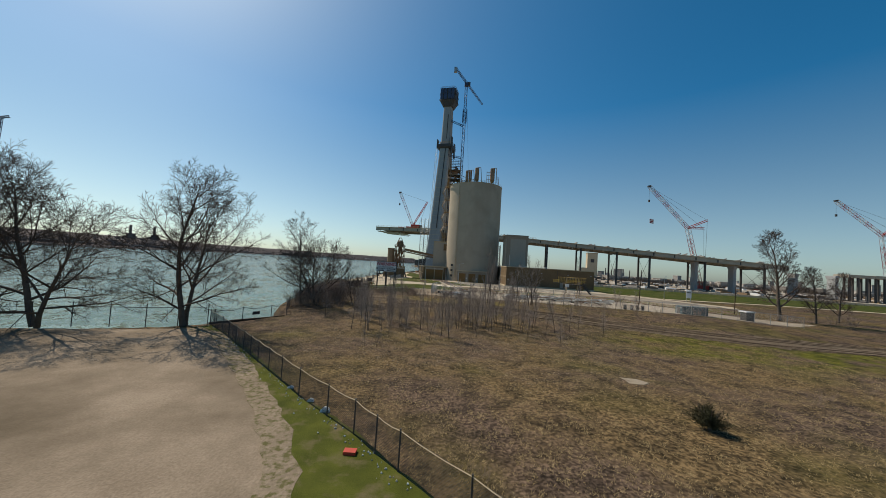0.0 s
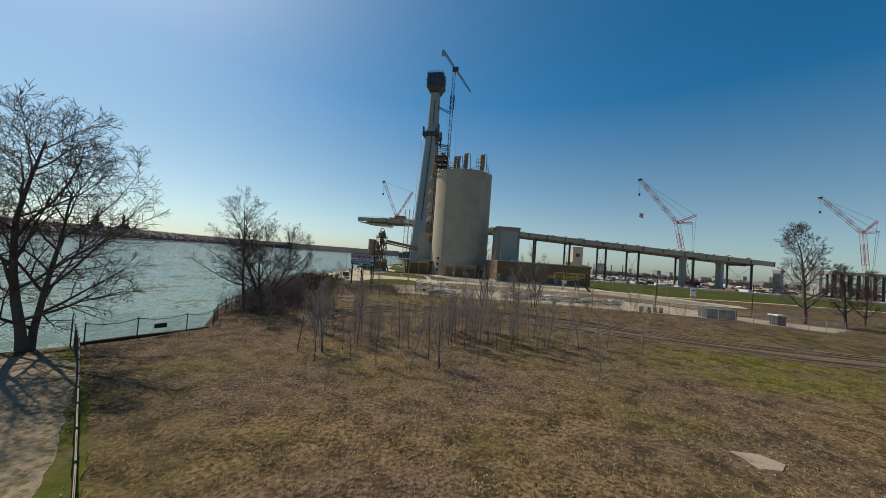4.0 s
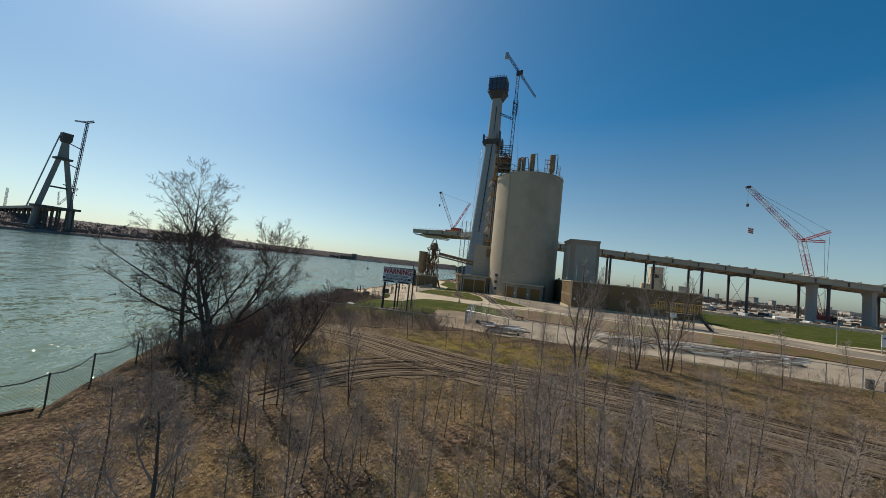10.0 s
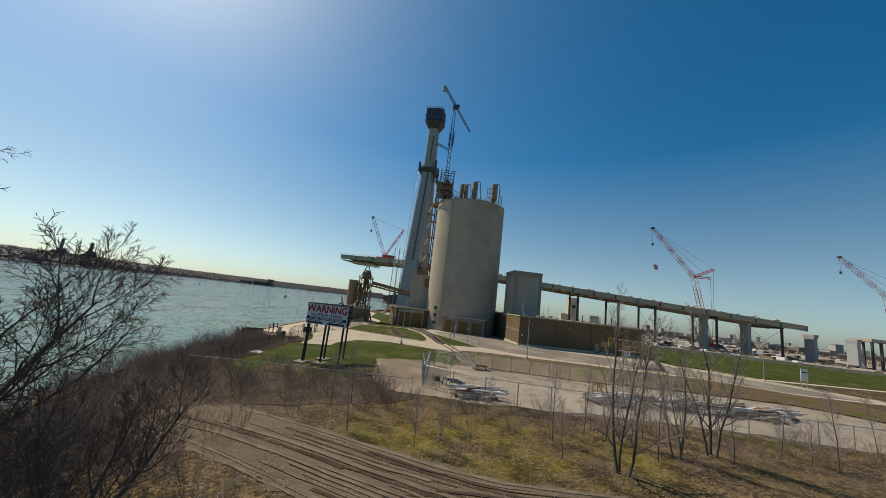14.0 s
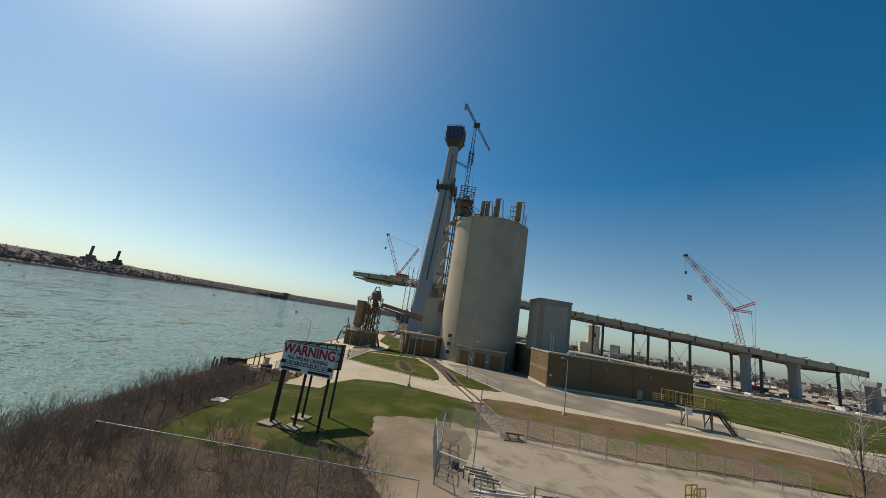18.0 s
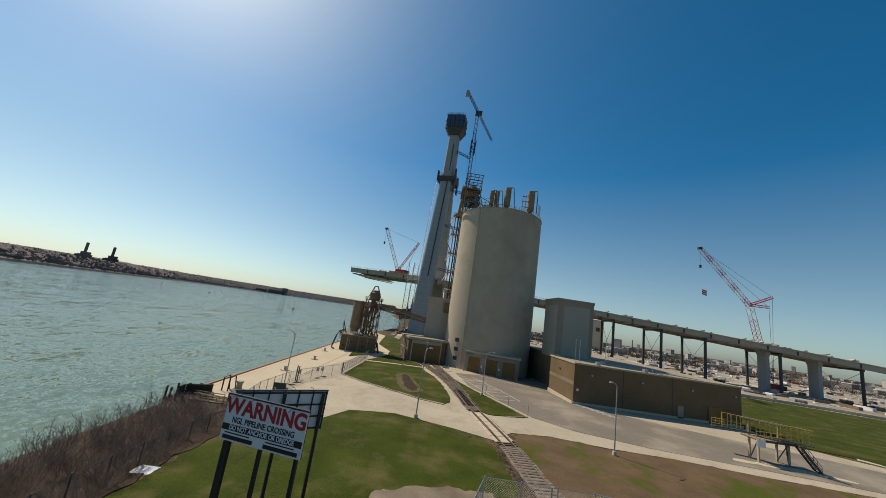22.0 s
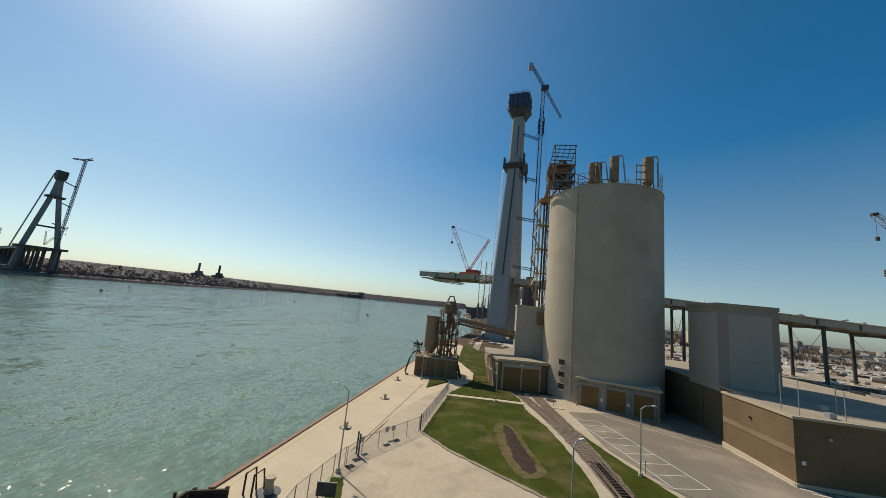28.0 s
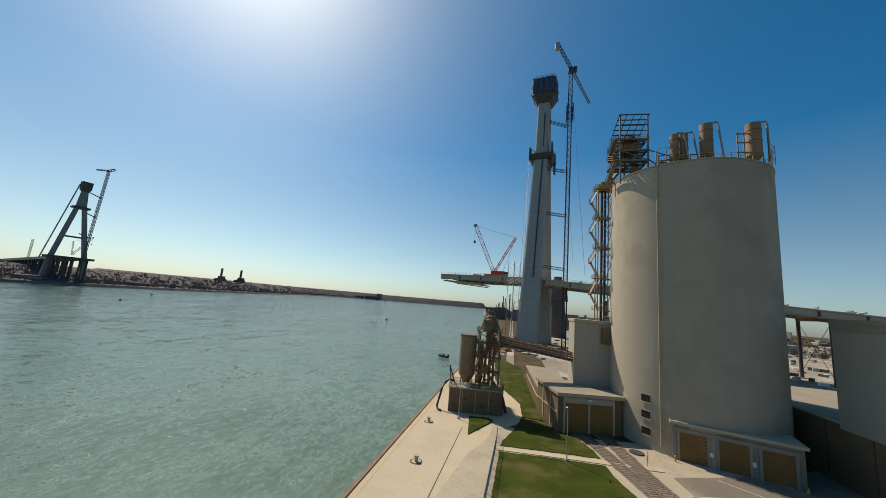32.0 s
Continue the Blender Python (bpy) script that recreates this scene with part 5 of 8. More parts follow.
for sgn in (-1, 1):
    s = Shape()
    s.quad_ring([leg_ring(0, sgn * 26, 0, 13.0, 9.5), leg_ring(0, sgn * 21, 40, 11.5, 8.5), leg_ring(0, sgn * 4.6, 134, 10.0, 7.5), leg_ring(0, sgn * 3.4, 141, 10.5, 7.5)])
    part("leg", s, PYLON_C, pylon)
    s = Shape()
    for z in range(14, 130, 5):
        k = 26 + (4.6 - 26) * z / 134 if z > 40 else 26 - 5 * z / 40
        wz = 13.0 - 1.5 * z / 40 if z < 40 else 11.5 - 1.5 * (z - 40) / 94
        wc = 9.5 - z / 40 if z < 40 else 8.5 - (z - 40) / 94
        k = 26 - 5 * z / 40 if z < 40 else 21 - 16.4 * (z - 40) / 94
        s.quad_ring([leg_ring(0, sgn * k, z, wz + 0.05, wc + 0.05), leg_ring(0, sgn * k, z + 0.18, wz + 0.05, wc + 0.05)], False)
    part("pour_joint", s, PALE_C, pylon)
s = Shape().quad_ring([leg_ring(0, 0, 138, 10.0, 12), leg_ring(0, 0, 184, 8.6, 9.5)])
part("upper_shaft", s, PYLON_C, pylon)
part("shaft_groove", Shape().beam(bridge(1.4, -5.6, 145), bridge(1.4, -5.0, 172), 0.9, 0.5), STEEL_DK, pylon)
s = Shape().beam(bridge(0.8, -23, 44), bridge(0.8, -5.5, 128), 0.8, 0.6)
s.beam(bridge(0.8, -19.6, 60), bridge(0.8, -6.2, 126), 0.8, 4.4)
part("leg_groove", Shape().beam(bridge(1.6, -24.4, 46), bridge(1.6, -8.6, 134), 0.8, 0.5), STEEL_DK, pylon)
s = Shape().quad_ring([leg_ring(0, 0, 133.5, 14.5, 17), leg_ring(0, 0, 135, 17.5, 20), leg_ring(0, 0, 138, 17.5, 20), leg_ring(0, 0, 138.4, 16, 18)])
part("work_platform", s, STEEL_DK, pylon, "dark working platform round the shaft")
part("platform_rail", Shape().rail([p for p in leg_ring(0, 0, 138.3, 17, 19.5)] + [leg_ring(0, 0, 138.3, 17, 19.5)[0]], 2.2, 2.4, 0.12), STEEL_TAN, pylon)
for k, (a, b, z0, z1) in enumerate(((-7.5, -8, 134, 143), (7.8, -7, 128, 146), (8.2, 4, 126, 142))):
    part("formwork_panel", Shape().beam(bridge(a, b, z0), bridge(a, b, z1), 1.0, 4.0, up=BV), STEEL_DK, pylon)
s = Shape().quad_ring([leg_ring(0, 0, 181, 10.5, 12), leg_ring(0, 0, 185, 14.5, 15), leg_ring(0, 0, 187, 16.8, 17), leg_ring(0, 0, 200, 17.2, 17)])
part("climbing_formwork", s, STEEL_DK, pylon, "dark climbing formwork cage")
cage = [leg_ring(0, 0, 200, 17.2, 17), leg_ring(0, 0, 193, 17.9, 17.7), leg_ring(0, 0, 187, 17.9, 17.7)]
s = Shape()
for rg in cage:
    s.rail(rg + rg[:1], 1.6, 2.4, 0.12)
part("cage_rail", s, STEEL_DK, pylon)
for a, b in ((-6, -8.7), (-2, -8.7), (2.4, -8.7), (6, -8.7)):
    part("form_panel", Shape().beam(bridge(a, b, 187.5), bridge(a, b, 199.6), 3.2, 0.4, up=BV), CRANE_B, pylon)
s = Shape().beam(bridge(1, 0, 200), bridge(1, 0, 206.5), 0.35).beam(bridge(-5, 2, 200), bridge(-5, 2, 202.5), 2.0).beam(bridge(5, 2, 200), bridge(5, 2, 202), 1.6)
part("mast", s, STEEL_DK, pylon)
s = Shape().lattice(bridge(-6.4, -25, 20), bridge(-8.2, -8, 134), 1.5, 46, 0.09)
part("stair_mast", s, GALV, pylon, "pale lattice access stair along the leg")

# tower crane beside the pylon
tc = thing("tower_crane", "dark blue lattice tower crane beside the pylon", "tower crane")
base, top = bridge(18.6, -1, 0), bridge(18.6, -1, 205)
part("mast", Shape().lattice(base, top, 2.4, 84, 0.24), CRANE_B, tc)
for z in (54, 92, 125, 160):
    part("tie_beam", Shape().lattice(bridge(18, -1, z), bridge(4.4, -2 if z > 130 else -8, z + (6 if z > 150 else 1)), 1.6, 7, 0.16), CRANE_B, tc)
part("climbing_frame", Shape().lattice(bridge(18.6, -1, 164), bridge(18.6, -1, 178), 4.0, 5, 0.3), CRANE_B, tc)
part("slewing_ring", Shape().box(top.x - 2, top.x + 2, top.y - 2, top.y + 2, 204.5, 207.5), CRANE_B, tc)
tip = Vector((1.6, 332, 209))
p0 = top + Vector((0, 0, 3))
part("jib", Shape().lattice(p0, tip, 1.8, 14, 0.2, 1.5), CRANE_B, tc)
part("jib", Shape().lattice(p0, Vector((37.4, 404, 208.5)), 1.7, 30, 0.18, 1.3), CRANE_B, tc)
part("counterweight", Shape().beam(tip + Vector((0, 1, 1.2)), tip + Vector((0, 1, -3.5)), 3.0), GALV, tc, "grey counterweight block")
part("cab", Shape().box(top.x + 1.6, top.x + 4.2, top.y - 1.5, top.y + 1.5, 205, 208.5), STEEL_DK, tc)
part("hoist_rope", Shape().tube(bridge(21, 0, 178), bridge(31, -2, 50), 0.09, n=3).tube(bridge(15, -3, 165), bridge(24, -8, 56), 0.07, n=3), STEEL_DK, tc)

# deck on girders, from the cantilever tip to the approach
deck = thing("bridge_deck", "unfinished grey steel bridge deck on temporary bents", "bridge deck")
EDGE = 17.5
stops = [-68, -52, -36, -20, -6, 8, 24, 40, 56, 72, 88, 104, 120, 136, 152, 168, 184, 200, 216, 232, 248, 264, 280, 296]
for a, b in zip(stops, stops[1:]):
    za, zb = deck_top(a), deck_top(b)
    for off in (-EDGE, EDGE):
        s = Shape().beam(bridge(a + 0.06, off, za - 2.2), bridge(b - 0.06, off, zb - 2.2), 0.5, 3.0)
        s.beam(bridge(a + 0.06, off, za - 0.7), bridge(b - 0.06, off, zb - 0.7), 0.9, 0.16).beam(bridge(a + 0.06, off, za - 3.75), bridge(b - 0.06, off, zb - 3.75), 1.0, 0.2)
        g = part("edge_girder", s, GIRDER, deck)
    s = Shape().beam(bridge(a, 0, za - 0.3), bridge(b, 0, zb - 0.3), 2 * EDGE + 1.6, 0.5)
    part("deck_slab", s, PALE_C, deck, "pale concrete deck slab")
    part("splice_plate", Shape().beam(bridge(b - 0.5, -EDGE - 0.3, zb - 3.4), bridge(b - 0.5, -EDGE - 0.3, zb - 0.9), 0.9, 0.2, up=BV), STEEL_DK, deck)
    for m in (0.25, 0.75):
        c = a + (b - a) * m
        part("cross_beam", Shape().beam(bridge(c, -EDGE, deck_top(c) - 1.9), bridge(c, EDGE, deck_top(c) - 1.9), 0.5, 2.2), GIRDER, deck)
s = Shape()
s.rail([bridge(a, -EDGE - 0.4, deck_top(a)) for a in (-68, -6, 60, 100)], 1.3, 3.0, 0.06)
part("edge_rail", s, STEEL_TAN, deck)
rnd = random.Random(9)
for k in range(46):
    a = rnd.uniform(20, 292)
    q = rnd.uniform(0.6, 2.4)
    s = Shape().beam(bridge(a, rnd.uniform(-16, -12), deck_top(a) - 0.05), bridge(a + q * 1.6, rnd.uniform(-16, -12), deck_top(a) + rnd.uniform(0.4, 1.4)), q, 0.8)
    part("deck_material", s, rnd.choice((TARP, STEEL_DK, CRANE_R, STEEL_TAN)) if a < 60 else rnd.choice((TARP, TARP, GALV)), deck)
for k in range(7):
    part("platform_plank", Shape().beam(bridge(-66 + k * 4.2, -15, 41.6 - 0.2 * k), bridge(-66 + k * 4.2, 12, 41.6 - 0.2 * k), 3.4, 0.5), GIRDER, deck, "hanging work platform under the cantilever tip")
for off in (-14, 10):
    part("platform_beam", Shape().beam(bridge(-67, off, 41.2), bridge(-40, off, 39.2), 0.6), GIRDER, deck)
for a in (-64, -44):
    part("hanger", Shape().beam(bridge(a, -14, 41), bridge(a, -14, 43.4), 0.3), GIRDER, deck)

for a in (110, 140, 170.5, 197, 239, 281):
    bent = thing("temporary_bent", "dark steel temporary bent under the bridge deck", "bridge support", "bents under the deck")
    zt = deck_top(a) - 3.9
    for off, w in ((-16, 1.7), (16, 1.7)):
        part("column", Shape().tube(bridge(a, off, 0), bridge(a, off, zt), w / 2, n=14), STEEL_DK, bent)
        part("foot", Shape().beam(bridge(a - 1.6, off, 0.5), bridge(a + 1.6, off, 0.5), 3.2, 1.2), PALE_C, bent)
    part("cross_head", Shape().beam(bridge(a, -17.5, zt - 0.6), bridge(a, 17.5, zt - 0.6), 0.9, 1.2), STEEL_DK, bent)
    part("tie_rod", Shape().tube(bridge(a, -16, 4), bridge(a, 16, zt - 2), 0.12, n=4).tube(bridge(a, 16, 4), bridge(a, -16, zt - 2), 0.12, n=4), STEEL_DK, bent)
for a in (234, 262, 304, 330):
    pier = thing("concrete_pier", "grey concrete wall pier under the bridge", "bridge pier", "piers of the approach")
    zt = deck_top(a) - 4.2 if a < 300 else 20
    for off in (-9,):
        s = Shape().quad_ring([[bridge(a + p * 1.05, off + q * 4.0, z) for p, q in ((-1, -1), (1, -1), (1, 1), (-1, 1))] for z in (0, zt - 3.4)])
        part("shaft", s, PYLON_C, pier)
    s = Shape().quad_ring([[bridge(a + p * w, q, z) for p, q in ((-1, -9 - e), (1, -9 - e), (1, -9 + e), (-1, -9 + e))] for w, e, z in ((1.05, 4.0, zt - 3.4), (1.4, 4.8, zt - 1.2), (1.4, 4.8, zt))])
    part("pier_cap", s, PYLON_C, pier)
for i in range(9):
    ap = thing("approach_span", "finished grey approach span on dark columns", "bridge span", "approach spans")
    a = 336 + i * 16
    part("girder", Shape().beam(bridge(a, -8, 20.5), bridge(a + 15.8, -8, 20.2), 14, 2.2), GIRDER, ap)
    for off in (-14, -2):
        for e in (1, 6.3, 11.6):
            part("column", Shape().beam(bridge(a + e, off, 0), bridge(a + e, off, 19.6), 1.1), STEEL_DK, ap)
ls = Shape().lattice(bridge(60, 20, 0), bridge(60, 20, 34), 5, 9, 0.3)
solo("shoring_tower", ls, STEEL_DK, "dark lattice shoring tower under the bridge", "shoring tower")
for a in (-13, -9):
    solo("scaffold_tower", Shape().lattice(bridge(a, -24, 0), bridge(a, -24, 55), 3.6, 22, 0.14), GALV, "pale scaffold stair tower beside the pylon", "scaffold")
for k, a in enumerate((44, 50, 56)):
    s = Shape().disc(bridge(a, 30, 0).xy, 1.2, 0, 36 - 3 * k, 10)
    solo("pile_tube", s, STEEL_DK, "tall dark steel pile tube standing upright", "steel pile", "piles by the pylon")


# ---- cranes ----
def luffing_crane(base, hinge, tip, masts, label, group, body=True, white_mast=True):
    """A crawler crane with a near-upright main mast, luffing jib and back struts."""
    base, hinge, tip = Vector(base), Vector(hinge), Vector(tip)
    ob = thing("crawler_crane", label, "crane", group)
    if hinge.z - base.z > 6:
        for i in range(6):
            part("mast_section", Shape().lattice(base.lerp(hinge, i / 6), base.lerp(hinge, (i + 1) / 6), 3.0, 3, 0.2), CRANE_W if i % 3 == 2 or i == 5 else CRANE_R, ob)
    for i in range(8):
        part("jib_section", Shape().lattice(hinge.lerp(tip, i / 8), hinge.lerp(tip, (i + 1) / 8), 2.4, 3, 0.18), CRANE_R if i % 2 == 0 else CRANE_W, ob)
    for m in masts:
        part("back_strut", Shape().lattice(hinge, Vector(m), 1.4, 6, 0.16), CRANE_R, ob)
        part("stay_rope", Shape().tube(tip, Vector(m), 0.11, n=3).tube(Vector(m), base + Vector((4, 2, 3)), 0.11, n=3), STEEL_DK, ob)
    part("jib_head", Shape().beam(tip + Vector((-1.5, 0, 0)), tip + Vector((1.2, 0, 0.6)), 1.6), STEEL_DK, ob)
    part("hook_rope", Shape().tube(tip, tip + Vector((0, 0, -12)), 0.09, n=3), STEEL_DK, ob)
    part("hook_block", Shape().disc(tip.xy, 0.8, tip.z - 14, tip.z - 12, 8), STEEL_DK, ob)
    if body:
        x, y, z = base
        part("cab", Shape().box(x - 4, x + 6, y - 2, y + 2, z + 1.6, z + 5), CRANE_R, ob, "red machine house")
        for k in (-2.6, 2.6):
            part("crawler", Shape().box(x - 5, x + 5, y + k - 0.8, y + k + 0.8, z, z + 1.8), STEEL_DK, ob)
        part("ballast", Shape().box(x + 5.5, x + 8.5, y - 2.6, y + 2.6, z + 1.6, z + 4.6), STEEL_DK, ob)
    return ob


luffing_crane((232, 300, 0.2), (218.5, 300, 56), (182.9, 300, 91.3), ((236, 300, 64), (233, 300, 56.5)), "red and white lattice crawler crane on the site", "cranes at the site")
luffing_crane((402, 300, 0.2), (394, 300, 60), (352, 300, 88.8), ((408, 300, 72), (410, 300, 62)), "red lattice crawler crane farther along the site", "cranes at the site")
luffing_crane((-33, 369.5, 46.4), (-35, 370, 50), (-51.6, 374.3, 86.9), ((-20.1, 366, 76.9),), "red and white derrick crane on the bridge deck", "cranes at the site")
solo("boom_winch", Shape().box(-42, -28, 366, 372, 46.2, 48.6).box(-50, -44, 364, 368, 46.2, 47.4), CRANE_R, "red deck winches and machine housings", "winch")
fl = thing("flag", "small striped flag flying below a crane hook", "flag")
part("cloth", Shape().quad_ring([[(184 + k * 1.2, 300 + 0.4 * math.sin(k), 58.5 - 0.25 * k), (184 + k * 1.2, 300.06 + 0.4 * math.sin(k), 58.5 - 0.25 * k), (184 + k * 1.2, 300.06 + 0.4 * math.sin(k), 62.4 - 0.2 * k), (184 + k * 1.2, 300 + 0.4 * math.sin(k), 62.4 - 0.2 * k)] for k in range(4)]), WHITE, fl)
for j in range(3):
    part("stripe", Shape().quad_ring([[(184 + k * 1.2, y0 + 0.4 * math.sin(k), z0 + 1.3 * j - 0.22 * k) for y0, z0 in ((299.95, 58.7), (300.1, 58.7), (300.1, 59.3), (299.95, 59.3))] for k in range(4)]), SIGN_RED, fl)


# ---- warning sign and small yard things ----
def text_mesh(body, size, mat, parent, m, bold=0.0, squeeze=1.0):
    cu = bpy.data.curves.new("lettering", "FONT")
    cu.body, cu.size, cu.extrude, cu.offset = body, size, 0.012, bold
    cu.align_x, cu.align_y = "CENTER", "CENTER"
    tmp = new("lettering", cu)
    me = bpy.data.meshes.new_from_object(tmp.evaluated_get(bpy.context.evaluated_depsgraph_get()))
    bpy.data.objects.remove(tmp)
    bpy.data.curves.remove(cu)
    me.materials.clear()
    me.materials.append(mat)
    ob = new("lettering", me)
    ob.parent = parent
    ob.matrix_basis = m @ Matrix.Diagonal((squeeze, 1, 1, 1))
    return ob


def sign_board(name, at, rz, label, group, w):
    """A board on three posts, seen from its front (-y); lettered."""
    ob = thing(name, label, "sign", group, at, rz)
    z0, z1 = 5.2, 7.95
    board = part("board", Shape().box(-w / 2, w / 2, -0.06, 0.06, z0, z1), WHITE, ob)
    for x in (-w / 2 + 0.35, 0, w / 2 - 0.35):
        part("post", Shape().beam((x, 0.2, 0), (x, 0.2, z1 - 0.1), 0.21), BLACK, ob)
    for z in (z0 + 0.1, z0 + 0.95, z1 - 0.95, z1 - 0.1):
        part("back_rail", Shape().beam((-w / 2, 0.13, z), (w / 2, 0.13, z), 0.1), BLACK, ob)
    for i in range(7):
        x = -w / 2 + 0.05 + (w - 0.1) * i / 6
        part("back_stile", Shape().beam((x, 0.1, z0), (x, 0.1, z1), 0.09), BLACK, ob)
    part("edge_frame", Shape().box(-w / 2 - 0.05, w / 2 + 0.05, -0.09, 0.09, z1, z1 + 0.09), BLACK, ob)
    for i in range(9):
        s = Shape().box(-w / 2 + i * w / 9 + 0.01, -w / 2 + (i + 1) * w / 9 - 0.01, -0.075, -0.055, z0 + 0.02, z1 - 0.02)
        part("sheet", s, WHITE, ob)
    k = w / 6.0
    text_mesh("WARNING", 1.34, SIGN_RED, board, pose(0, -0.085, z1 - 0.66, 90, 0, 0), 0.04, 0.93 * k)
    text_mesh("NGL PIPELINE CROSSING", 0.50, BLACK, board, pose(0, -0.085, z1 - 1.46, 90, 0, 0), 0.006, 0.84 * k)
    part("black_band", Shape().box(-w / 2 + 0.02, w / 2 - 0.02, -0.083, -0.076, z1 - 2.12, z1 - 1.74), BLACK, ob)
    text_mesh("DO NOT ANCHOR OR DREDGE", 0.40, WHITE, board, pose(0, -0.09, z1 - 1.93, 90, 0, 0), 0.010, 0.84 * k)
    for x0, x1 in ((-2.8, -0.5), (0.3, 2.8)):
        part("text_bar", Shape().box(x0 * k, x1 * k, -0.083, -0.076, z1 - 2.64, z1 - 2.40), BLACK, ob)
        part("text_bar", Shape().box(x0 * k + 0.1, x1 * k - 0.3, -0.083, -0.076, z1 - 2.29, z1 - 2.22), BLACK, ob)
    for x in (-2.2, -0.8, 0.6, 2.0):
        part("lamp_arm", Shape().path([(x, -0.05, z1), (x + 0.05, -0.5, z1 + 0.12), (x + 0.1, -0.9, z1 + 0.05)], 0.025, 5), BLACK, ob)
    return ob


SZ = 1.25
sign_a = sign_board("warning_sign", (-16.2, 97.85, SZ), -15, "white pipeline warning sign with red lettering on posts", "warning signs", 6.0)
sign_b = sign_board("warning_sign", (-16.45, 101.1, SZ), 212.5, "white pipeline warning sign turned to the river", "warning signs", 6.4)
for x, y in ((-18.8, 98.6), (-16.2, 97.85), (-16.5, 101.2)):
    pd = Shape()
    c = 0.08
    pd.quad_ring([[(-0.8, -0.8, 0), (0.8, -0.8, 0), (0.8, 0.8, 0), (-0.8, 0.8, 0)], [(-0.82, -0.82, 0.16), (0.82, -0.82, 0.16), (0.82, 0.82, 0.16), (-0.82, 0.82, 0.16)], [(-0.8 + c, -0.8 + c, 0.2), (0.8 - c, -0.8 + c, 0.2), (0.8 - c, 0.8 - c, 0.2), (-0.8 + c, 0.8 - c, 0.2)]])
    ob = solo("footing_pad", pd, GRAVEL, "square pale concrete sign footing on the lawn", "footing", "sign footings")
    ob.matrix_basis = pose(x, y, height(x, y) + 0.05, 0, 0, -16)


def street_lamp(x, y, hgt, arm, rz, label="slim grey steel lamp post beside the plant road"):
    ob = thing("street_lamp", label, "street lamp", "yard lamps", (x, y, height(x, y) + 0.05), rz)
    part("pole", Shape().tube((0, 0, 0.3), (0, 0, hgt), 0.10, 0.06, 10), GALV, ob)
    part("base", Shape().disc((0, 0), 0.32, 0, 0.5, 12, 0.26), PALE_C, ob)
    part("arm", Shape().path([(0, 0, hgt - 0.1), (arm * 0.4, 0, hgt + 0.35), (arm, 0, hgt + 0.45)], 0.06, 6), GALV, ob)
    part("lamp_head", Shape().quad_ring([[(x, -w, hgt + 0.4), (x, w, hgt + 0.4), (x, w * 0.7, hgt + z), (x, -w * 0.7, hgt + z)] for x, w, z in ((arm - 0.1, 0.06, 0.46), (arm + 0.1, 0.13, 0.52), (arm + 0.5, 0.13, 0.52), (arm + 0.65, 0.05, 0.46))]), WHITE, ob)
    return ob


street_lamp(-5.9, 126.4, 9.4, 0.7, 40)
street_lamp(21.3, 122.2, 8.9, 0.9, 200)
street_lamp(7.6, 148, 8.4, 1.5, 10)
street_lamp(-10.8, 177.2, 8.0, 0.4, 250)
street_lamp(-29.2, 137.3, 9.0, 2.0, 160)
street_lamp(-30.6, 190.5, 7.6, 0.6, 220)
street_lamp(87, 131, 8.5, 0.3, 0)
solo("antenna_pole", Shape().tube((1.2, 93.8, 1.3), (1.2, 93.8, 8.2), 0.06, 0.05, 6), GALV, "thin steel pole inside the storage yard", "pole")


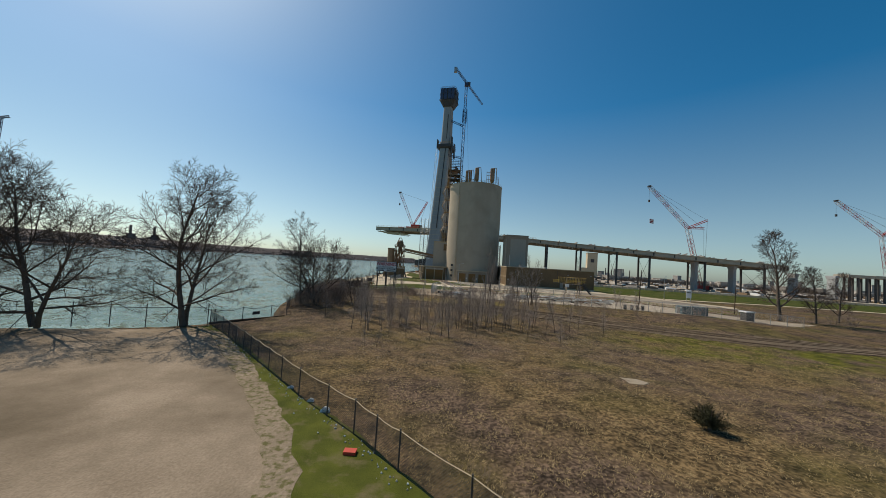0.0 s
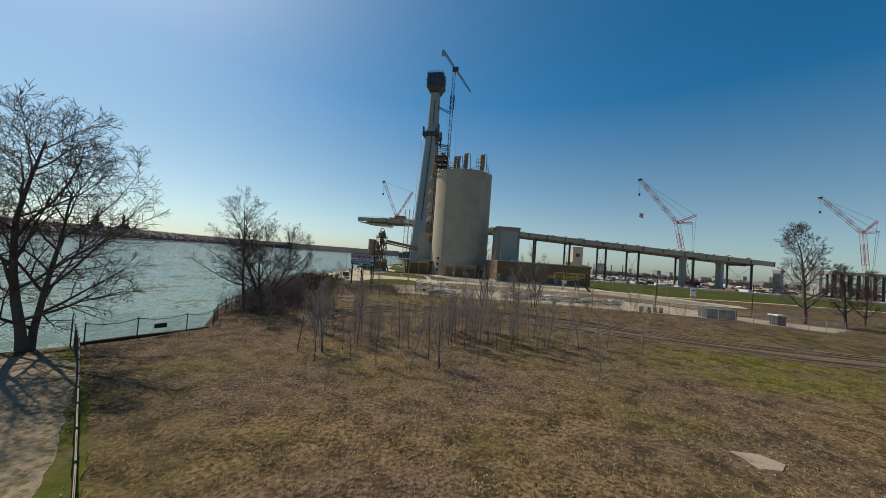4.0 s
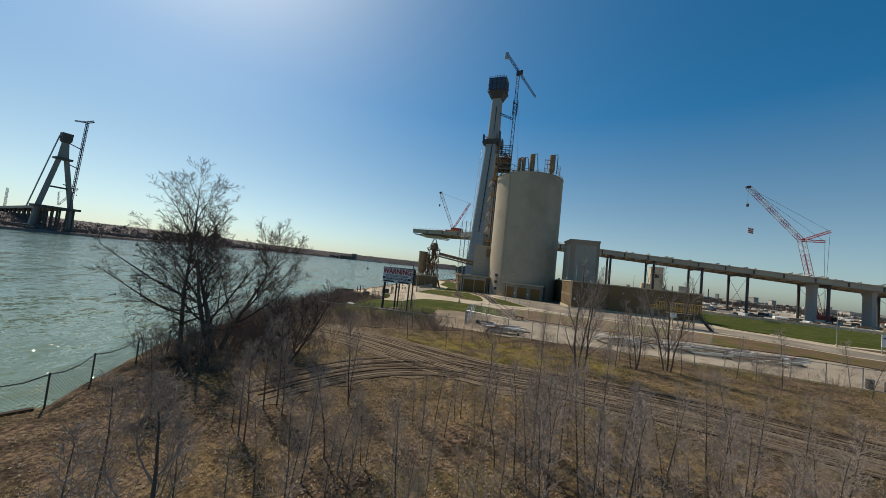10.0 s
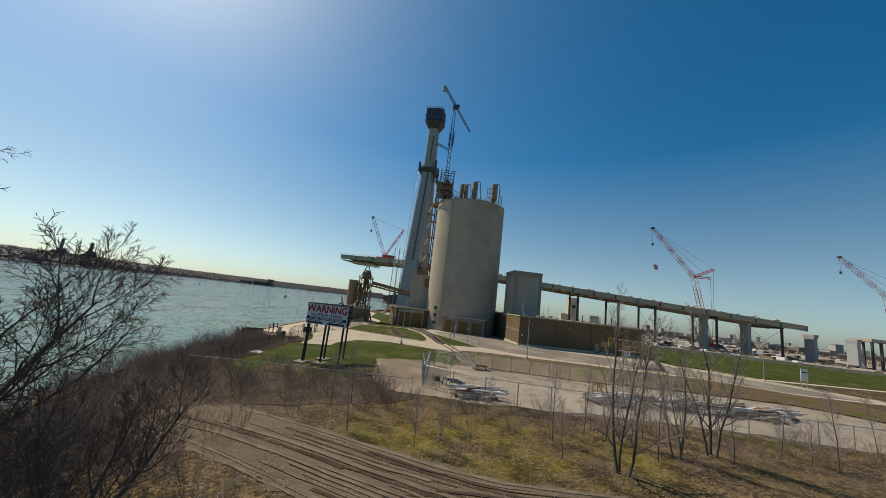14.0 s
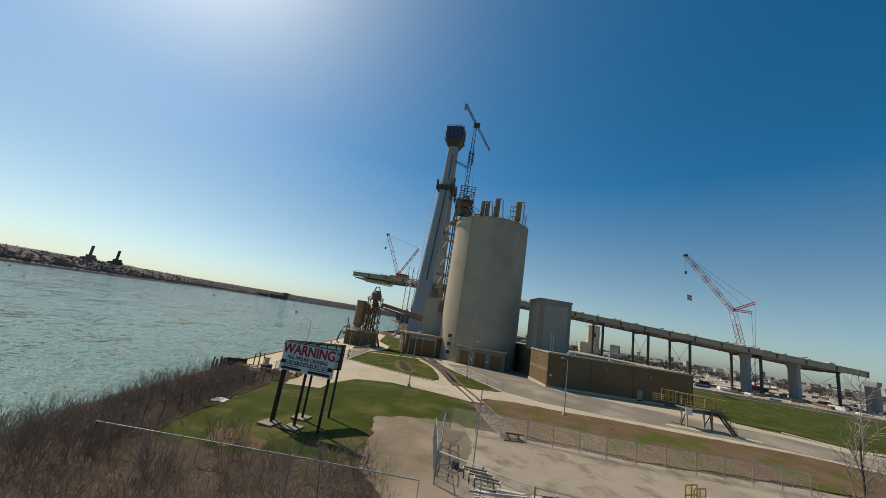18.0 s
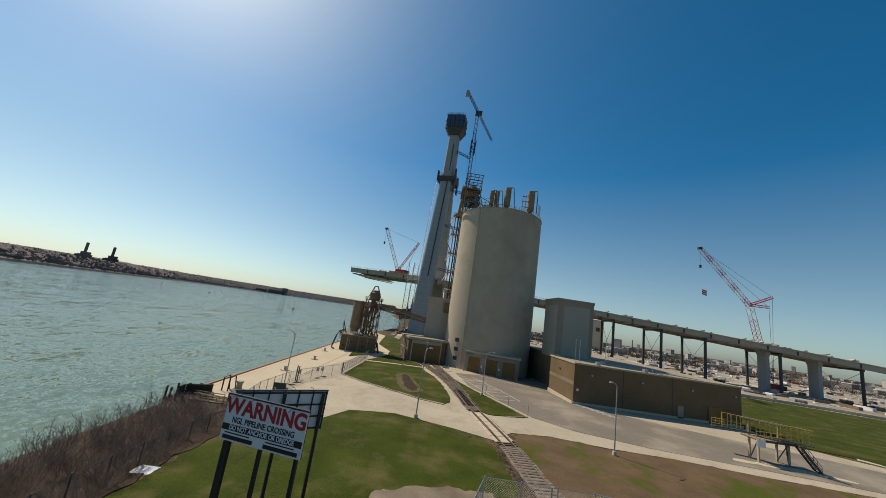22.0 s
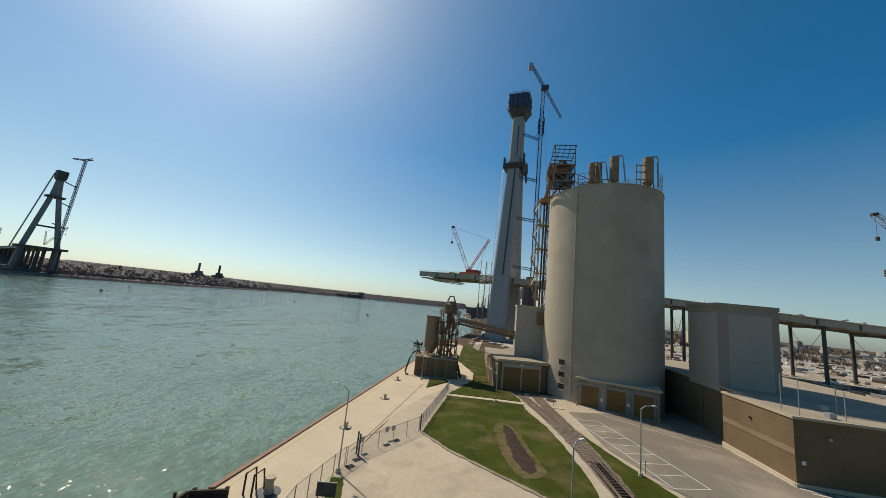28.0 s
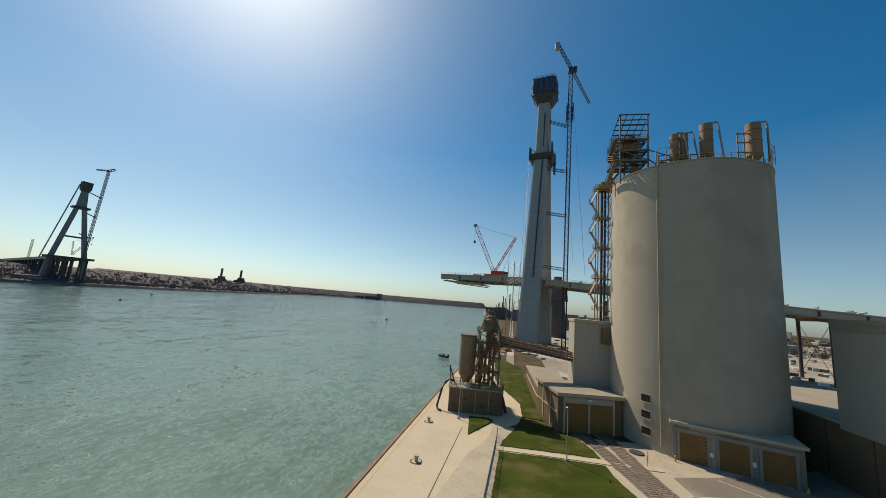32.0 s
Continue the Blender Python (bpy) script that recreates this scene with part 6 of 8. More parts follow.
def wire_fence(points, hgt, gap, label, group="", mat=GALV, post_r=0.05, weave=0.22, zf=height, rail_mat=None, arms=False, wire=0.006, sag=0.0):
    """Chain link: posts, rails and a real diagonal wire mesh."""
    ob = thing("chain_link_fence", label, "fence", group)
    posts, wires = [], Shape()
    rails = Shape()
    for (x0, y0), (x1, y1) in zip(points, points[1:]):
        m = math.hypot(x1 - x0, y1 - y0)
        n = max(1, round(m / gap))
        for i in range(n):
            ax, ay, bx, by = x0 + (x1 - x0) * i / n, y0 + (y1 - y0) * i / n, x0 + (x1 - x0) * (i + 1) / n, y0 + (y1 - y0) * (i + 1) / n
            posts.append((ax, ay))
            za, zb = zf(ax, ay), zf(bx, by)
            k = max(2, round(m / n / weave))
            for j in range(-int(hgt / weave), k):
                for sgn in (1, -1):
                    t0, t1 = max(0, j) / k, min(k, j + hgt / weave) / k
                    if t1 <= t0:
                        continue
                    h0, h1 = (t0 * k - j) * weave, (t1 * k - j) * weave
                    if sgn < 0:
                        h0, h1 = hgt - h0, hgt - h1
                    p = (ax + (bx - ax) * t0, ay + (by - ay) * t0, za + (zb - za) * t0 + h0)
                    q = (ax + (bx - ax) * t1, ay + (by - ay) * t1, za + (zb - za) * t1 + h1)
                    wires.tube(p, q, wire, n=3, ends=False)
    posts.append(points[-1])
    tops = []
    for (xa, ya), (xb, yb) in zip(posts, posts[1:]):
        tops += [(xa + (xb - xa) * t, ya + (yb - ya) * t, zf(xa, ya) + (zf(xb, yb) - zf(xa, ya)) * t + hgt - 4 * sag * t * (1 - t)) for t in (0, 0.33, 0.67)]
    tops.append((*posts[-1], zf(*posts[-1]) + hgt))
    rails.path(tops, post_r * 0.7, 4)
    if arms:
        strands = Shape()
        for sgn in (-1, 1):
            strands.path([(x + sgn * 0.25, y - sgn * 0.25, zf(x, y) + hgt + 0.5) for x, y in posts], 0.012, 3)
        part("barbed_strand", strands, mat, ob)
        arm = Shape().tube((0, 0, hgt), (0.25, -0.25, hgt + 0.5), post_r * 0.8, n=5).tube((0, 0, hgt), (-0.25, 0.25, hgt + 0.5), post_r * 0.8, n=5).mesh("post_arm", mat)
        for x, y in posts:
            o = new("post_arm", arm)
            o.parent = ob
            o.matrix_basis = pose(x, y, zf(x, y))
    me = Shape().tube((0, 0, -0.1), (0, 0, hgt + 0.1), post_r, n=6).mesh("post", mat)
    for x, y in posts:
        o = new("post", me)
        o.parent = ob
        o.matrix_basis = pose(x, y, zf(x, y))
    part("top_rail", rails, rail_mat or mat, ob)
    part("wire_mesh", wires, mat, ob)
    return ob


wire_fence([(-29.0, 43.2), (-24.9, 39.3), (-18.7, 33.0), (-15.5, 29.7), (-11.5, 25.6), (-9.1, 23.1), (-6.3, 20.5), (-4.2, 18.6), (-2.7, 16.9), (-1.4, 15.6), (1.6, 12.6), (8, 6)], 1.85, 3.0, "weathered chain link fence between lot and meadow", mat=STEEL_DK, post_r=0.04, weave=0.13, wire=0.007, rail_mat=TAN_TRIM, sag=0.08)
wire_fence([(-60, 30), (-47, 35.4), (-41.3, 38.3), (-34.6, 40.2), (-29.4, 43.3)], 2.2, 3.2, "chain link fence with barbed arms along the river bank", mat=STEEL_DK, weave=0.3, arms=True)
wire_fence([(-29.0, 44.0), (-27.2, 47.1), (-24.8, 50.2), (-23.6, 52.6), (-25.2, 56), (-26.5, 60), (-28, 72)], 1.8, 3.0, "sagging chain link fence along the river bank", mat=STEEL_DK, weave=0.2, sag=0.3)
s = Shape()
bank = [(-29.4, 43.6), (-27.5, 46.8), (-25.1, 49.9), (-23.8, 52.3)]
for a, b in zip(bank, bank[1:]):
    s.beam((*a, 0.02), (*b, 0.02), 0.3, 0.35)
solo("bank_timber", s, WOOD_DK, "dark timber retaining beam at the bank's edge", "timber beam")
solo("fence_plate", Shape().beam((-26.3, 47.9, 0.95), (-25.7, 48.7, 0.95), 0.04, 0.45), BLACK, "small black plate hung on the bank fence", "plate")
wire_fence([(-28.2, 90.0), (-29.0, 100.5), (-28.5, 112), (-27.4, 119), (-26.4, 125)], 1.8, 2.6, "rusty chain link fence above the river brush", mat=STEEL_DK)
wire_fence([(-2.4, 90.0), (-2.2, 99), (0.0, 104.6), (9.2, 104.2), (17.8, 102.2), (27.7, 101.4), (40, 100.4)], 2.4, 3.2, "galvanised chain link fence round the storage yard", weave=0.2, wire=0.005)
wire_fence([(-2.4, 90.0), (4, 86), (14, 84), (30, 82), (46, 79.5), (60, 76), (80, 74)], 2.4, 3.2, "galvanised chain link fence between meadow and yard", weave=0.3)
wire_fence([(-29, 139), (-28.4, 142.4), (-23, 152.6), (-22.2, 178), (-22.2, 184)], 2.2, 2.6, "galvanised chain link fence along the quay", weave=0.17, wire=0.005)
wire_fence([(-29.2, 123.8), (-30.0, 129.5), (-29.7, 134), (-29.2, 139)], 2.2, 2.6, "chain link fence behind the timber jetty", weave=0.3)
s = Shape()
s.path([(-28.2, 89.8, 2.5), (-19.8, 88.9, 2.65), (-11.6, 88.0, 2.8), (-3.7, 87.0, 2.9)], 0.04, 6)
for x, y in ((-28.2, 89.8), (-24, 89.4), (-19.8, 88.9), (-15.7, 88.4), (-11.6, 88.0), (-7.6, 87.5), (-3.7, 87.0)):
    s.tube((x, y, height(x, y)), (x, y, 2.52 + (x + 28.2) * 0.0165), 0.03, n=6)
solo("pipe_rail", s, GALV, "pale steel top rail over the brush", "rail")

for x, y, rz in ((-26.9, 148.3, 58), (-26.2, 149.2, 58), (-28.9, 143.4, 58)):
    tagged(new("notice_plate", Shape().box(-0.35, 0.35, -0.02, 0.02, 1.1, 1.8).mesh("notice_plate", GALV)), "small grey notice plate on the quay fence", "notice", "gate notices").matrix_basis = pose(x, y, 0.55, 0, 0, rz)
for x, y in ((-29.1, 142.4), (-22.9, 153.2), (-28.6, 141.8)):
    solo("gate_post", Shape().tube((x, y, 0.3), (x, y, 3.3), 0.11, n=10), STEEL_DK, "dark steel gate post by the quay", "gate post", "quay gate posts")
for x, y in ((-26.1, 146.2), (-25.2, 148.0), (-28.3, 140.8), (-28.4, 138.9)):
    s = Shape()
    for k in range(5):
        s.box(-0.5, 0.5, -0.3 + k * 0.13, -0.22 + k * 0.13, 0, 0.03)
    s.box(-0.55, 0.55, -0.36, -0.3, 0, 0.03).box(-0.55, 0.55, 0.36, 0.42, 0, 0.03)
    ob = solo("drain_grate", s, BLACK, "dark iron drain grate in the concrete", "drain", "drain grates")
    ob.matrix_basis = pose(x, y, height(x, y) + 0.065 if x > -27 else 0.62, 0, 0, 55)

# gate frames in the storage yard
for i in range(4):
    x, y = -2.2 + i * 0.25, 91.5 + i * 2.4
    gp = thing("site_gate", "galvanised steel gate leaf standing in a row", "gate", "yard gates", (x, y, height(x, 92)), 81)
    for k in (0, 2.02):
        part("post", Shape().tube((k, 0, -0.1), (k, 0, 2.6), 0.05, n=6), GALV, gp)
    for z in (0.2, 1.43, 2.58):
        part("bar", Shape().tube((0, 0, z), (2.02, 0, z), 0.04, n=6), GALV, gp)
    part("brace", Shape().tube((0, 0, 0.2), (2.02, 0, 2.58), 0.03, n=5), GALV, gp)

# timber jetty at the quay's end
jt = thing("timber_jetty", "dark rotting timber jetty at the end of the quay", "jetty")
part("deck", Shape().box(-37.0, -30.6, 124.9, 130, -0.25, 0.2), WOOD_DK, jt)
plank = Shape().box(0, 6.3, -0.2, 0.2, 0, 0.1).mesh("plank", TIMBER)
for i in range(12):
    o = new("plank", plank)
    o.parent = jt
    o.matrix_basis = pose(-36.95, 125.15 + i * 0.43, 0.21, 0, 0, (i * 37 % 7 - 3) * 0.25)
part("edge_beam", Shape().beam((-37.1, 124.8, 0.2), (-30.4, 124.6, 0.2), 0.3, 0.45), TIMBER, jt, "pale weathered edge beam")
rnd = random.Random(5)
pile = Shape().tube((0, 0, -5), (0, 0, 1.6), 0.17, 0.13, 8).mesh("mooring_post", WOOD_DK)
for x, y, z in ((-39.7, 123.9, 0.3), (-39.0, 123.7, -0.3), (-38.2, 123.7, 0.1), (-37.4, 123.9, -0.6), (-39.9, 125.2, -0.2), (-39.9, 126.6, 0.1), (-35.6, 124.2, -1.0), (-33.8, 124.2, -1.1), (-32.2, 124.2, -1.0), (-30.8, 124.2, -1.0)):
    o = new("mooring_post", pile)
    o.parent = jt
    o.matrix_basis = pose(x, y, z, rnd.uniform(-3, 3), rnd.uniform(-3, 3))
board = Shape().box(-0.14, 0.14, -0.06, 0.06, -4.0, 0.0).mesh("fender_board", WOOD_DK)
for k in range(9):
    o = new("fender_board", board)
    o.parent = jt
    o.matrix_basis = pose(-39.6 + k * 0.3, 124.1 + 0.02 * (k % 3), 0.35 - 0.12 * (k % 4), 0, 0, rnd.uniform(-3, 3))
for k in range(20):
    o = new("fender_board", board)
    o.parent = jt
    o.matrix_basis = pose(-36.9 + k * 0.32, 124.72 + 0.02 * (k % 3), 0.05 - 0.1 * (k % 3), 0, 0, rnd.uniform(-3, 3))
for k in range(12):
    o = new("fender_board", board)
    o.parent = jt
    o.matrix_basis = pose(-39.75, 124.2 + k * 0.3, 0.4 - 0.1 * (k % 3), 0, 0, 90)
part("dolphin_top", Shape().box(-39.7, -37.0, 124.2, 128.4, -0.2, 0.22), WOOD_DK, jt)
for z in (0.45, 0.85, 1.25):
    part("fender_beam", Shape().beam((-39.5, 127.6, z), (-36.5, 129.0, z), 0.25, 0.36), WOOD_DK, jt)
    part("fender_beam", Shape().beam((-39.6, 127.5, z), (-39.5, 126.0, z), 0.25, 0.36), WOOD_DK, jt)
for x in (-39.3, -38.0, -36.8):
    part("fender_post", Shape().beam((x, 128.0 + (x + 39.3) * 0.45, 0), (x, 128.0 + (x + 39.3) * 0.45, 1.5), 0.28), WOOD_DK, jt)
part("edge_rail", Shape().rail([(-36.8, 126.2, 0.3), (-34.6, 126.0, 0.3), (-33.0, 126.0, 0.3)], 0.85, 1.1, 0.06, (1.0, 0.66, 0.33)), TIMBER, jt)
part("edge_rail", Shape().rail([(-36.6, 124.9, 0.3), (-33.4, 124.8, 0.3), (-30.4, 124.7, 0.3)], 0.9, 1.2, 0.035, (1.0, 0.5)), YELLOW, jt, "yellow painted edge rail")
for z in (0.55, 0.8):
    part("loose_plank", Shape().beam((-36.9, 125.6 + z, z), (-34.4, 125.3 + z, z - 0.2), 0.3, 0.1), TIMBER, jt)
for x in (-35.8, -34.9):
    part("ladder_hoop", Shape().path([(x, 130.2, 0.3), (x, 130.2, 2.4), (x + 0.3, 131.2, 2.6), (x + 0.4, 131.6, 0.4)], 0.1, 6), WOOD_DK, jt)
part("machine_box", Shape().box(-31.5, -30.8, 125.6, 126.5, 0.3, 1.5).box(-31.4, -30.9, 125.7, 126.4, 1.5, 1.65), STEEL_DK, jt)
part("machine_box", Shape().box(-32.9, -31.9, 127.7, 128.4, 0.3, 1.1), STEEL_DK, jt)
part("barrel", Shape().disc((-32.4, 126.4), 0.32, 0.3, 1.4, 12), BLUE_BOX, jt)
mb = thing("mooring_bollard", "stout tan mooring bollard on a stained quay plate", "bollard", "bollards", (-33.9, 131.4, 0.45))
part("post", Shape().disc((0, 0), 0.42, 0.35, 1.2, 16).disc((0, 0), 0.55, 1.2, 1.45, 16), TAN_TRIM, mb)
part("plate", Shape().disc((0, 0), 1.2, 0, 0.04, 24), STEEL_DK, mb, "dark stained round plate")
part("foot", Shape().disc((0, 0), 0.6, 0.04, 0.35, 16, 0.45), TAN_TRIM, mb)


def bollard(x, y):
    ob = thing("mooring_bollard", "small round mooring bollard on a stained quay plate", "bollard", "bollards", (x, y, 0.45))
    part("post", Shape().disc((0, 0), 0.28, 0.05, 0.7, 12).disc((0, 0), 0.4, 0.7, 0.9, 12), TAN_TRIM, ob)
    part("plate", Shape().disc((0, 0), 0.95, 0, 0.04, 24), STEEL_DK, ob, "dark stained round plate")
    part("collar", Shape().disc((0, 0), 0.72, 0.04, 0.06, 24), PALE_C, ob)


for x, y in ((-34.2, 150.4), (-33.7, 168.5), (-36, 186)):
    bollard(x, y)
ub = thing("utility_board", "dark steel board on legs by the fence", "utility board", "", (-27.7, 131.2, 0.5), 12)
part("board", Shape().box(-0.95, 0.95, -0.06, 0.06, 0.75, 2.0), STEEL_DK, ub)
for x in (-0.8, 0.8):
    part("leg", Shape().box(x - 0.05, x + 0.05, 0.07, 0.17, 0, 1.95), STEEL_DK, ub)
part("rail", Shape().box(-1.0, 1.0, 0.07, 0.12, 1.9, 2.0), GALV, ub)
solo("marker_stub", Shape().disc((-25.3, 123.7), 0.16, 0.75, 1.3, 10).disc((-25.3, 123.7), 0.07, 1.3, 1.45, 8).box(-25.5, -25.1, 123.5, 123.9, 0.72, 0.8), SIGN_RED, "small red post fitting at the pavement edge", "red fitting")
for k, (x, y) in enumerate(((11.4, 141), (13.8, 136.4), (8.6, 149), (2.2, 180.5), (3.2, 183))):
    solo("post", Shape().tube((x, y, height(x, y)), (x, y, height(x, y) + 1.8), 0.06, n=6), GALV, "slim steel marker post in the lawn", "marker post", "marker posts")
cv = thing("access_cover", "round dark access cover ring by the track", "access cover")
part("ring", Shape().disc((2.6, 186.5), 1.2, 0.7, 0.85, 20), STEEL_DK, cv)

# loading platform with yellow rails
lp = thing("loading_platform", "yellow railed steel truck loading platform with stairs", "loading platform")
pz = 5.0
for x, y in ((48.0, 128.4), (48.3, 130.2), (53.1, 128.5), (52.7, 130.0)):
    part("leg", Shape().beam((x, y, 1.35), (x, y, pz), 0.24), TAN_TRIM, lp)
    part("leg_plate", Shape().box(x - 0.25, x + 0.25, y - 0.25, y + 0.25, 1.35, 1.42), STEEL_DK, lp)
part("deck", Shape().box(47.4, 53.8, 128.0, 130.8, pz - 0.2, pz - 0.06), STEEL_DK, lp)
for k in range(10):
    part("deck_slat", Shape().box(47.4 + k * 0.64, 47.95 + k * 0.64, 128.0, 130.8, pz - 0.06, pz), STEEL_TAN, lp)
part("edge_beam", Shape().beam((47.3, 127.95, pz - 0.15), (53.9, 127.95, pz - 0.15), 0.14, 0.34), STEEL_DK, lp)
for a, b in (((52.7, 128.6, pz - 0.2), (53.1, 128.6, 1.6)), ((48.1, 130.0, 1.6), (48.0, 128.5, pz - 0.4)), ((52.6, 129.9, 1.8), (53.1, 128.6, pz - 0.4))):
    part("leg_brace", Shape().beam(a, b, 0.12), STEEL_DK, lp)
part("notice_plate", Shape().box(47.2, 48.6, 127.78, 127.86, 3.9, 5.0), WHITE, lp, "white notice board")
for y in (127.2, 128.1):
    part("stair_string", Shape().beam((53.6, y, pz), (56.9, y, 1.5), 0.12, 0.3), STEEL_DK, lp)
    part("stair_rail", Shape().rail([(53.6, y, pz), (56.9, y, 1.5)], 1.0, 1.0, 0.045), STEEL_DK, lp)
for i in range(12):
    k = (i + 0.5) / 12
    part("tread", Shape().box(53.6 + 3.3 * k - 0.13, 53.6 + 3.3 * k + 0.13, 127.25, 128.05, pz - 3.5 * k - 0.04, pz - 3.5 * k), STEEL_DK, lp)
wa, wb2 = Vector((46.2, 132.9, pz + 0.25)), Vector((54.3, 125.9, pz + 0.45))
run = (wb2 - wa).normalized()
part("walkway", Shape().beam(Vector((44.4, 133.1, pz + 0.1)), wa + run * 2, 0.9, 0.12).beam(wa + run * 2, wb2, 0.8, 0.12), STEEL_DK, lp)
for i in range(9):
    a = wa.lerp(wb2, i / 9)
    b, up = a + run * 0.72, Vector((0, 0, 2.25 - 0.04 * i))
    part("hoop", Shape().path([a, a + up, b + up, b], 0.075, 6), YELLOW, lp)
    for z in (0.3, 0.55):
        part("hoop_rail", Shape().tube(a + up * z, b + up * z, 0.045, n=5), YELLOW, lp)
for z in (1.0, 2.2):
    part("hoop_rail", Shape().tube(wa + Vector((0, 0, z)), wb2 + Vector((0, 0, z)), 0.05, n=5), YELLOW, lp)
part("rail", Shape().rail([(44.4, 133.0, pz + 0.15), (46.3, 132.6, pz + 0.15)], 1.25, 0.6, 0.055, (1.0, 0.66, 0.33)), YELLOW, lp)
part("rail", Shape().rail([(47.4, 128.0, pz), (53.5, 128.0, pz)], 1.15, 1.2, 0.055), YELLOW, lp)
part("canopy", Shape().beam((48.2, 131.4, 7.3), (53.4, 129.0, 7.2), 1.5, 0.07), STEEL_DK, lp)
for x, y in ((48.6, 130.6), (53.0, 130.0)):
    part("canopy_post", Shape().beam((x, y, pz), (x, y, 7.2), 0.12), TAN_TRIM, lp)
drape("yard_stain", ragged([(43, 127.6), (48, 126.8), (54, 126.2), (59, 124.6), (60, 125.2), (55, 127.4), (49, 128.4), (44, 128.8)], 0.4, 0.6), 0.108, PALE_C, "pale cement dust spilled under the platform", "stain", depth=0.06, step=20)
# pipe stacks and scrap in the yard
rnd = random.Random(11)
def scrap_stack(x, y, rz, n, length, label):
    ob = thing("pipe_stack", label, "pipe stack", "stacks in the yard", (x, y, height(x, y) + 0.06), rz)
    for k in (-0.35, 0.35):
        part("bearer", Shape().beam((k * length, -1.2, 0.1), (k * length, 1.2, 0.1), 0.2), WOOD_DK, ob)
    for i in range(n):
        q = rnd.uniform(-1.3, 1.3)
        z = 0.3 + 0.22 * (i % 4)
        tw = rnd.uniform(-0.9, 0.9)
        l0 = length * rnd.uniform(0.35, 0.55)
        part("pipe", Shape().tube((-l0, q - tw, z), (l0, q + tw, z + rnd.uniform(0, 0.35)), rnd.uniform(0.06, 0.13), n=7) if i % 3 else Shape().beam((-l0 * 0.5, q - tw, z), (l0 * 0.6, q + tw, z + 0.1), 0.3, 0.24), rnd.choice((WHITE, TARP, PAINT_W, TIMBER)) if i % 5 else RUST, ob)
    return ob


scrap_stack(3.4, 87.6, -4, 16, 6.5, "stack of rusty frames on timber bearers in the yard")
for x, y, rz in ((20.5, 90.5, 10), (24, 91.5, -15), (29, 91, 4), (33, 90.5, -8), (37, 90.5, 12), (40.5, 89.5, -20), (44, 91.5, 5)):
    scrap_stack(x, y, rz, rnd.randint(12, 18), rnd.uniform(3.5, 6.5), "pile of pale steel pipes and beams in the yard")
for k in range(3):
    ob = thing("steel_trestle", "low dark tubular steel frame in the yard", "trestle", "yard frames", (1.0 + 0.35 * k, 91.6 - 0.75 * k, height(1, 91)), -12)
    part("frame", Shape().path([(-0.9, 0, 0.05), (-1.0, 0, 0.75), (1.0, 0, 0.75), (1.1, 0, 0.05)], 0.06, 6).path([(-0.9, 0.5, 0.05), (-1.0, 0.5, 0.75), (1.0, 0.5, 0.75), (1.1, 0.5, 0.05)], 0.06, 6), STEEL_DK, ob)
    part("crossbar", Shape().tube((-1.0, 0, 0.75), (-1.0, 0.5, 0.75), 0.05, n=6).tube((1.0, 0, 0.75), (1.0, 0.5, 0.75), 0.05, n=6), CRANE_W, ob)
ob = thing("pipe_rack", "long thin pipes laid on the gravel yard", "pipes", "", (5.0, 90.2, height(5, 90)), 2)
for k in range(3):
    part("pipe", Shape().tube((-3.0 + 0.4 * k, -0.25 * k, 0.12), (2.8, -0.25 * k + 0.3, 0.12), 0.07, n=6), STEEL_DK, ob)
ob = thing("steel_trestle", "yellow steel trestle frame in the yard", "trestle", "yard frames", (20.9, 92.7, height(20.9, 92.7)), 20)
part("frame", Shape().rail([(-0.8, 0, 0), (0.8, 0, 0)], 1.6, 0.8, 0.07).rail([(-0.8, 0.7, 0), (0.8, 0.7, 0)], 1.6, 0.8, 0.07), YELLOW, ob)
solo("drum", Shape().disc((-0.4, 93.6), 0.35, height(-0.4, 93.6), height(-0.4, 93.6) + 0.6, 12), STEEL_DK, "small dark drum on the gravel", "drum", "drums")

# site boxes near the yard's far end
bx = thing("storage_container", "blue grey steel storage container in the yard", "container", "", (59.0, 79.0, 1.35), -4)
part("body", Shape().box(-2.9, 2.9, -1.2, 1.2, 0.1, 1.9), BLUE_BOX, bx)
part("roof", Shape().box(-3.0, 3.0, -1.3, 1.3, 1.9, 2.0), BLUE_BOX, bx)
for i in range(12):
    part("rib", Shape().box(-2.85 + i * 0.49, -2.62 + i * 0.49, -1.28, -1.19, 0.2, 1.85), BLUE_BOX, bx)
part("door_plate", Shape().box(-2.96, -2.89, -0.6, 0.6, 0.3, 1.7), STEEL_DK, bx)
kiosk = thing("kiosk", "small dark green kiosk with white roof", "kiosk", "", (72.4, 79.4, 0.75))
part("body", Shape().box(-0.9, 0.9, -0.8, 0.8, 0, 2.0), STEEL_DK, kiosk)
part("roof", Shape().box(-1.15, 1.15, -1.05, 1.05, 2.0, 2.25), WHITE, kiosk)
wb = thing("notice_board", "white notice board on two posts beside the road", "notice board", "", (94, 127.5, 1.0))
part("board", Shape().box(-1.0, 1.0, -0.05, 0.05, 1.6, 4.5), WHITE, wb)
for k in (-0.8, 0.8):
    part("post", Shape().beam((k, 0.1, 0), (k, 0.1, 4.4), 0.14), GALV, wb)
part("text_bar", Shape().box(-0.7, 0.7, -0.07, -0.05, 3.5, 3.8), STEEL_DK, wb)
